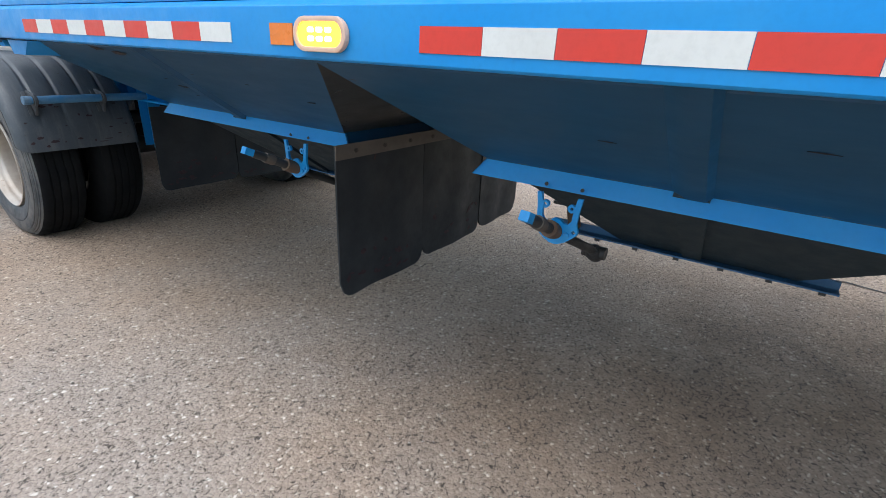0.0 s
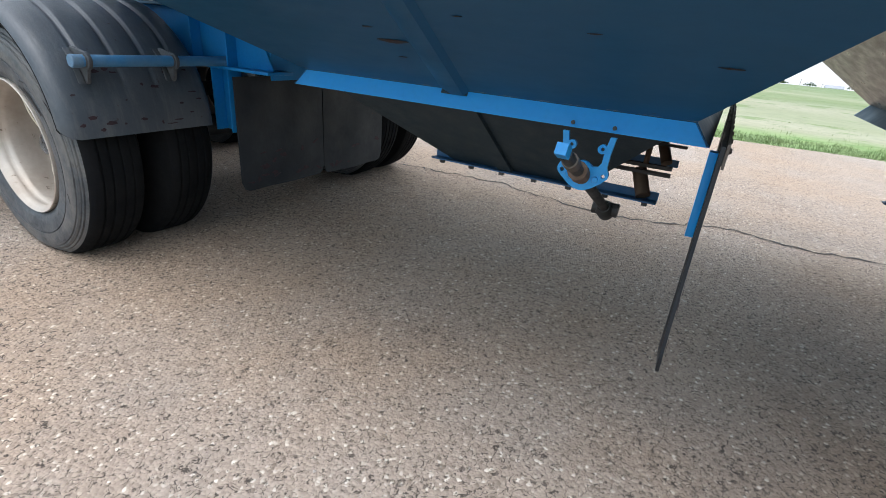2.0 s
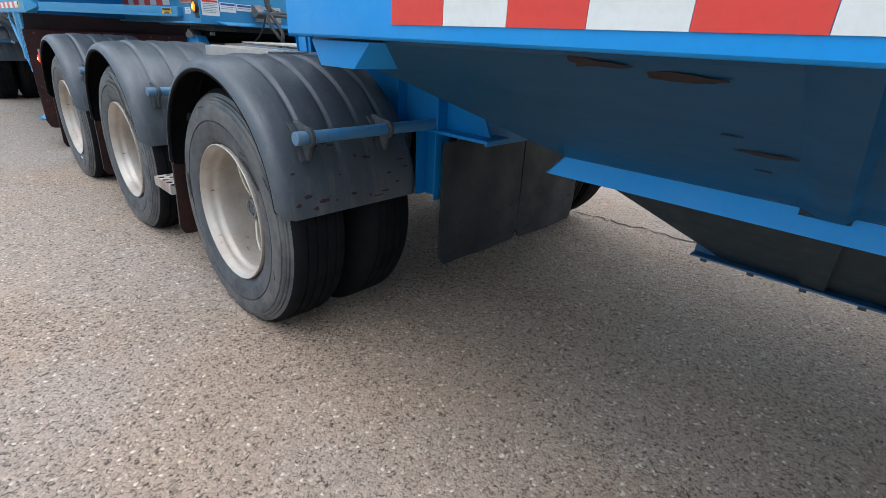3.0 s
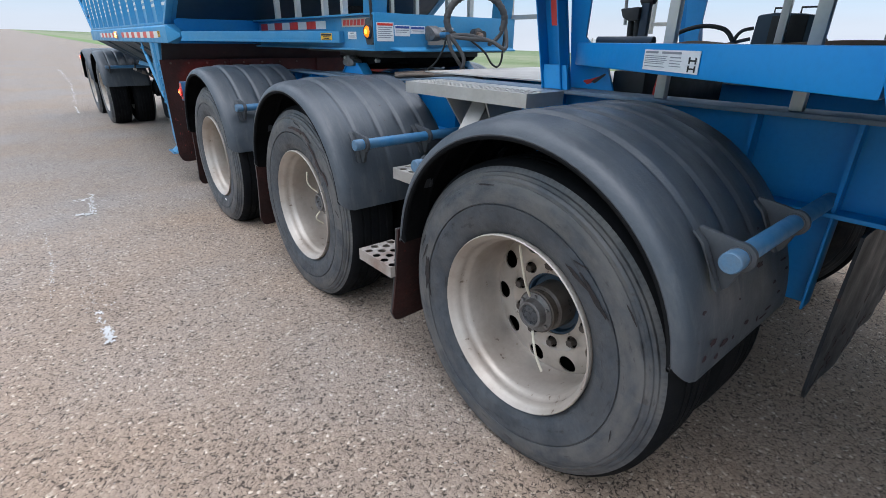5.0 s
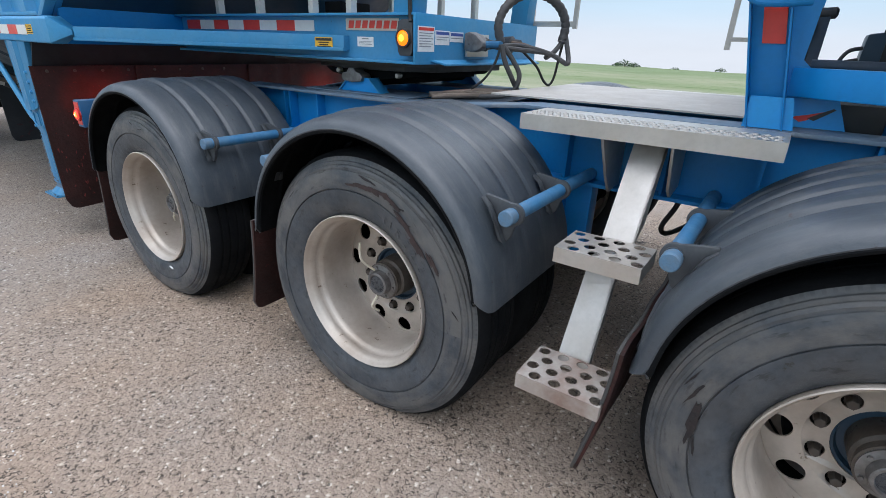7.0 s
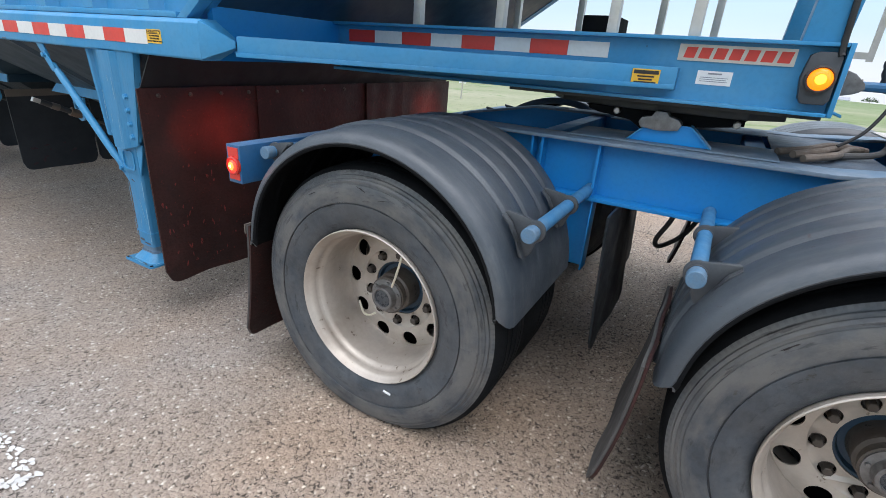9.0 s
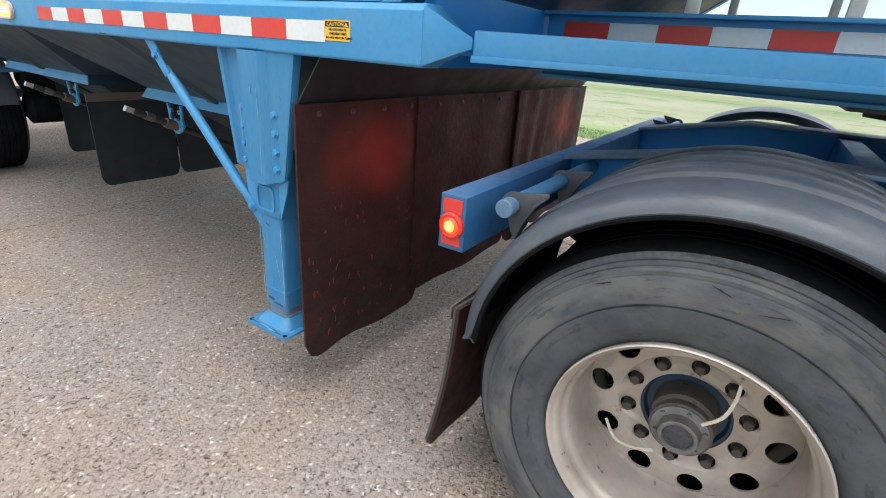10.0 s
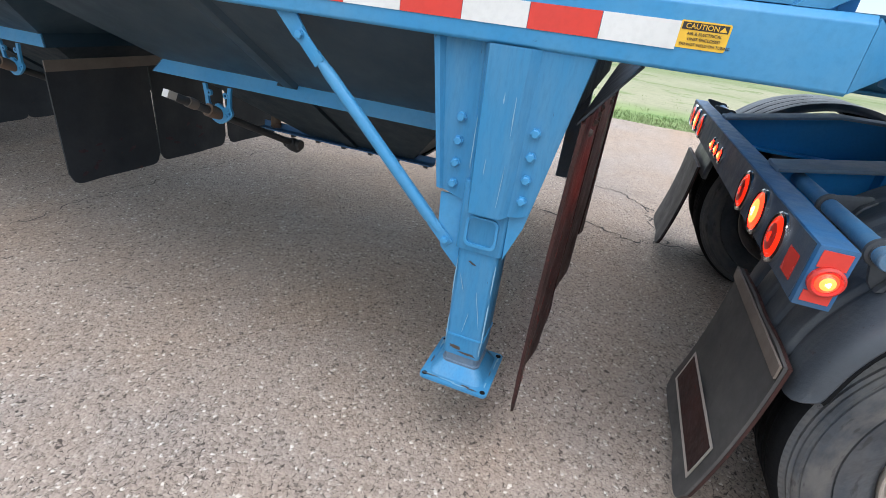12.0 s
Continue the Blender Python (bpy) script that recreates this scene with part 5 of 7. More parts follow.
block(bm, 0.437, 0.443, 0.375, 1.15, 1.078, 1.124)
block(bm, 0.443, 0.661, 0.375, 0.381, 1.078, 1.124)
block(bm, 0.443, 0.661, 1.144, 1.15, 1.078, 1.124)
catwalk = part("catwalk", bm, ALU, T, "grey aluminium catwalk platform over the frame")
bm = bmesh.new()
block(bm, 1.939, 2.16, 0.375, 1.15, 1.124, 1.130)
block(bm, 2.154, 2.16, 0.375, 1.15, 1.078, 1.124)
part("catwalk", bm, ALU, T, "grey aluminium catwalk platform over the frame")
btn = bmesh.new()
spin(btn, [(0, 0.011), (-0.004, 0.009), (-0.004, 0.005), (0.0, 0.004)], 8)
btn = mesh_of("grip_button", btn, ALU)
for i in range(26):
    for j in range(3):
        piece("grip_button", btn, catwalk, (0.468 + j * 0.034, 0.40 + i * 0.0285 + (0.014 if j % 2 else 0), 1.130), (0, radians(90), 0))


def step(x0, x1, y0, y1, z, label, mat=ALU):
    bm = bmesh.new()
    holes = []
    nu, nv = 4, 4
    for i in range(nu):
        for j in range(nv):
            u = x0 + (x1 - x0) * (i + 0.5) / nu
            v = y0 + (y1 - y0) * (j + 0.5 + (0.22 if i % 2 else -0.22)) / (nv + 0.1)
            holes.append(ring(u, v, 0.0175, 12))
    pierced(bm, [(x0, y0), (x1, y0), (x1, y1), (x0, y1)], holes, lambda u, v, s: (u, v, z - 0.003 * s))
    block(bm, x0, x0 + 0.003, y0, y1, z - 0.048, z - 0.0035)
    block(bm, x0 + 0.0035, x1, y0, y0 + 0.003, z - 0.048, z - 0.0035)
    block(bm, x0 + 0.0035, x1, y1 - 0.003, y1, z - 0.048, z - 0.0035)
    return part("step", bm, mat, T, label)


step(-0.043, 0.132, 0.608, 0.853, 0.470, "perforated boarding step with a rust-stained tread", STEPRUST)
step(0.155, 0.330, 0.613, 0.863, 0.800, "perforated aluminium boarding step")
bm = bmesh.new()
slab(bm, [(0.555, 0.685, 1.078), (0.555, 0.785, 1.078), (0.355, 0.785, 0.785), (0.355, 0.685, 0.785)], (0.006, 0, -0.004))
slab(bm, [(0.555, 0.685, 1.078), (0.595, 0.685, 1.078), (0.450, 0.685, 0.830), (0.355, 0.685, 0.785)], (0, 0.006, 0))
block(bm, 0.255, 0.362, 0.69, 0.785, 0.744, 0.750)
part("step_hanger", bm, ALU, T, "bent aluminium step hanger strap")
bm = bmesh.new()
slab(bm, [(0.285, 0.70, 0.744), (0.285, 0.79, 0.744), (0.128, 0.80, 0.425), (0.128, 0.70, 0.425)], (0.006, 0, -0.004))
slab(bm, [(0.285, 0.70, 0.744), (0.315, 0.70, 0.744), (0.158, 0.70, 0.425), (0.128, 0.70, 0.425)], (0, 0.006, 0))
part("step_hanger", bm, ALU, T, "bent aluminium step hanger strap")
bm = bmesh.new()
slab(bm, [(0.500, 0.655, 1.078), (0.735, 0.655, 1.078), (0.735, 0.655, 0.90), (0.62, 0.655, 0.885), (0.57, 0.655, 0.92)], (0, 0.010, 0))
part("step_bracket", bm, ALU, T, "grey step support bracket plate", bevel=0.002)
bm = bmesh.new()
slab(bm, [(0.455, 0.86, 1.078), (0.735, 0.86, 1.078), (0.735, 0.86, 0.87), (0.62, 0.86, 0.865), (0.56, 0.86, 0.93)], (0, 0.010, 0))
part("step_bracket", bm, ALU, T, "grey step support bracket plate", bevel=0.002)

# ---- rear trailer ----
rear_trailer = lead("rear_grain_trailer", (1.3, 6.0, 0), "light blue hopper-bottom grain trailer coupled behind, landing gear raised", "trailer")
T = rear_trailer
PAINT = LIGHT
ZR, SH = 1.272, 9.326
for far in (False, True):
    side_beam(T, 3.79, 8.70, ZR, far)
    side_wall(T, 3.87, 8.70, ZR + 0.14, far, 1.46, 1.7)
tape(T, 4.107, 12, ZR + 0.040, first_red=False)
tape(T, 6.45, 8, ZR + 0.040, first_red=True)
marker_lamp(T, -0.020, 6.30, ZR + 0.070)
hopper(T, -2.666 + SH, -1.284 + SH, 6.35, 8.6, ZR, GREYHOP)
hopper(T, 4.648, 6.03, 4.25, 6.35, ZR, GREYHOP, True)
crank(T, 5.69, 0.40, 0.942, dusty=True)
crank(T, 6.90, 0.40, 0.942, dusty=True)
rear_corner(T, 3.79, -1, ZR, (0.70, 2.27))
frame_rails(T, 8.50, 11.20, 0.93, 1.18, (8.7, 9.1, 9.6, 10.2, 10.7), 0.12)
rear_corner(T, 8.70, 1, ZR, (0.775, 9.90))
bm = bmesh.new()
block(bm, -0.017, W + 0.017, 11.20, 11.275, 0.90, 1.045)
tail = part("tail_bumper", bm, BUMPER, T, "blue box-section tail bumper", bevel=0.004)
round_lamp(tail, (-0.017, 11.237, 0.968), 0.026, "x", True, "lit round red end marker lamp")
for y in (9.08, 10.604):
    for far in (False, True):
        wheel(T, y, far, (), 0.4)
        fender(T, y, far)
    bm = bmesh.new()
    tube(bm, [(0.30, y, HUB_Z), (2.30, y, HUB_Z)], 0.065, 16)
    part("axle", bm, DARK, T, "black steel axle beam")
for a, b, y, ph in ((0.36, 0.88, 6.62, 0), (0.90, 1.42, 6.63, 2), (1.44, 1.95, 6.62, 1), (0.84, 1.30, 8.42, 3), (1.28, 1.8, 8.43, 4)):
    hanging_flap(T, "mudflap", a, b, y, 0.31 if y < 7 else 0.17, 0.90, FLAP, 0, "black rubber mudflap under the hopper", corner=0.06, phase=ph)
bm = bmesh.new()
block(bm, 0.355, 1.955, 6.610, 6.616, 0.855, 0.905)
part("clamp_strip", bm, STRAP, T, "brown-stained flap clamp strip")
bm = bmesh.new()
slab(bm, [(0.06, 8.70, ZR + 0.15), (W - 0.06, 8.70, ZR + 0.15), (W - 0.06, 10.75, ZR + 1.36), (0.06, 10.75, ZR + 1.36)], (0, -0.02, 0.02))
part("rear_wall", bm, GREYHOP, T, "sloping grey rear wall of the body")
# nose frame
for far in (False, True):
    bm = bmesh.new()
    block(bm, X(0.738, far), X(0.752, far), 1.83, 3.80, 1.262, 1.45)
    w = part("nose_girder", bm, LIGHT, T, "blue nose girder with tape and stickers")
    bm = bmesh.new()
    block(bm, X(0.690, far), X(0.80, far), 1.83, 3.80, 1.45, 1.462)
    block(bm, X(0.690, far), X(0.80, far), 1.83, 3.80, 1.25, 1.262)
    part("girder_flange", bm, LIGHT, w, "blue girder flange", bevel=0.003)
bm = bmesh.new()
block(bm, 0.69, 1.91, 1.815, 1.829, 1.25, 1.462)
nose = part("nose_plate", bm, LIGHT, T, "blue front plate of the nose", bevel=0.003)
bm = bmesh.new()
block(bm, 0.76, 1.84, 1.83, 2.90, 1.236, 1.249)
part("upper_coupler_plate", bm, DARK, T, "greasy coupler plate under the nose")
tape(T, 2.52, 8, 1.38, first_red=False, x=0.7352)
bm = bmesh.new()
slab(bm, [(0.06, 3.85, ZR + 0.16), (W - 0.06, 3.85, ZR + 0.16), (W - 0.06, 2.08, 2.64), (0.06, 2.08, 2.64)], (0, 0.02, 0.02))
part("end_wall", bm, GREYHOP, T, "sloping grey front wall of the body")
for far in (False, True):
    for y in (2.25, 2.52, 2.96, 3.35):
        bm = bmesh.new()
        block(bm, X(0.72, far), X(0.76, far), y - 0.018, y + 0.018, 1.462, 2.6 if y < 2.6 else 1.9)
        part("post", bm, POST, T, "grey aluminium front wall post", bevel=0.004)
    bm = bmesh.new()
    slab(bm, [(X(0.70, far), 1.84, 1.462), (X(0.70, far), 1.95, 1.462), (X(0.70, far), 1.86, 2.6), (X(0.70, far), 1.75, 2.6)], (0.10 if not far else -0.10, 0, 0))
    part("upright", bm, LIGHT, T, "blue steel upright on the nose", bevel=0.003)

# landing gear: folded mounting plate with a raised channel, sleeve, inner leg and foot
bm = bmesh.new()
top = [(4.632, 0.125), (4.632, 0.0), (4.618, 0.004), (4.606, 0.016), (4.508, 0.016), (4.484, -0.030), (4.388, -0.030), (4.366, -0.012), (4.262, -0.012), (4.249, -0.008), (4.247, 0.012)]
low = [(4.580, 0.125), (4.580, 0.0), (4.572, 0.004), (4.566, 0.016), (4.492, 0.016), (4.474, -0.030), (4.392, -0.030), (4.374, -0.012), (4.328, -0.012), (4.320, -0.008), (4.318, 0.012)]
zl = [0.92, 0.90, 0.897, 0.893, 0.872, 0.862, 0.862, 0.868, 0.880, 0.89, 0.92]
for off in (0.0, 0.007):
    a = [bm.verts.new((x + off, y, 1.273)) for y, x in top]
    b = [bm.verts.new((x + off, y, z)) for (y, x), z in zip(low, zl)]
    for i in range(len(a) - 1):
        bm.faces.new((a[i], a[i + 1], b[i + 1], b[i]))
leg = part("leg_bracket", bm, LEGBLUE, T, "folded light blue landing gear mounting plate", 25)
for y, zs in ((4.540, (1.092, 1.032, 0.974, 0.917)), (4.345, (1.092, 1.034, 0.976, 0.920))):
    for z in zs:
        piece("bolt", BOLT, leg, (0.014 if y > 4.4 else -0.013, y, z))
bm = bmesh.new()
prof = rounded(0.072, 4.437, 0.062, 0.059, 0.014, 4)
slab(bm, [(x, y, 0.37) for x, y in prof], (0, 0, 0.52))
part("leg_tube", bm, LEGBLUE, leg, "square blue landing leg tube", 30)
bm = bmesh.new()
slab(bm, [(x, y, 0.738) for x, y in rounded(0.072, 4.437, 0.070, 0.068, 0.012, 4)], (0, 0, 0.20))
part("leg_sleeve", bm, LEGBLUE, leg, "outer leg sleeve", 30, 0.004)
bm = bmesh.new()
out = rounded(4.437, 0.80, 0.046, 0.045, 0.02, 5)
pierced(bm, out, [rounded(4.437, 0.802, 0.038, 0.038, 0.016, 5)], lambda u, v, q: (-0.0035 + 0.006 * q, u, v))
part("weld_pad", bm, LIGHT, leg, "raised weld bead pad", 40)
for poly in ([(4.372, 0.882), (4.322, 0.882), (4.330, 0.84), (4.368, 0.735)], [(4.503, 0.882), (4.575, 0.880), (4.570, 0.77), (4.555, 0.715), (4.498, 0.66), (4.498, 0.72)]):
    bm = bmesh.new()
    slab(bm, [(0.004 if poly[0][0] < 4.4 else 0.026, y, z) for y, z in poly], (0.008, 0, 0))
    part("leg_gusset", bm, LIGHT, leg, "welded gusset plate", bevel=0.002)
bm = bmesh.new()
slab(bm, [(x, y, 0.44) for x, y in rounded(0.072, 4.437, 0.065, 0.062, 0.015, 4)], (0, 0, 0.006))
part("weld_bead", bm, LIGHT, leg, "weld bead round the leg", 40)
bm = bmesh.new()
slab(bm, [(x, y, 0.31) for x, y in rounded(0.072, 4.437, 0.056, 0.053, 0.016, 4)], (0, 0, 0.07))
part("inner_leg", bm, DUSTED, leg, "greasy inner leg", 30)
bm = bmesh.new()
foot = rounded(0.064, 4.436, 0.113, 0.111, 0.016, 4)
slab(bm, [(x, y, 0.288) for x, y in foot], (0, 0, 0.009))
a = [bm.verts.new((x, y, 0.297)) for x, y in rounded(0.07, 4.437, 0.092, 0.090, 0.03, 4)]
b = [bm.verts.new((x, y, 0.318)) for x, y in rounded(0.072, 4.437, 0.078, 0.076, 0.03, 4)]
c = [bm.verts.new((x, y, 0.336)) for x, y in rounded(0.072, 4.437, 0.060, 0.058, 0.02, 4)]
for p, q in ((a, b), (b, c)):
    for i in range(len(p)):
        bm.faces.new((p[i], p[(i + 1) % len(p)], q[(i + 1) % len(p)], q[i]))
bm.faces.new(c)
foot_part = part("leg_foot", bm, LEGBLUE, leg, "blue pressed steel foot plate", 30)
hole = bmesh.new()
spin(hole, [(0.0, 0.0085), (-0.0008, 0.0085), (-0.0008, 0.0)], 14)
hole = mesh_of("drain_hole", hole, TREAD)
for x, y in ((-0.034, 4.34), (-0.034, 4.532), (0.160, 4.34), (0.160, 4.532)):
    piece("drain_hole", hole, foot_part, (x, y, 0.2975), (0, radians(90), 0))
bm = bmesh.new()
slab(bm, [(x, y, 0.334) for x, y in rounded(0.072, 4.437, 0.063, 0.061, 0.022, 5)], (0, 0, 0.007))
part("weld_bead", bm, DUSTED, foot_part, "dirty weld bead round the foot", 40)
bm = bmesh.new()
tube(bm, [(0.004, 4.965, 1.182), (0.006, 4.945, 1.160), (0.008, 4.925, 1.138), (0.024, 4.600, 0.800), (0.026, 4.585, 0.784), (0.028, 4.565, 0.764)], [0.013, 0.014, 0.0175, 0.0175, 0.014, 0.013], 16)
br = part("leg_brace", bm, LIGHT, leg, "blue tubular diagonal leg brace", 40)
bm = bmesh.new()
slab(bm, [(0.0, 5.020, 1.273), (0.0, 5.085, 1.273), (0.0, 5.030, 1.212), (0.0, 5.012, 1.200), (0.0, 4.992, 1.200), (0.0, 4.982, 1.216)], (0.008, 0, 0))
part("brace_lug", bm, LIGHT, br, "brace mounting lug", bevel=0.002)
for (ya, za), (yb, zb), x_ in (((5.012, 1.232), (4.944, 1.158), -0.008), ((4.590, 0.790), (4.530, 0.730), 0.018)):
    d_ = Vector((0, yb - ya, zb - za)).normalized()
    w_ = Vector((0, -d_.z, d_.y)) * 0.017
    bm = bmesh.new()
    slab(bm, [Vector((x_, ya, za)) + w_, Vector((x_, yb, zb)) + w_, Vector((x_, yb, zb)) - w_, Vector((x_, ya, za)) - w_], (0.008, 0, 0))
    part("brace_tongue", bm, LIGHT, br, "flattened brace end", bevel=0.003)
piece("bolt", BOLT, br, (-0.008, 5.003, 1.222))
piece("bolt", BOLT, br, (0.018, 4.542, 0.744))
# far leg
bm = bmesh.new()
slab(bm, [(W - x, y, 0.30) for x, y in prof], (0, 0, 0.97))
part("leg_tube", bm, GRIME, T, "square grimy landing leg tube", 30)
# wide rubber curtain ahead of the legs
for k, (a, b, yy, z0) in enumerate(((-0.022, 0.62, 4.238, 0.218), (0.58, 1.50, 4.221, 0.27), (1.46, 1.88, 4.206, 0.26), (1.85, 2.60, 4.224, 0.27))):
    hanging_flap(T, "rubber_curtain", a, b, yy, z0, 1.135, REDFLAP, 0.0, "red-brown stained rubber curtain panel", corner=0.07, bend=0.014, phase=k * 1.7)
bm = bmesh.new()
block(bm, 0.14, W - 0.14, 4.30, 4.32, 1.09, 1.275)
slab(bm, [(0.0, 4.258, 1.125), (W, 4.258, 1.125), (W, 4.15, 1.268), (0.0, 4.15, 1.268)], (0, 0, 0.008))
part("curtain_mount", bm, FLAP, T, "dark sloping plate behind the curtain")


# ---- stickers, lamps and couplings ----
def caution(t, x, y0, z0, w=0.092, h=0.050, dx=0.0):
    """Yellow caution sticker on a face that looks to -x; text runs towards -y."""
    bm = bmesh.new()
    slab(bm, [(x, u, v) for u, v in rounded(y0, z0, w / 2, h / 2, 0.004, 3)], (0.0016, 0, 0))
    st = part("sticker", bm, YELLOW, t, "yellow caution sticker with black print")
    bm = bmesh.new()
    block(bm, x - 0.0006, x + 0.0004, y0 - w / 2 + 0.004, y0 + w / 2 - 0.004, z0 + 0.0085, z0 + h / 2 - 0.003)
    part("sticker_band", bm, BLACK, st, "black band")
    s = w / 0.092
    lettering("CAUTION", 0.0135 * s, YELLOW, st, (x - 0.0012, y0 + 0.036 * s, z0 + 0.0108), (0, -1, 0), (0, 0, 1), "yellow lettering")
    bm = bmesh.new()
    slab(bm, [(x - 0.0012, y0 - 0.026 * s, z0 + 0.0105), (x - 0.0012, y0 - 0.040 * s, z0 + 0.0105), (x - 0.0012, y0 - 0.033 * s, z0 + 0.020)], (0.0004, 0, 0))
    part("warning_triangle", bm, YELLOW, st)
    for k, (text, sh) in enumerate((("AIR & ELECTRICAL", 0.030), ("LINES ENCLOSED", 0.027), ("DO NOT WELD ON TUBING", 0.039))):
        lettering(text, 0.0078 * s if k < 2 else 0.0072 * s, BLACK, st, (x - 0.0006, y0 + sh * s, z0 - 0.0005 - 0.0095 * k), (0, -1, 0), (0, 0, 1), "black lettering")


def bars(parent, origin, right, up, w, rows, mat, thick=0.0012):
    """Lines of print too small to read, as plain bars."""
    r, u = Vector(right).normalized(), Vector(up).normalized()
    n = r.cross(u) * thick
    for y, h, a, b in rows:
        bm = bmesh.new()
        p = Vector(origin) + u * y + r * (a * w)
        q = Vector(origin) + u * y + r * (b * w)
        slab(bm, [p, q, q + u * h, p + u * h], n)
        part("print_line", bm, mat, parent)


def plate_label(parent, origin, right, up, w, h, mat, label, thick=0.0014):
    r, u = Vector(right).normalized(), Vector(up).normalized()
    bm = bmesh.new()
    o = Vector(origin)
    slab(bm, [o, o + r * w, o + r * w + u * h, o + u * h], r.cross(u) * thick)
    return part("sticker", bm, mat, parent, label)


T = lead_trailer
plate_label(T, (-0.0655, -2.865, ZT + 0.040), (0, -1, 0), (0, 0, 1), 0.088, 0.052, AMBERD, "orange square side reflector", 0.003)
# document label on the slanting rail
pa, pb = Vector((0.066, -0.692, 0)), Vector((0.775, 0.42, 0))
along = (pa - pb).normalized()
face = Vector((along.y, -along.x, 0))
if face.x > 0:
    face = -face
lb = plate_label(T, Vector((0.476, -0.050, 1.236)) + face * 0.003, along, (0, 0, 1), 0.275, 0.056, PAPER, "white printed registration label on the rail")
bars(lb, Vector((0.476, -0.050, 1.236)) + face * 0.0044, along, (0, 0, 1), 0.275, [(0.046, 0.006, 0.03, 0.28), (0.046, 0.006, 0.36, 0.70), (0.038, 0.002, 0.03, 0.46), (0.033, 0.002, 0.03, 0.44), (0.028, 0.002, 0.03, 0.46), (0.023, 0.002, 0.03, 0.42), (0.018, 0.002, 0.03, 0.40), (0.036, 0.003, 0.52, 0.70), (0.028, 0.002, 0.52, 0.72), (0.021, 0.002, 0.52, 0.70), (0.014, 0.002, 0.52, 0.72), (0.010, 0.002, 0.03, 0.44)], INK)
bars(lb, Vector((0.476, -0.050, 1.236)) + face * 0.0044, along, (0, 0, 1), 0.275, [(0.030, 0.004, 0.84, 0.96), (0.024, 0.016, 0.84, 0.86), (0.024, 0.016, 0.94, 0.96), (0.010, 0.004, 0.84, 0.96), (0.004, 0.016, 0.84, 0.86), (0.004, 0.016, 0.94, 0.96)], BLACK)
# scraped decal on the gusset
bm = bmesh.new()
slab(bm, [(0.7975, 1.05 * y + 0.014, 1.05 * z - 0.0675) for y, z in ((0.355, 1.172), (0.335, 1.160), (0.318, 1.166), (0.268, 1.196), (0.285, 1.192), (0.325, 1.180), (0.345, 1.176))], (0.0012, 0, 0))
dc = part("decal", bm, RED, T, "scraped red decal")
bm = bmesh.new()
slab(bm, [(0.7970, 1.05 * y + 0.014, 1.05 * z - 0.0675) for y, z in ((0.318, 1.172), (0.262, 1.204), (0.255, 1.200), (0.300, 1.166))], (0.0010, 0, 0))
part("decal_scrape", bm, DARK, dc, "dark scraped patch")
# grab handle and tool hooks on the uprights
bm = bmesh.new()
tube(bm, curve_pts([(0.686, 0.42, 1.48), (0.66, 0.50, 1.475), (0.655, 0.56, 1.485), (0.655, 0.575, 1.53), (0.655, 0.58, 1.75)], 6), 0.011, 10)
part("grab_handle", bm, WEB, T, "bent blue grab handle")
# hoses and a pipe behind the slanting rail
bm = bmesh.new()
tube(bm, curve_pts([(1.02, 0.16, 1.285), (1.00, 0.05, 1.300), (1.00, -0.15, 1.290), (1.02, -0.45, 1.305), (1.05, -0.72, 1.290)], 6), 0.020, 10)
part("air_hose", bm, RUST, T, "rust-brown air hose behind the rail")
bm = bmesh.new()
tube(bm, curve_pts([(1.02, 0.16, 1.285), (1.02, 0.14, 1.34), (1.04, 0.06, 1.37), (1.06, -0.02, 1.36), (1.06, -0.06, 1.32)], 6), 0.008, 8)
part("cable", bm, BLACK, T, "thin black cable")
bm = bmesh.new()
tube(bm, [(0.86, 0.38, 1.315), (0.86, 0.14, 1.315)], 0.018, 12)
part("pipe", bm, GRIME, T, "dark grimy metal pipe")
# ladder behind the far upright
bm = bmesh.new()
for y in (0.555, 0.745):
    block(bm, 1.90, 1.93, y - 0.012, y + 0.012, 1.36, 2.2)
for k in range(4):
    block(bm, 1.905, 1.925, 0.567, 0.733, 1.40 + 0.22 * k, 1.42 + 0.22 * k)
part("ladder", bm, ALU, T, "grey aluminium ladder")
bm = bmesh.new()
block(bm, 1.185, 1.212, 0.362, 0.398, 1.133, 1.500)
stand = part("gear_stand", bm, GRIME, T, "dark steel stand with a tarp gearbox", bevel=0.003)
bm = bmesh.new()
slab(bm, [(1.165, 0.490, 1.452), (1.165, 0.396, 1.456), (1.165, 0.396, 1.404), (1.165, 0.440, 1.398), (1.165, 0.474, 1.414)], (0.065, 0, 0))
part("gearbox", bm, DARK, stand, "greasy black gearbox", bevel=0.008)
bm = bmesh.new()
tube(bm, [(1.20, 0.412, 1.478), (1.20, 0.405, 1.480), (1.20, 0.350, 1.484), (1.20, 0.343, 1.484)], [0.010, 0.019, 0.019, 0.010], 14)
part("roller", bm, DARK, stand, "black end roller")
for y_, z_ in ((0.440, 1.312), (0.408, 1.326)):
    bm = bmesh.new()
    tube(bm, [(1.195, y_, z_), (1.195, y_, z_ + 0.012), (1.195, y_ + 0.004, 1.395), (1.195, y_ + 0.005, 1.41)], [0.010, 0.0145, 0.0145, 0.010], 12)
    part("gear_knob", bm, BLACK, stand, "black hanging socket")
bm = bmesh.new()
tube(bm, [(1.205, 0.479, 1.385), (1.205, 0.493, 1.54), (1.205, 0.552, 2.2)], 0.0075, 8)
part("tarp_rod", bm, ALU, T, "thin pale tarp rod")
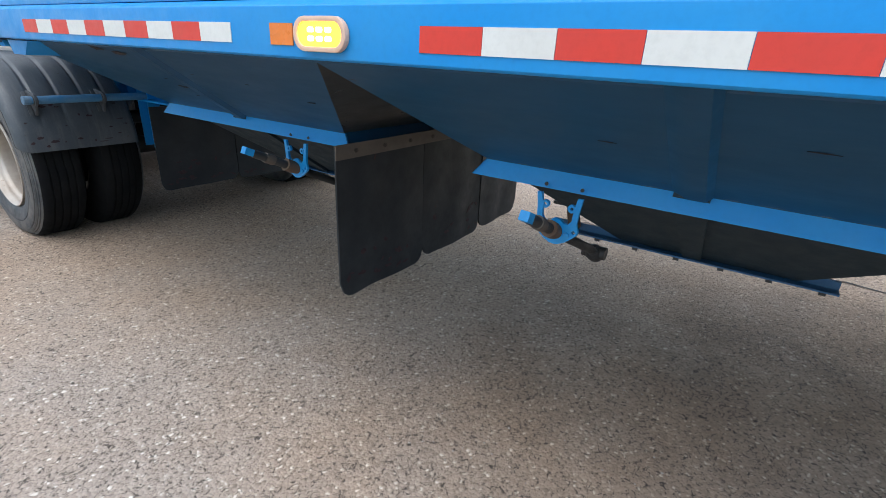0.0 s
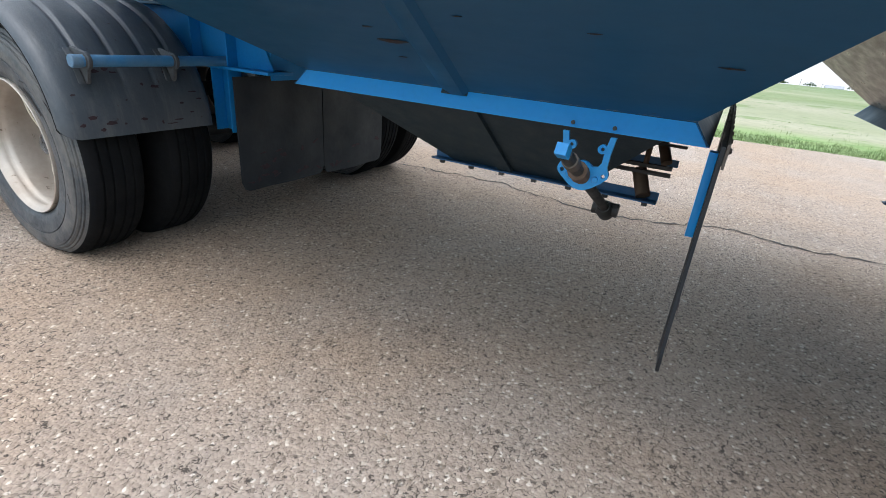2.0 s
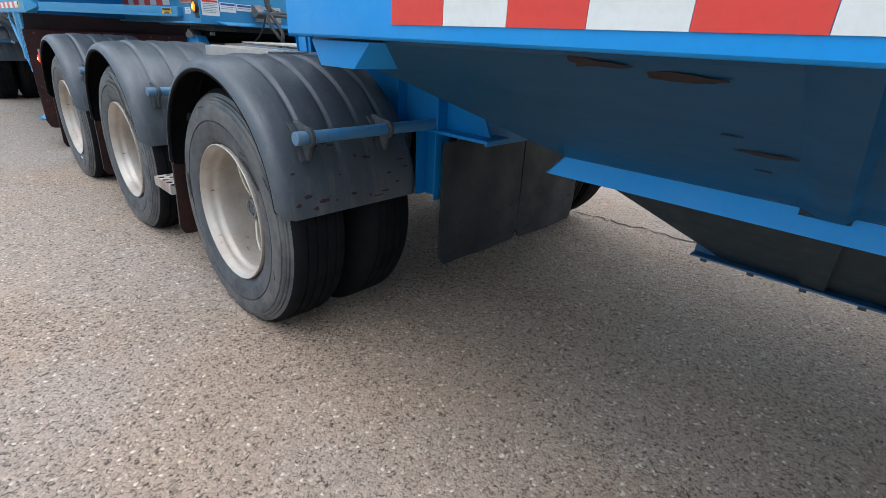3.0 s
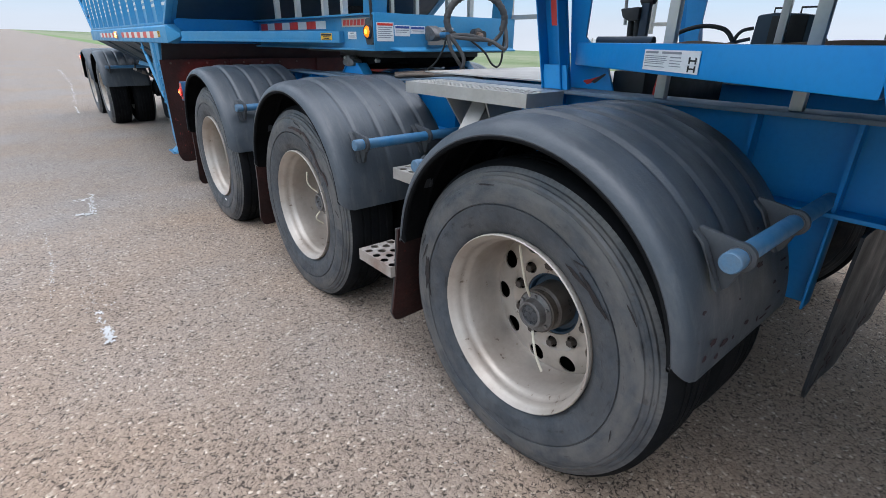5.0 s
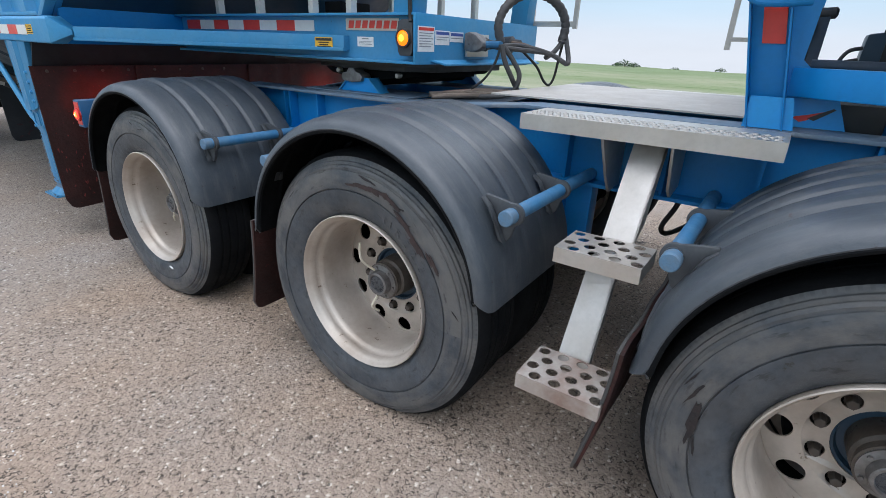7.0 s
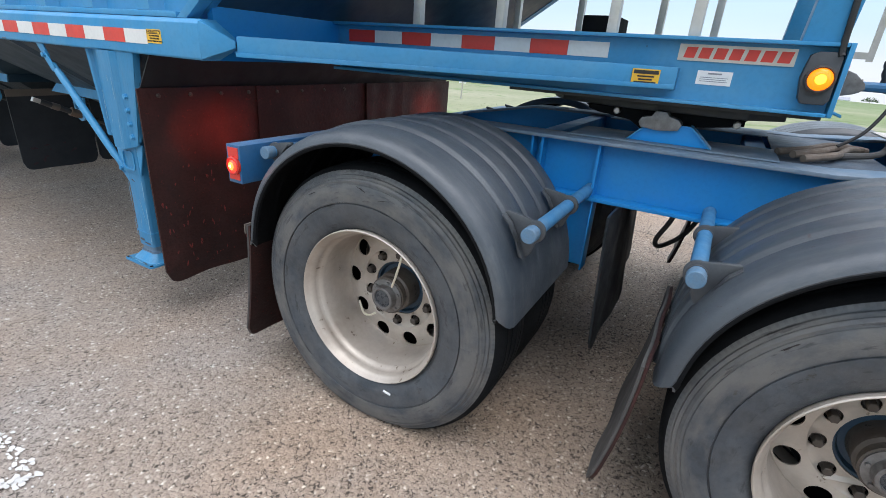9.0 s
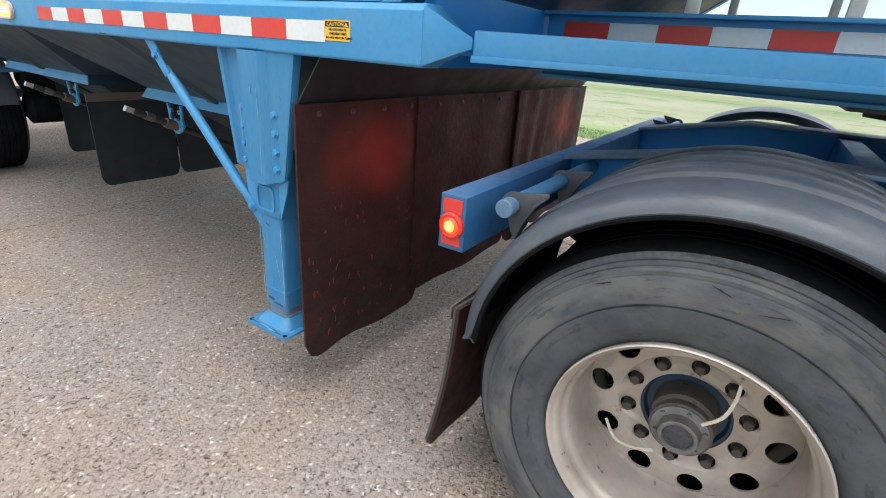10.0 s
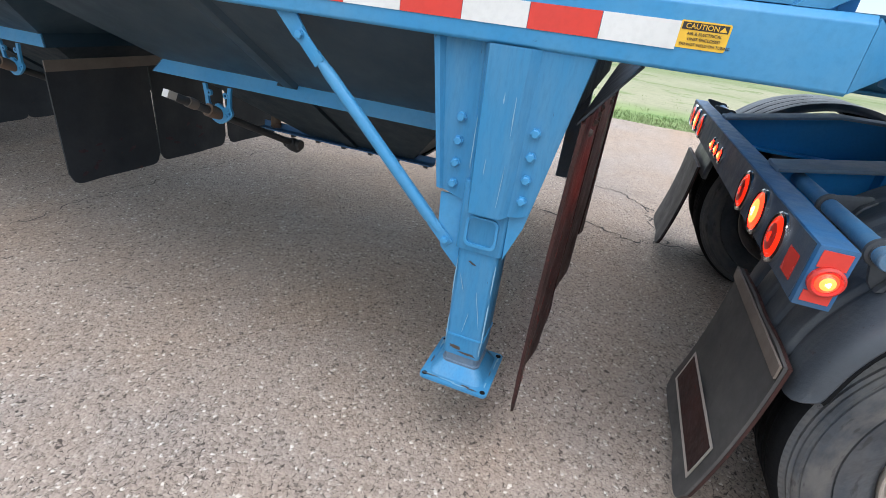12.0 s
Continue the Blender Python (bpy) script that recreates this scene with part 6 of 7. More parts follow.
# control box with cables on the far deck
bm = bmesh.new()
slab(bm, [(1.945, 0.205, 1.235), (1.945, -0.075, 1.235), (1.945, -0.085, 1.435), (1.945, -0.01, 1.447), (1.945, 0.12, 1.455), (1.945, 0.195, 1.445)], (0.16, 0, 0))
cb = part("control_box", bm, NAVY, T, "black control box with cables", bevel=0.012)
bm = bmesh.new()
block(bm, 1.938, 1.944, -0.03, 0.125, 1.310, 1.440)
part("box_cover", bm, BLACK, cb, "matt black cover", bevel=0.002)
for y0 in (-0.015, 0.100):
    bm = bmesh.new()
    tube(bm, [(1.985, y0 + 0.035, 1.440), (1.985, y0 + 0.035, 1.476), (1.985, y0 - 0.035, 1.476), (1.985, y0 - 0.035, 1.440)], 0.005, 8)
    part("box_handle", bm, BLACK, cb, "black carrying handle")
for pts in ([(1.950, 0.20, 1.385), (1.930, 0.245, 1.372), (1.920, 0.270, 1.33), (1.93, 0.285, 1.26)], [(1.950, 0.205, 1.335), (1.930, 0.26, 1.320), (1.910, 0.34, 1.290), (1.890, 0.40, 1.24)], [(1.950, -0.08, 1.34), (1.930, -0.125, 1.33), (1.935, -0.130, 1.28), (1.955, -0.09, 1.24)]):
    bm = bmesh.new()
    tube(bm, curve_pts(pts, 6), 0.009, 8)
    part("cable", bm, HOSE, cb, "black cable")
# pale deck plate over the frame; an added black block makes the shadow under the rail
bm = bmesh.new()
block(bm, 0.82, 1.78, 0.38, 1.49, 1.1435, 1.150)
part("deck_plate", bm, DECK, T, "beige dusty aluminium deck plate")
bm = bmesh.new()
block(bm, 0.86, 1.60, 0.150, 0.290, 1.031, 1.208)
part("valve_box", bm, BLACK, T, "black block filling the shadow under the rail", bevel=0.01)
bm = bmesh.new()
tube(bm, curve_pts([(0.835, 0.080, 1.04), (0.830, 0.084, 1.12), (0.835, 0.080, 1.18), (0.85, 0.070, 1.24)], 6), 0.010, 8)
part("air_line", bm, RED, T, "red air line")
# bed plates between the girders
bm = bmesh.new()
block(bm, 0.82, 1.78, -0.75, 0.30, 1.02, 1.03)
part("bed_plate", bm, DARK, T, "dark plate between the girders")
bm = bmesh.new()
block(bm, 0.82, 1.78, 1.2, 1.9, 0.98, 0.99)
part("bed_plate", bm, DARK, T, "dark plate between the girders")
for y in (1.95, 2.75):
    bm = bmesh.new()
    block(bm, 0.748, 1.852, y - 0.04, y + 0.04, 0.93, 1.07)
    part("cross_member", bm, WEB, T, "blue frame cross member", bevel=0.004)
bm = bmesh.new()
tube(bm, [(1.02, 2.86, 0.60), (1.02, 3.14, 0.60)], [0.085, 0.085], 20)
tube(bm, [(1.02, 3.14, 0.60), (1.02, 3.17, 0.60)], [0.095, 0.06], 20)
part("brake_chamber", bm, DARK, T, "black air brake chamber")
for k, y in enumerate((0.30, 1.82)):
    bm = bmesh.new()
    tube(bm, curve_pts([(0.86, y + 0.34, 0.92), (0.86, y + 0.36, 0.80), (0.87, y + 0.40, 0.70), (0.92, y + 0.38, 0.66), (0.98, y + 0.30, 0.72), (1.0, y + 0.24, 0.86)], 6), 0.010, 10)
    part("air_line", bm, DARK, T, "black looped air line")
for i, y in enumerate(AXLES):
    for x in (0.70, 1.80):
        bm = bmesh.new()
        spin(bm, [(0, 0), (0, 0.10), (0.02, 0.125), (0.05, 0.11), (0.08, 0.125), (0.11, 0.11), (0.14, 0.12), (0.15, 0.0)], 24)
        piece("air_spring", mesh_of("air_spring", bm, TREAD), T, (x + 0.03, y + 0.43, 0.70), (0, radians(-90), 0), "black rubber air spring")
# white bar mark on the rearmost tyre and tail flap bracket strips
bm = bmesh.new()
slab(bm, [(-0.0155, 2.918, 0.172), (-0.0155, 2.950, 0.178), (-0.0155, 2.952, 0.171), (-0.0155, 2.920, 0.165)], (0.004, 0, 0))
part("tyre_mark", bm, PAPER, T, "small white mark on the tyre")
bm = bmesh.new()
block(bm, -0.008, 0.572, 3.654, 3.661, 0.628, 0.668)
part("clamp_strip", bm, STRAP, T, "grey flap clamp strip", bevel=0.002)
def flap_back(v):
    """How far back the last flap's rear face stands at height v."""
    d = 0.665 - v
    return 3.6385 + 0.035 * d + 0.055 * (d / 0.55) ** 2


def band(u0, u1, v0, v1, out, n=8):
    """A strip laid on the curled flap."""
    bm = bmesh.new()
    rows_b = [[bm.verts.new((u, flap_back(v0 + (v1 - v0) * k / n) + out + th, v0 + (v1 - v0) * k / n)) for th in (0.0, 0.0015) for u in ((u0, u1) if th == 0 else (u1, u0))] for k in range(n + 1)]
    for p, q in zip(rows_b, rows_b[1:]):
        for i in range(4):
            bm.faces.new((p[i], p[(i + 1) % 4], q[(i + 1) % 4], q[i]))
    bm.faces.new(rows_b[0])
    bm.faces.new(list(reversed(rows_b[-1])))
    return bm


fd = part("decal_field", band(0.053, 0.507, 0.198, 0.312, 0.0125), REDFLAP, T, "dark red reflective panel on the mudflap")
for u0, u1, v0, v1 in ((0.040, 0.520, 0.185, 0.1965), (0.040, 0.520, 0.3135, 0.325), (0.040, 0.0515, 0.1967, 0.3133), (0.5085, 0.520, 0.1967, 0.3133)):
    part("panel_edge", band(u0, u1, v0, v1, 0.0120), ALU, fd, "pale edge of the panel")
# fifth wheel coupling
bm = bmesh.new()
out = [(0.98, 1.90), (1.62, 1.90), (1.74, 2.02), (1.76, 2.42), (1.66, 2.70), (1.46, 2.82), (1.40, 2.50), (1.30, 2.40), (1.20, 2.50), (1.14, 2.82), (0.94, 2.72), (0.84, 2.42), (0.86, 2.02)]
slab(bm, [(x, y, 1.205) for x, y in out], (0, 0, 0.030))
fw = part("coupler_plate", bm, DARK, T, "greasy black fifth wheel plate", bevel=0.006)
bm = bmesh.new()  # cast skirt and belly under the plate
slab(bm, [(0.3 * 1.3 + 0.7 * x, 0.3 * 2.30 + 0.7 * y, 1.165) for x, y in out[:6] + out[8:]], (0, 0, 0.04))
across(bm, [(2.02, 1.204), (2.06, 1.175), (2.18, 1.160), (2.23, 1.128), (2.30, 1.118), (2.37, 1.128), (2.42, 1.160), (2.55, 1.178), (2.60, 1.204)], 0.875, 1.725)
part("plate_belly", bm, TREAD, fw, "black cast belly of the coupling")
for y, z in ((2.47, 1.192), (2.05, 1.186)):
    bm = bmesh.new()
    tube(bm, [(0.868, y, z), (0.84, y, z), (0.836, y, z)], [0.013, 0.013, 0.009], 10)
    part("pin_head", bm, ALU, fw, "worn bright pin head")
for x in (0.79, 1.79):
    d = 1 if x < 1 else -1
    bm = bmesh.new()
    slab(bm, [(x, 2.118, 1.098), (x, 2.400, 1.098), (x, 2.330, 1.165), (x, 2.195, 1.168)], (0.012 * d, 0, 0))
    pd = part("pedestal", bm, BLUE, fw, "blue triangular fifth wheel pedestal", bevel=0.002)
    for ya, za, yb, zb in ((2.118, 1.098, 2.195, 1.168), (2.400, 1.098, 2.330, 1.165)):
        bm = bmesh.new()
        o = 0.008 if ya > 2.3 else -0.008
        slab(bm, [(x - 0.012 * d, ya, za), (x - 0.012 * d, ya + o, za), (x - 0.012 * d, yb + o, zb), (x - 0.012 * d, yb, zb)], (0.075 * d, 0, 0))
        part("pedestal_flange", bm, LIGHT, pd, "welded edge flange", bevel=0.001)
    bm = bmesh.new()
    slab(bm, [(x - 0.022 * d, y, z) for y, z in ((2.232, 1.150), (2.222, 1.172), (2.236, 1.188), (2.268, 1.196), (2.280, 1.212), (2.318, 1.212), (2.330, 1.192), (2.362, 1.186), (2.372, 1.168), (2.362, 1.150), (2.30, 1.143))], (0.07 * d, 0, 0))
    part("pivot_pin", bm, CAPGREY, pd, "worn grey cast pivot bracket", bevel=0.004)
    bm = bmesh.new()
    block(bm, min(x - 0.05 * d, x + 0.26 * d), max(x - 0.05 * d, x + 0.26 * d), 1.90, 2.62, 1.0915, 1.0975)
    part("base_plate", bm, DUSTED, pd, "dusty bolted base plate", bevel=0.002)

T = rear_trailer
caution(T, -0.0215, 4.062, 1.342)
# sticker on the slanting rail
pc, pd_ = Vector((0.066, 3.702, 0)), Vector((0.70, 2.27, 0))
al2 = (pd_ - pc).normalized()
f2 = Vector((al2.y, -al2.x, 0))
if f2.x > 0:
    f2 = -f2
base = pc + al2 * ((pd_ - pc).length - 0.15)
yl = plate_label(T, Vector((base.x, base.y, 1.302)) + f2 * 0.003, al2, (0, 0, 1), 0.092, 0.050, YELLOW, "yellow caution sticker on the rail")
bars(yl, Vector((base.x, base.y, 1.302)) + f2 * 0.0046, al2, (0, 0, 1), 0.092, [(0.034, 0.012, 0.05, 0.95), (0.024, 0.005, 0.2, 0.8), (0.014, 0.005, 0.25, 0.75), (0.005, 0.005, 0.1, 0.9)], BLACK)
# white painted graphic on the ribbed wall, as plain bars
wall2 = next(o for o in rear_trailer.children if o.name.startswith("side_wall"))
for k in range(12):
    y = 3.87 - 1.46 * 1.25 + 0.10 + 0.40 * (k + 5)
    for j in range(4):
        bm = bmesh.new()
        block(bm, 0.0425, 0.0445, y - 0.31, y - 0.09, 1.560 + 0.044 * j, 1.582 + 0.044 * j)
        part("graphic_bar", bm, WHITE, wall2)
        bm = bmesh.new()
        block(bm, -0.0020, -0.0004, y - 0.043, y + 0.043, 1.552 + 0.044 * j, 1.574 + 0.044 * j)
        part("graphic_bar", bm, WHITE, wall2)
    if k > 1:
        bm = bmesh.new()
        block(bm, 0.0425, 0.0445, y - 0.325, y - 0.075, 1.745, 2.25)
        part("graphic_panel", bm, WHITE, wall2)
        bm = bmesh.new()
        block(bm, -0.0020, -0.0004, y - 0.043, y + 0.043, 1.735, 2.25)
        part("graphic_panel", bm, WHITE, wall2)
# maker's plate as plain shapes
mp_ = plate_label(T, (0.7365, 2.285, 1.388), (0, -1, 0), (0, 0, 1), 0.338, 0.052, ALU, "grey maker's plate with red shapes", 0.003)
for k in range(7):
    bm = bmesh.new()
    y = 2.268 - k * 0.0455
    slab(bm, [(0.7325, y, 1.397), (0.7325, y - 0.034, 1.397), (0.7325, y - 0.041, 1.431), (0.7325, y - 0.007, 1.431)], (0.001, 0, 0))
    part("red_shape", bm, RED, mp_)
wl_ = plate_label(T, (0.7365, 2.212, 1.316), (0, -1, 0), (0, 0, 1), 0.106, 0.044, PAPER, "white printed sticker")
bars(wl_, (0.7350, 2.212, 1.316), (0, -1, 0), (0, 0, 1), 0.106, [(0.033, 0.005, 0.3, 0.7), (0.022, 0.002, 0.1, 0.9), (0.016, 0.002, 0.1, 0.85), (0.010, 0.002, 0.1, 0.9)], INK)
# round amber lamp at the nose corner, in a grey bracket
bm = bmesh.new()
slab(bm, [(0.690, y, z) for y, z in ((1.915, 1.30), (1.925, 1.36), (1.915, 1.425), (1.895, 1.435), (1.845, 1.435), (1.835, 1.42), (1.835, 1.30), (1.845, 1.285), (1.905, 1.285))], (0.046, 0, 0))
lb5 = part("lamp_bracket", bm, CLAMP, T, "grey lamp bracket", bevel=0.003)
bm = bmesh.new()
spin(bm, [(0.0, 0.040), (-0.016, 0.040), (-0.018, 0.035), (-0.014, 0.032)], 28)
lp5 = piece("side_lamp", mesh_of("side_lamp", bm, DARK), lb5, (0.689, 1.876, 1.358), None, "lit round amber side lamp")
for nm, prof5, m5 in (("lens", [(-0.012, 0.033), (-0.020, 0.026), (-0.023, 0.015), (-0.0232, 0.012)], ORANGE), ("lamp_core", [(-0.0233, 0.014), (-0.0245, 0.006), (-0.0246, 0)], ORANGEC)):
    bm = bmesh.new()
    spin(bm, prof5, 28)
    o5 = new(nm, mesh_of(nm, bm, m5))
    o5.parent = lp5
    PLACE[o5] = PLACE[lp5]
# labels on the nose plate (it faces -y)
for x0, w0, z0, h0, heads, lab in ((0.705, 0.122, 1.305, 0.105, RED, "white sticker with a red heading"), (0.835, 0.115, 1.335, 0.062, BLUEINK, "white sticker with a blue heading"), (0.955, 0.115, 1.350, 0.045, BLUEINK, "white sticker with a blue heading")):
    sk = plate_label(T, (x0, 1.8145, z0), (1, 0, 0), (0, 0, 1), w0, h0, PAPER, lab, 0.0015)
    bars(sk, (x0, 1.8128, z0), (1, 0, 0), (0, 0, 1), w0, [(h0 - 0.018, 0.013, 0.05, 0.95)], heads)
    rows_ = [(h0 - 0.030 - 0.011 * k, 0.0035, 0.08, 0.92 - 0.12 * (k % 2)) for k in range(int((h0 - 0.03) / 0.011))]
    bars(sk, (x0, 1.8128, z0), (1, 0, 0), (0, 0, 1), w0, rows_, INK)
bm = bmesh.new()
slab(bm, [(0.80, 1.813, 1.262), (1.88, 1.813, 1.262), (1.88, 1.765, 1.244), (0.86, 1.765, 1.244)], (0, 0, 0.010))
part("nose_lip", bm, LIGHT, T, "blue lip under the nose plate", bevel=0.003)


def loop_pts(a0, a1, n=9):
    """Points on the hose loop, which stands slantwise ahead of the nose."""
    out = []
    for k in range(n):
        a = radians(a0 + (a1 - a0) * k / (n - 1))
        u = 0.178 * math.cos(a)
        out.append((1.245 + 0.77 * u, 1.527 - 0.64 * u, 1.425 + 0.150 * math.sin(a)))
    return out


for z_ in (0.56, 0.83):
    bm = bmesh.new()
    tube(bm, [(0.64, 8.62, z_), (0.67, 8.62, z_), (1.93, 8.62, z_), (1.96, 8.62, z_)], [0.08, 0.135, 0.135, 0.08], 20)
    part("air_tank", bm, TREAD, T, "black air tank across the frame")
bm = bmesh.new()
block(bm, 1.09, 1.30, 1.800, 1.814, 1.285, 1.392)
cp = part("coupling_plate", bm, ALU, T, "grey hose coupling plate", bevel=0.003)
for x in (1.13, 1.22):
    bm = bmesh.new()
    spin(bm, [(0, 0.0), (0, 0.030), (-0.03, 0.034), (-0.045, 0.024), (-0.08, 0.020), (-0.10, 0.024), (-0.102, 0.0)], 18)
    piece("air_coupling", mesh_of("air_coupling", bm, NUT), cp, (x, 1.80, 1.345), (0, 0, radians(90)), "grey metal air coupling")
for pts, r, m, lab in (
        (loop_pts(208, -22), 0.022, HOSE, "black corrugated hose sleeve in a loop"),
        (loop_pts(-22, -60) + [(1.30, 1.46, 1.315), (1.20, 1.54, 1.325), (1.08, 1.61, 1.335)], 0.012, HOSE, "grey air hose"),
        ([(1.08, 1.62, 1.335), (1.20, 1.56, 1.345), (1.30, 1.44, 1.31), (1.34, 1.37, 1.27), (1.37, 1.375, 1.30), (1.385, 1.41, 1.40)], 0.012, HOSE, "grey air hose"),
        ([(1.08, 1.60, 1.345), (1.09, 1.58, 1.27), (1.12, 1.56, 1.21), (1.16, 1.55, 1.16), (1.20, 1.53, 1.12), (1.26, 1.46, 1.10)], 0.012, HOSE, "grey air hose"),
        ([(1.09, 1.60, 1.345), (1.13, 1.56, 1.28), (1.155, 1.53, 1.21), (1.15, 1.55, 1.14), (1.12, 1.60, 1.11), (0.98, 1.80, 1.10)], 0.012, HOSE, "grey air hose"),
        ([(1.07, 1.60, 1.33), (1.06, 1.62, 1.26), (1.04, 1.66, 1.19), (1.02, 1.72, 1.14)], 0.006, BLACK, "thin black electric cord"),
        ([(1.24, 1.56, 1.315), (1.32, 1.52, 1.25), (1.36, 1.49, 1.18), (1.40, 1.475, 1.16), (1.42, 1.46, 1.20), (1.41, 1.44, 1.30), (1.39, 1.41, 1.42)], 0.0065, BLACK, "thin black electric cord"),
        ([(1.275, 1.50, 1.59), (1.278, 1.50, 1.70), (1.28, 1.50, 2.2)], 0.003, BLACK, "thin hanging cord"),
        ([(1.12, 1.76, 1.345), (1.11, 1.68, 1.345), (1.09, 1.61, 1.345)], 0.017, BAR, "blue coiled hose sleeve"),
        ([(1.30, 1.58, 1.335), (1.36, 1.60, 1.34), (1.44, 1.68, 1.35), (1.50, 1.79, 1.36)], 0.014, RUST, "rusty red air hose")):
    bm = bmesh.new()
    line = curve_pts(pts, 8)
    if r > 0.02:
        rr = [r * (1.0 if k % 3 else 0.86) for k in range(len(line))]
        tube(bm, line, rr, 12)
    else:
        tube(bm, line, r, 10)
    part("hose", bm, m, T, lab)
bm = bmesh.new()
spin(bm, [(0, 0.0), (0, 0.040), (-0.05, 0.044), (-0.06, 0.030), (-0.10, 0.026), (-0.10, 0)], 18)
bm2 = bmesh.new()
slab(bm2, [(1.06, y, z) for y, z in ((1.800, 1.315), (1.800, 1.392), (1.775, 1.400), (1.735, 1.385), (1.700, 1.355), (1.695, 1.335), (1.720, 1.318), (1.760, 1.308))], (0.075, 0, 0))
part("hose_coupling", bm2, CAPGREY, cp, "worn grey hose coupling head", bevel=0.006)
piece("electric_socket", mesh_of("electric_socket", bm, DARK), T, (1.50, 1.815, 1.35), (0, 0, radians(90)), "dark electric socket")
bm = bmesh.new()
block(bm, 1.90, 1.92, 1.56, 1.585, 1.45, 2.3)
block(bm, 1.90, 1.92, 1.84, 1.865, 1.45, 2.3)
for k in range(3):
    block(bm, 1.903, 1.917, 1.585, 1.84, 1.46 + 0.3 * k, 1.49 + 0.3 * k)
part("ladder", bm, ALU, T, "grey aluminium nose ladder")
for x in (0.06, 0.21, 0.37, 0.53, 0.70, 0.88, 1.06, 1.24):
    piece("rivet", DARKBOLT, T, (x, 4.228 if x < 0.6 else 4.211, 1.105), (0, 0, radians(90)))


bm = bmesh.new()
block(bm, 0.98, 1.20, 2.56, 2.700, 1.4625, 1.540)
part("tool_box", bm, TREAD, T, "small black box on the nose deck", bevel=0.004)
bm = bmesh.new()
tube(bm, curve_pts([(0.690, 1.862, 2.0), (0.688, 1.858, 1.75), (0.690, 1.850, 1.55), (0.692, 1.846, 1.45), (0.688, 1.842, 1.425)], 6), 0.009, 8)
part("cord", bm, BLACK, T, "black electric cord down the upright")


for pts in ([(0.84, 1.83, 1.104), (0.92, 1.75, 1.112), (1.05, 1.70, 1.108), (1.18, 1.655, 1.114), (1.30, 1.58, 1.106)], [(0.86, 1.86, 1.112), (0.98, 1.76, 1.120), (1.10, 1.735, 1.112), (1.24, 1.66, 1.118), (1.36, 1.64, 1.104)], [(0.95, 1.90, 1.104), (1.02, 1.80, 1.118), (1.16, 1.72, 1.124), (1.26, 1.60, 1.112)]):
    bm = bmesh.new()
    tube(bm, curve_pts(pts, 6), 0.013, 10)
    part("hose", bm, BROWNHOSE, lead_trailer, "mud-browned air hose lying on the frame")
bm = bmesh.new()
block(bm, 0.83, 1.77, 1.56, 1.90, 1.082, 1.088)
part("hose_tray", bm, GRIME, lead_trailer, "grimy plate under the hoses", bevel=0.002)
# weld seams along the foot of the lead hoppers
for ya, yb in ((-2.628, -1.344), (-4.560, -3.272), (-6.498, -5.204)):
    bm = bmesh.new()
    tube(bm, [(0.423 + 0.0006 * (k % 2), ya + (yb - ya) * k / 40, ZT - 0.2655 + 0.0005 * (k % 3)) for k in range(41)], 0.0034, 6)
    part("weld_seam", bm, SEAM, lead_trailer, "pale weld seam above the skirt")
for ya, yb in ((4.692, 5.986), (6.704, 7.998)):
    bm = bmesh.new()
    tube(bm, [(0.423 + 0.0006 * (k % 2), ya + (yb - ya) * k / 40, ZR - 0.2655 + 0.0005 * (k % 3)) for k in range(41)], 0.0034, 6)
    part("weld_seam", bm, SEAM, rear_trailer, "pale weld seam above the skirt")


# ---- wear on the lead trailer ----
def smear(parent, centre, along, over, length, width, out, seed, mat, label):
    """A thin ragged scrape or splash lying on a surface."""
    rnd = random.Random(seed)
    n = 14
    o = Vector(out).normalized() * 0.0016
    pts = []
    for k in range(n):
        a = 6.2832 * k / n
        r = rnd.uniform(0.55, 1.0)
        pts.append(Vector(centre) + o + Vector(along).normalized() * (length / 2 * r * math.cos(a)) + Vector(over).normalized() * (width / 2 * r * math.sin(a) * rnd.uniform(0.5, 1.0)))
    bm = bmesh.new()
    slab(bm, pts, o * 0.5)
    return part("scrape", bm, mat, parent, label)


SCRAPE = material("dark_rusty_scrape", (0.016, 0.010, 0.010), 0.7, spots=(0.036, 0.014, 0.013), spot_amount=0.7, spot_scale=30, bump=0.1)
SPLASH = material("maroon_mud_splash", (0.024, 0.010, 0.014), 0.7, spots=(0.046, 0.014, 0.020), spot_amount=0.7, spot_scale=25, bump=0.1)
down = Vector((0.405, 0, -0.27)).normalized()
face_out = Vector((-0.27, 0, -0.405)).normalized()
for k, (y, s_, ln, wd) in enumerate(((-1.74, 0.075, 0.22, 0.042), (-1.60, 0.030, 0.16, 0.045), (-1.85, 0.54, 0.13, 0.026), (-1.80, 0.43, 0.05, 0.008), (-1.85, 0.69, 0.04, 0.007), (-2.41, 0.36, 0.04, 0.006), (-2.67, 0.52, 0.06, 0.010), (-2.10, 0.30, 0.04, 0.006), (-3.70, 0.50, 0.05, 0.008), (-4.10, 0.35, 0.07, 0.008))):
    smear(lead_trailer, Vector((0.02, y, 1.205)) + Vector((0.405, 0, -0.27)) * s_, (0.05, 1, 0.02), down, ln, wd, face_out, 70 + k, SCRAPE, "dark rusty scrape in the paint")
rnd_s = random.Random(5)
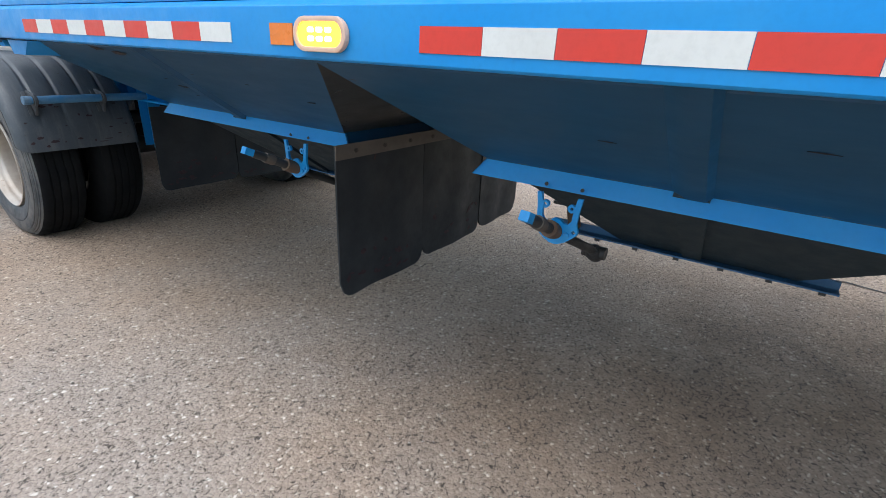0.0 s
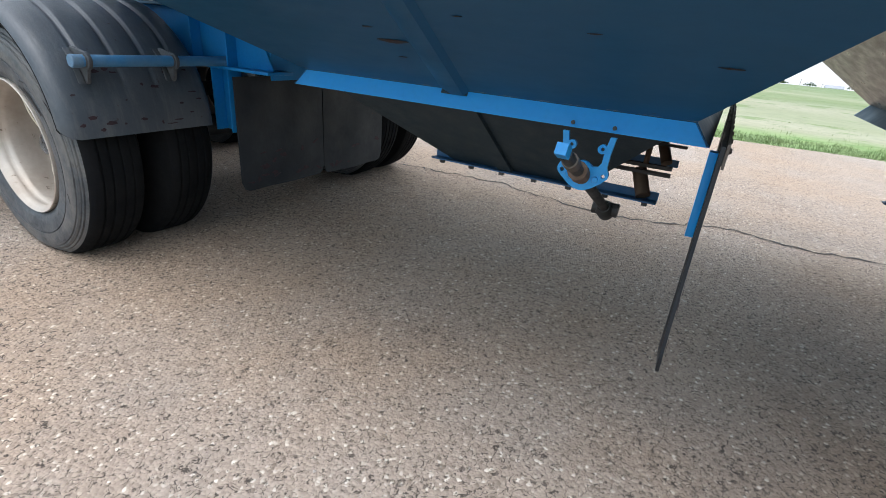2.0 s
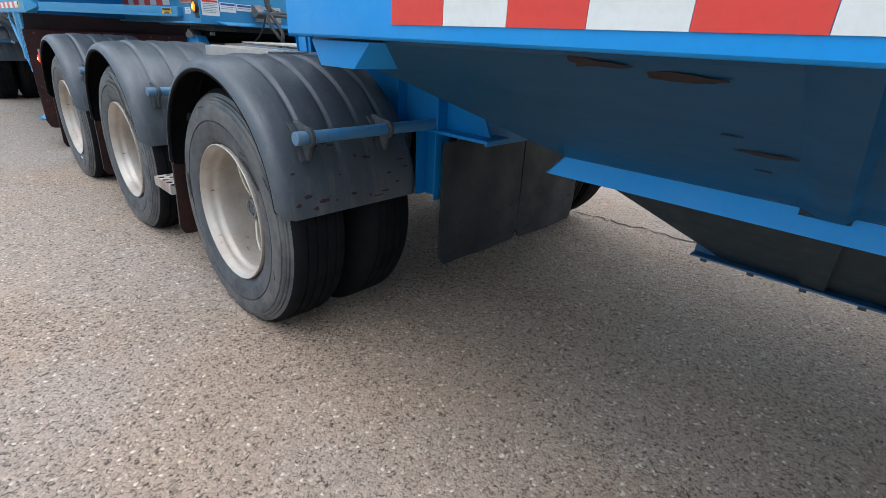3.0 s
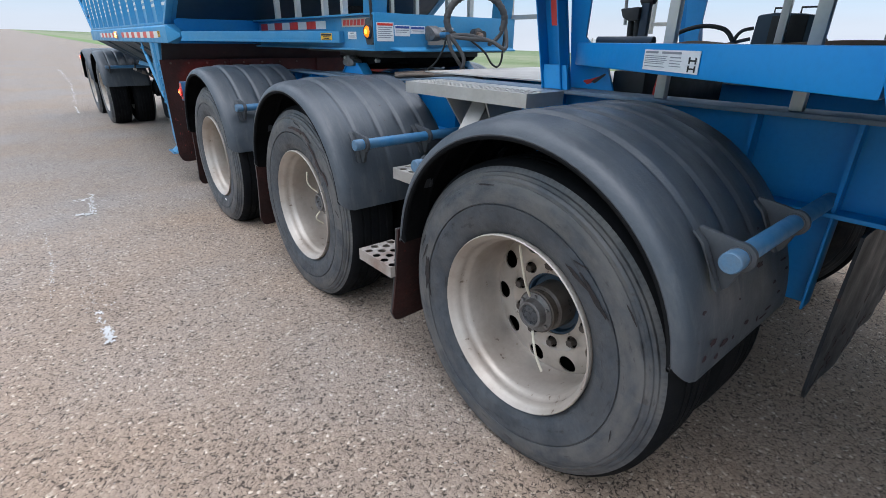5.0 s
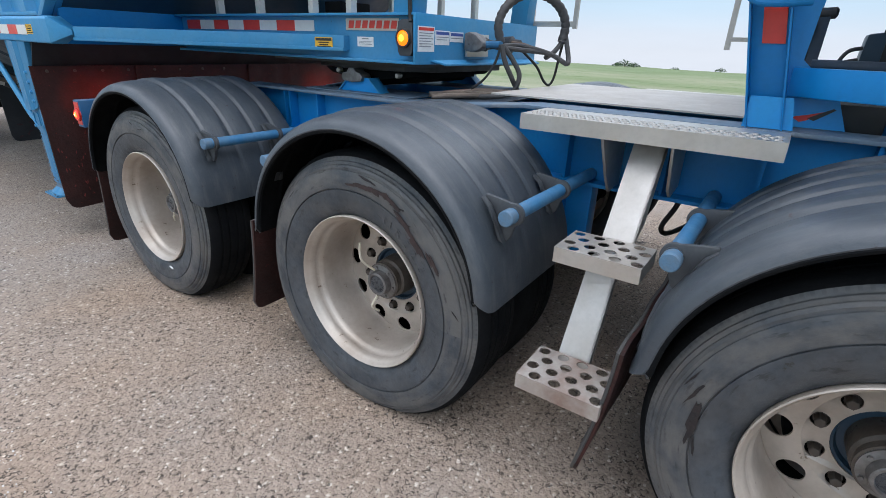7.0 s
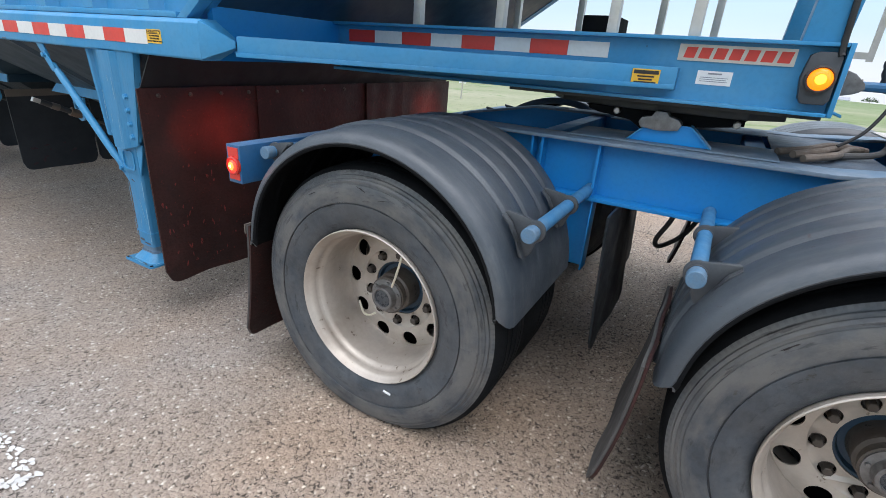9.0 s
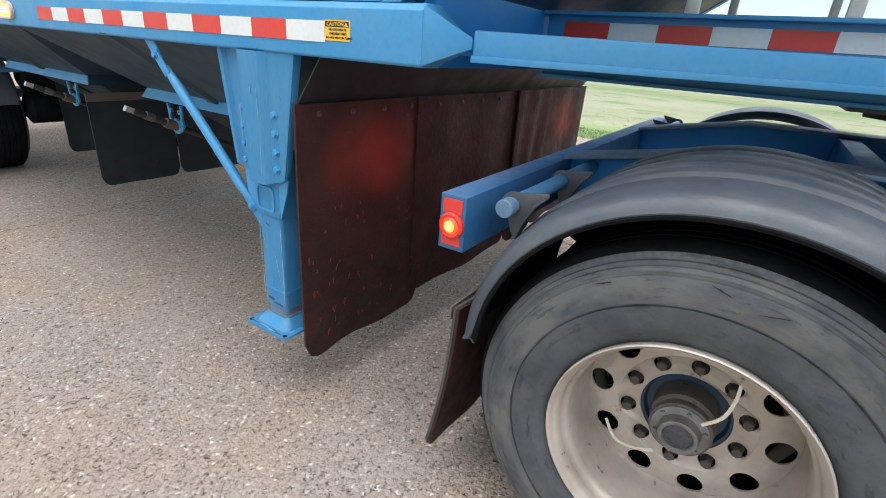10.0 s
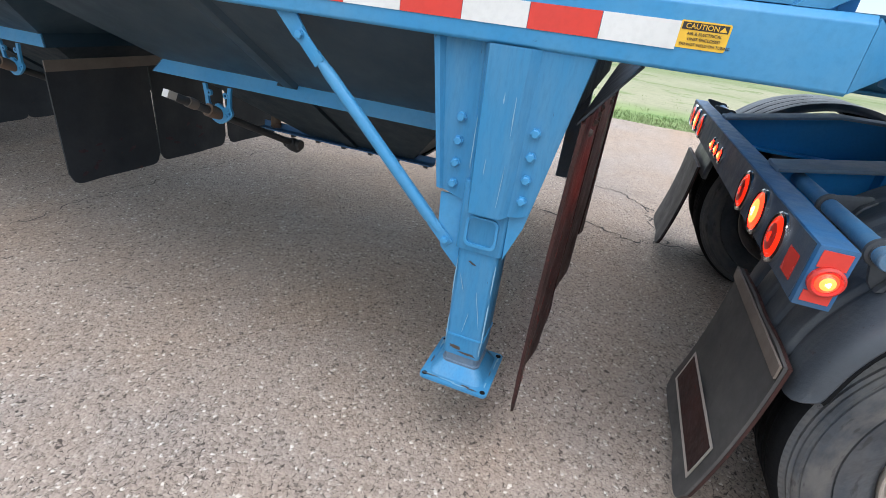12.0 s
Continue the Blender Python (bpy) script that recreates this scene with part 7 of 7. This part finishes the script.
for k in range(26):
    x_, z_ = rnd_s.uniform(0.02, 0.54), 0.63 + 0.24 * rnd_s.random() ** 1.4
    y_ = -0.558 * math.sqrt(max(0.0, 1 - ((z_ - 0.605) / 0.556) ** 2)) - 0.0005
    slope = Vector((0, -0.558 * (z_ - 0.605) / 0.309 * -1, 1))
    nrm = Vector((0, y_, z_ - 0.605)).normalized()
    smear(lead_trailer, (x_, y_, z_), (1, 0, 0), Vector((0, -nrm.z, nrm.y)), rnd_s.uniform(0.012, 0.06), rnd_s.uniform(0.008, 0.028), nrm, 200 + k, SPLASH, "dried maroon splash")
rnd_f = random.Random(31)
for x0, x1, y, z0, z1, ph, tl, owner, count, m in ((0.635, 1.212, -0.675, 0.275, 0.835, 1, 0.0, lead_trailer, 18, SPLASH), (1.220, 1.785, -0.675, 0.265, 0.835, 2, 0.0, lead_trailer, 8, SPLASH), (0.30, 0.84, -2.705, 0.272, 0.905, 0, -0.01, lead_trailer, 16, SPLASH), (0.87, 1.42, -2.705, 0.282, 0.905, 2, -0.01, lead_trailer, 10, SPLASH), (0.36, 0.88, 6.62, 0.31, 0.90, 0, 0.0, rear_trailer, 9, SPLASH), (0.90, 1.42, 6.63, 0.31, 0.90, 2, 0.0, rear_trailer, 6, SPLASH)):
    for k in range(count):
        u, v = rnd_f.uniform(0.08, 0.92), 0.93 - 0.30 * rnd_f.random() ** 1.6
        z = z1 + (z0 - z1) * v
        y_ = y + tl * (z1 - z) + 0.006 * math.sin(u * 5.1 + ph) * v + 0.0024 * math.sin(u * 13 + v * 3 + ph) - 0.0008
        smear(owner, (x0 + (x1 - x0) * u, y_, z), (1, 0, rnd_f.uniform(-0.5, 0.5)), (0, 0, 1), rnd_f.uniform(0.02, 0.07), rnd_f.uniform(0.015, 0.05), (0, -1, 0), 700 + k, m, "dark splash on the rubber")
# torn flaps of rubber on the sidewalls
TORN = material("torn_black_rubber", (0.011, 0.010, 0.011), 0.75, spots=(0.035, 0.022, 0.02), spot_amount=0.6, spot_scale=40, bump=0.4, bump_scale=120)


def sidewall_x(r):
    knots = ((0.300, 0.012), (0.318, 0.0), (0.342, -0.008), (0.370, -0.012), (0.397, -0.0138), (0.415, -0.0146), (0.432, -0.0142), (0.446, -0.0120), (0.458, -0.0085), (0.475, 0.002), (0.502, 0.021), (0.52, 0.045))
    for (r0, x0), (r1, x1) in zip(knots, knots[1:]):
        if r <= r1:
            return x0 + (x1 - x0) * (r - r0) / (r1 - r0)
    return 0.045


for k, (yc, r, ang, ln, wd, turn) in enumerate(((0.0, 0.372, 141, 0.16, 0.026, 84), (0.0, 0.352, 131, 0.11, 0.022, 78), (0.0, 0.388, 128, 0.06, 0.010, 60), (0.0, 0.402, 6, 0.15, 0.028, 86), (0.0, 0.428, 17, 0.11, 0.014, 98), (0.0, 0.385, -4, 0.08, 0.012, 80), (0.0, 0.452, 75, 0.09, 0.008, 95), (0.0, 0.455, 150, 0.07, 0.007, 85), (0.0, 0.425, 200, 0.05, 0.006, 70), (0.0, 0.452, 20, 0.08, 0.007, 95), (0.0, 0.448, 330, 0.06, 0.006, 80),
                                                   (1.524, 0.450, 100, 0.10, 0.012, 95), (1.524, 0.430, 118, 0.09, 0.010, 75), (1.524, 0.405, 125, 0.06, 0.008, 60), (1.524, 0.452, 45, 0.05, 0.006, 90), (1.524, 0.440, 170, 0.05, 0.006, 60),
                                                   (3.048, 0.447, 89, 0.05, 0.005, 110), (3.048, 0.434, 101, 0.06, 0.004, 70), (3.048, 0.452, 60, 0.05, 0.006, 95), (3.048, 0.448, 300, 0.04, 0.006, 60))):
    a = radians(ang)
    radial = Vector((0, math.cos(a), math.sin(a)))
    round_ = Vector((0, -math.sin(a), math.cos(a)))
    x = sidewall_x(r)
    slope = (sidewall_x(r + 0.01) - sidewall_x(r - 0.01)) / 0.02
    rad3 = (radial + Vector((slope, 0, 0))).normalized()
    t_ = radians(turn)
    smear(lead_trailer, Vector((x - 0.001, yc, HUB_Z)) + radial * r, rad3 * math.cos(t_) + round_ * math.sin(t_), round_ * math.cos(t_) - rad3 * math.sin(t_), ln, wd, (-1, 0, 0), 400 + k, TORN, "torn dark rubber on the sidewall")
# size marking moulded on the middle tyre, and a long maroon scuff over it
MOULD = material("moulded_grey_rubber", (0.072, 0.079, 0.086), 0.6, spots=(0.12, 0.12, 0.12), bump=0.1)
for k, ch in enumerate("11R22.5"):
    a = radians(112 + (0, 4.6, 10.2, 17.4, 24.2, 30.4, 33.4)[k])
    r_ = 0.338
    lettering(ch, 0.046, MOULD, lead_trailer, (sidewall_x(r_ + 0.015) - 0.0012, 1.524 + r_ * math.cos(a), HUB_Z + r_ * math.sin(a)), (0.0, -math.sin(a), math.cos(a)), (-0.16, math.cos(a), math.sin(a)), "moulded tyre size figure")
SCUFF = material("dark_maroon_scuff", (0.024, 0.016, 0.016), 0.6, spots=(0.050, 0.026, 0.025), spot_amount=0.8, spot_scale=30, bump=0.3, bump_scale=90)
rnd_t = random.Random(23)
for k in range(15):
    ang = 92 + 4.0 * k
    r = 0.412 + 0.022 * math.sin(k * 0.45) + rnd_t.uniform(-0.008, 0.008)
    a = radians(ang)
    radial, round_ = Vector((0, math.cos(a), math.sin(a))), Vector((0, -math.sin(a), math.cos(a)))
    smear(lead_trailer, Vector((sidewall_x(r) - 0.0015, 1.524, HUB_Z)) + radial * r, round_ + radial * rnd_t.uniform(-0.12, 0.05), radial, rnd_t.uniform(0.05, 0.10), rnd_t.uniform(0.016, 0.036), (-1, 0, 0), 620 + k, SCUFF, "dark maroon scuff on the sidewall")
# scratches and grease on the landing leg
PALE = material("bare_scratch", (0.20, 0.36, 0.48), 0.5, spots=(0.14, 0.28, 0.4), bump=0.02)
GREASE = material("brown_grease", (0.06, 0.045, 0.035), 0.5, spots=(0.12, 0.09, 0.07), bump=0.1)
for k, (y, z, ln, wd, tilt, m) in enumerate(((4.41, 0.55, 0.16, 0.004, 0.2, PALE), (4.44, 0.50, 0.09, 0.003, -0.15, PALE), (4.47, 0.63, 0.07, 0.003, 0.3, PALE), (4.46, 0.40, 0.05, 0.020, 1.4, GREASE), (4.42, 0.385, 0.07, 0.014, 1.5, GREASE), (4.45, 0.70, 0.03, 0.008, 1.2, GREASE))):
    smear(rear_trailer, (0.0098, y, z), (0, math.sin(tilt), math.cos(tilt)), (0, math.cos(tilt), -math.sin(tilt)), ln, wd, (-1, 0, 0), 300 + k, m, "scratch in the paint" if m is PALE else "smear of brown grease")

# worn paint along the edges of the landing leg and its foot
rnd_s = random.Random(17)
for k, (y, z, ln) in enumerate(((4.381, 0.66, 0.14), (4.380, 0.50, 0.22), (4.382, 0.41, 0.06), (4.493, 0.62, 0.20), (4.492, 0.46, 0.12))):
    smear(rear_trailer, (0.0098, y, z), (0, 0, 1), (0, 1, 0), ln, rnd_s.uniform(0.004, 0.007), (-1, 0, 0), 320 + k, PALE, "worn pale edge")
for k, (y, z, ln) in enumerate(((4.401, 1.12, 0.10), (4.402, 0.95, 0.13), (4.487, 1.05, 0.16), (4.45, 0.99, 0.05), (4.43, 1.16, 0.03))):
    smear(rear_trailer, (-0.0302, y, z), (0, rnd_s.uniform(-0.05, 0.05), 1), (0, 1, 0), ln, rnd_s.uniform(0.002, 0.005), (-1, 0, 0), 330 + k, PALE, "worn pale edge")
for k in range(16):
    side = k % 4
    t_ = rnd_s.uniform(-0.09, 0.09)
    x_, y_ = ((-0.040 + rnd_s.random() * 0.012, 4.436 + t_), (0.064 + t_, 4.336 + rnd_s.random() * 0.01), (0.064 + t_, 4.535 - rnd_s.random() * 0.01), (-0.034, 4.436 + t_ * 0.8))[side]
    al_ = (0, 1, 0) if side in (0, 3) else (1, 0, 0)
    smear(rear_trailer, (x_, y_, 0.2968), al_, (1, 0, 0) if side in (0, 3) else (0, 1, 0), rnd_s.uniform(0.02, 0.07), rnd_s.uniform(0.004, 0.010), (0, 0, 1), 340 + k, PALE if k % 3 else GREASE, "worn paint on the foot plate")
# red mud specks thrown on the first curtain panel
REDMUD = material("dried_red_mud", (0.20, 0.030, 0.022), 0.8, spots=(0.05, 0.016, 0.014), spot_amount=0.8, spot_scale=60, bump=0.2)
for k in range(46):
    u, v = rnd_s.uniform(0.05, 0.95), 1 - 0.62 * rnd_s.random() ** 1.3
    x_, z_ = -0.025 + 0.645 * u, 1.135 - 0.90 * min(v, 0.93)
    v = (1.135 - z_) / 0.90
    y_ = 4.238 + 0.014 * math.sin(u * 5.1) * v + 0.0056 * math.sin(u * 13 + v * 3)
    smear(rear_trailer, (x_, y_, z_), (rnd_s.uniform(-0.4, 0.4), 0, 1), (1, 0, 0), rnd_s.uniform(0.010, 0.038), rnd_s.uniform(0.006, 0.016), (0, -1, 0), 500 + k, REDMUD, "dried red mud speck")

# ---- road surface details ----
def crack(points, width, seed):
    """A dark irregular tar crack lying 3 mm over the road."""
    rnd = random.Random(seed)
    line = curve_pts([(x, y, 0.004) for x, y in points], 10)
    bm = bmesh.new()
    prev = None
    for i, p in enumerate(line):
        d = (line[min(i + 1, len(line) - 1)] - line[max(i - 1, 0)]).normalized()
        n = Vector((-d.y, d.x, 0))
        w = width * rnd.uniform(0.15, 1.05)
        p = p + n * rnd.uniform(-0.030, 0.030)
        cur = (bm.verts.new(p - n * w), bm.verts.new(p + n * w))
        if prev:
            bm.faces.new((prev[0], cur[0], cur[1], prev[1]))
        prev = cur
    return tagged(part("road_crack", bm, TAR, None), "thin dark crack in the asphalt", "crack", kind="structure")


TAR = material("dark_crack_tar", (0.045, 0.040, 0.036), 0.9, bump=0.3)
crack([(2.55, 1.2), (2.60, 0.4), (2.64, -0.3), (2.66, -0.63), (2.72, -1.2), (2.54, -1.95), (2.64, -2.5), (2.85, -2.9), (2.76, -3.35), (2.85, -4.0), (2.80, -5.2), (2.9, -7.0)], 0.013, 3)
crack([(-0.12, 7.04), (0.35, 7.07), (0.80, 7.09), (1.2, 7.06), (1.9, 7.0), (2.6, 7.03)], 0.005, 5)
crack([(3.6, 5.2), (3.47, 4.4), (3.44, 4.0), (3.16, 3.75), (3.05, 3.5), (3.2, 2.6), (3.0, 1.4)], 0.011, 7)
crack([(2.5, 4.9), (2.44, 4.2), (2.30, 3.85), (2.38, 3.57), (2.25, 2.9)], 0.012, 9)
crack([(3.16, 3.75), (2.8, 3.70), (2.38, 3.60)], 0.009, 11)


def paint_flakes(lines, seed):
    """Worn road paint: scattered chips of white left along old lines."""
    rnd = random.Random(seed)
    bm = bmesh.new()
    for (x0, y0), (x1, y1), w, count, size in lines:
        for _ in range(count):
            t = rnd.random()
            x = x0 + (x1 - x0) * t + rnd.gauss(0, w)
            y = y0 + (y1 - y0) * t + rnd.gauss(0, w)
            s = size * rnd.uniform(0.2, 0.85)
            k = rnd.randint(5, 7)
            a0 = rnd.random() * 6
            zf = 0.003 + 0.005 * rnd.random()
            bm.faces.new([bm.verts.new((x + s * rnd.uniform(0.5, 1) * math.cos(a0 + 6.283 * i / k), y + 1.6 * s * rnd.uniform(0.5, 1) * math.sin(a0 + 6.283 * i / k), zf)) for i in range(k)])
    return tagged(part("road_paint", bm, ROADPAINT, None), "flaking remains of white road paint", "road marking", kind="stuff")


ROADPAINT = material("flaked_white_road_paint", (0.62, 0.61, 0.59), 0.8, spots=(0.42, 0.40, 0.37), bump=0.2)
paint_flakes([((-0.985, 1.57), (-0.975, 1.72), 0.010, 90, 0.011), ((-0.985, 1.60), (-0.99, 1.93), 0.010, 60, 0.009), ((-0.99, 1.93), (-0.99, 2.3), 0.035, 80, 0.005), ((-0.99, 2.3), (-0.90, 3.13), 0.035, 110, 0.005), ((-1.175, 2.26), (-1.14, 2.70), 0.008, 40, 0.006), ((-1.14, 2.70), (-1.144, 3.45), 0.008, 50, 0.007), ((-0.83, 3.74), (-0.93, 3.80), 0.012, 60, 0.016), ((-0.83, 3.74), (-0.77, 4.40), 0.012, 90, 0.013), ((-0.90, 4.22), (-0.80, 4.25), 0.02, 40, 0.012), ((-0.9, 2.6), (-0.85, 3.7), 0.05, 60, 0.005), ((-0.33, 10.6), (-0.30, 12.0), 0.012, 60, 0.025), ((-0.25, 12.0), (0.20, 20), 0.02, 120, 0.03), ((0.2, 20), (0.34, 28), 0.03, 160, 0.035), ((-0.5, 8.3), (-0.42, 9.3), 0.02, 30, 0.012)], 4)


def pebbles(count, seed):
    rnd = random.Random(seed)
    bm = bmesh.new()
    for _ in range(count):
        x, y = rnd.uniform(-2.6, 3.4), rnd.uniform(-5.5, 8)
        s = rnd.choice((0.0025, 0.003, 0.0035, 0.004, 0.0055))
        a = rnd.random() * 6.28
        vs = []
        for k in range(5):
            b = a + 6.283 * k / 5
            vs.append(bm.verts.new((x + s * rnd.uniform(0.7, 1.2) * math.cos(b), y + s * rnd.uniform(0.7, 1.2) * math.sin(b), 0.001)))
        top = bm.verts.new((x, y, s * 0.8))
        for k in range(5):
            bm.faces.new((vs[k], vs[(k + 1) % 5], top))
    return tagged(part("loose_gravel", bm, PEBBLE, None), "loose stone chips scattered on the road", "gravel", kind="stuff")


PEBBLE = material("stone_chip", (0.40, 0.36, 0.31), 0.8, spots=(0.14, 0.12, 0.11), spot_amount=1.0, spot_scale=30, bump=0.1)
pebbles(2600, 8)


def grass(count, seed):
    """Blades in tufts along the road's far verge."""
    rnd = random.Random(seed)
    verts, faces = [], []
    for _ in range(count):
        x = 7.75 + rnd.random() ** 1.5 * 2.3 + (rnd.random() ** 2 * 8 if rnd.random() < 0.12 else 0)
        y = rnd.uniform(-14, 26)
        z = -0.06 - 0.12 * min(1, (x - 7.7) / 2.5) - 0.034 * max(0, x - 10.2) - 0.02
        h = rnd.uniform(0.04, 0.10) * (1.2 if x > 8.2 else 0.7)
        for _b in range(6):
            a = rnd.random() * 6.283
            lean = rnd.uniform(0.2, 0.7) * h
            bx, by = x + rnd.gauss(0, 0.06), y + rnd.gauss(0, 0.06)
            w = 0.006
            i = len(verts)
            verts += [(bx - w * math.sin(a), by + w * math.cos(a), z), (bx + w * math.sin(a), by - w * math.cos(a), z), (bx + lean * math.cos(a), by + lean * math.sin(a), z + h * rnd.uniform(0.7, 1.1))]
            faces.append((i, i + 1, i + 2))
    me = bpy.data.meshes.new("verge_grass")
    me.from_pydata(verts, [], faces)
    me.materials.append(BLADE)
    return tagged(new("verge_grass", me), "short green grass along the road verge", "grass", kind="stuff")


BLADE = material("grass_blade", (0.120, 0.185, 0.062), 0.8, spots=(0.22, 0.25, 0.12), spot_amount=0.9, spot_scale=0.8, bump=0)
grass(16000, 12)


# ---- far things ----
def far_point(az, dist, y0=0.0):
    x, y = dist * math.sin(radians(az)), dist * math.cos(radians(az)) + y0
    rise = max(0.0, x - 7.7)
    z = -0.06 - 0.12 * min(1, rise / 2.5) - 0.034 * max(0, rise - 2.5) + 0.011 * max(0, y - 30)
    z += min(1, rise / 300) * 6.0 * (noise.noise((x / 420, y / 420, 3.0)) + 0.25)
    return x, y, z


def shrub(name, az, dist, size, seed, y0=0.0):
    rnd = random.Random(seed)
    x, y, z = far_point(az, dist, y0)
    base = lead(name, (x, y, z), "dark green shrub clump on the far prairie", "shrub", group="far shrubs")
    bm = bmesh.new()
    tube(bm, [(x, y, z - 0.5), (x, y, z + size * 0.4)], [size * 0.05, size * 0.02], 6)
    part("trunk", bm, RUST, base)
    bm = bmesh.new()
    for _ in range(260):
        a, r = rnd.random() * 6.283, size * 0.9 * math.sqrt(rnd.random())
        h = size * (0.12 + 0.75 * rnd.random() * (1 - (r / size) ** 2))
        c = Vector((x + r * math.cos(a), y + r * math.sin(a) * 1.3, z + h))
        s = size * rnd.uniform(0.06, 0.14)
        vs = [bm.verts.new(c + Vector((rnd.uniform(-s, s), rnd.uniform(-s, s), rnd.uniform(-s, s)))) for _k in range(4)]
        for f in ((0, 1, 2), (0, 2, 3), (0, 1, 3), (1, 2, 3)):
            bm.faces.new([vs[i] for i in f])
    part("crown", bm, LEAF, base)


LEAF = material("dark_shrub_leaf", (0.05, 0.085, 0.035), 0.8, bump=0)
for k, (az, d, s, y0) in enumerate(((74.0, 170, 2.6, 0), (74.9, 172, 1.8, 0), (73.3, 168, 1.5, 0), (88.2, 210, 1.8, -3), (92.6, 230, 2.0, -3), (93.8, 240, 1.6, -3), (97.2, 210, 1.6, 1.6), (100.5, 220, 2.0, 1.6), (84.0, 260, 2.0, 3.8), (95.2, 240, 1.6, 3.8), (79.0, 320, 2.4, 0))):
    shrub("shrub", az, d, s, 40 + k, y0)

hx, hy, hz = far_point(98.4, 430, 1.6)
house = lead("farm_house", (hx, hy, hz), "small white farm building far across the prairie", "house")
bm = bmesh.new()
block(bm, hx - 3, hx + 3, hy - 5, hy + 5, hz - 1, hz + 2.4)
part("wall", bm, PAPER, house, "white wall")
bm = bmesh.new()
slab(bm, [(hx - 3.3, hy - 5.3, hz + 2.4), (hx + 3.3, hy - 5.3, hz + 2.4), (hx, hy - 5.3, hz + 4.2)], (0, 10.6, 0))
part("roof", bm, INK, house, "grey gabled roof")
for k in range(3):
    bm = bmesh.new()
    block(bm, hx - 3.06, hx - 3.0, hy - 3.6 + 2.8 * k, hy - 2.4 + 2.8 * k, hz + 0.7, hz + 1.8)
    part("window", bm, DARK, house)
for az, d in ((95.7, 520), (97.3, 620)):
    px, py, pz = far_point(az, d, 1.6)
    bm = bmesh.new()
    tube(bm, [(px, py, pz - 1), (px - 0.3, py, pz + 8.5)], [0.2, 0.13], 8)
    block(bm, px - 0.4, px - 0.25, py - 1.0, py + 1.0, pz + 7.8, pz + 7.95)
    tagged(part("utility_pole", bm, RUST, None), "weathered wooden utility pole on the prairie", "pole", "far utility poles")

# narrow sign beyond the verge
sx, sy, sz = 17.8, 12.1, -0.50
sign = lead("road_sign", (sx, sy, sz), "narrow white roadside sign on a thin post", "sign")
bm = bmesh.new()
tube(bm, [(sx, sy, sz - 0.1), (sx + 0.05, sy - 0.06, sz + 2.0)], 0.03, 8)
part("post", bm, ALU, sign)
bm = bmesh.new()
slab(bm, [(sx - 0.04, sy + 0.12, sz + 0.72), (sx + 0.10, sy - 0.14, sz + 0.72), (sx + 0.15, sy - 0.20, sz + 1.95), (sx + 0.01, sy + 0.06, sz + 1.95)], (0.02, 0.012, 0))
pn = part("panel", bm, PAPER, sign, "white panel with dark print")
for zz in (0.95, 1.3, 1.65):
    bm = bmesh.new()
    slab(bm, [(sx - 0.05 + 0.02, sy + 0.06, sz + zz), (sx + 0.06, sy - 0.10, sz + zz), (sx + 0.06, sy - 0.10, sz + zz + 0.16), (sx - 0.05 + 0.02, sy + 0.06, sz + zz + 0.16)], (-0.008, -0.004, 0))
    part("print_line", bm, INK, pn)
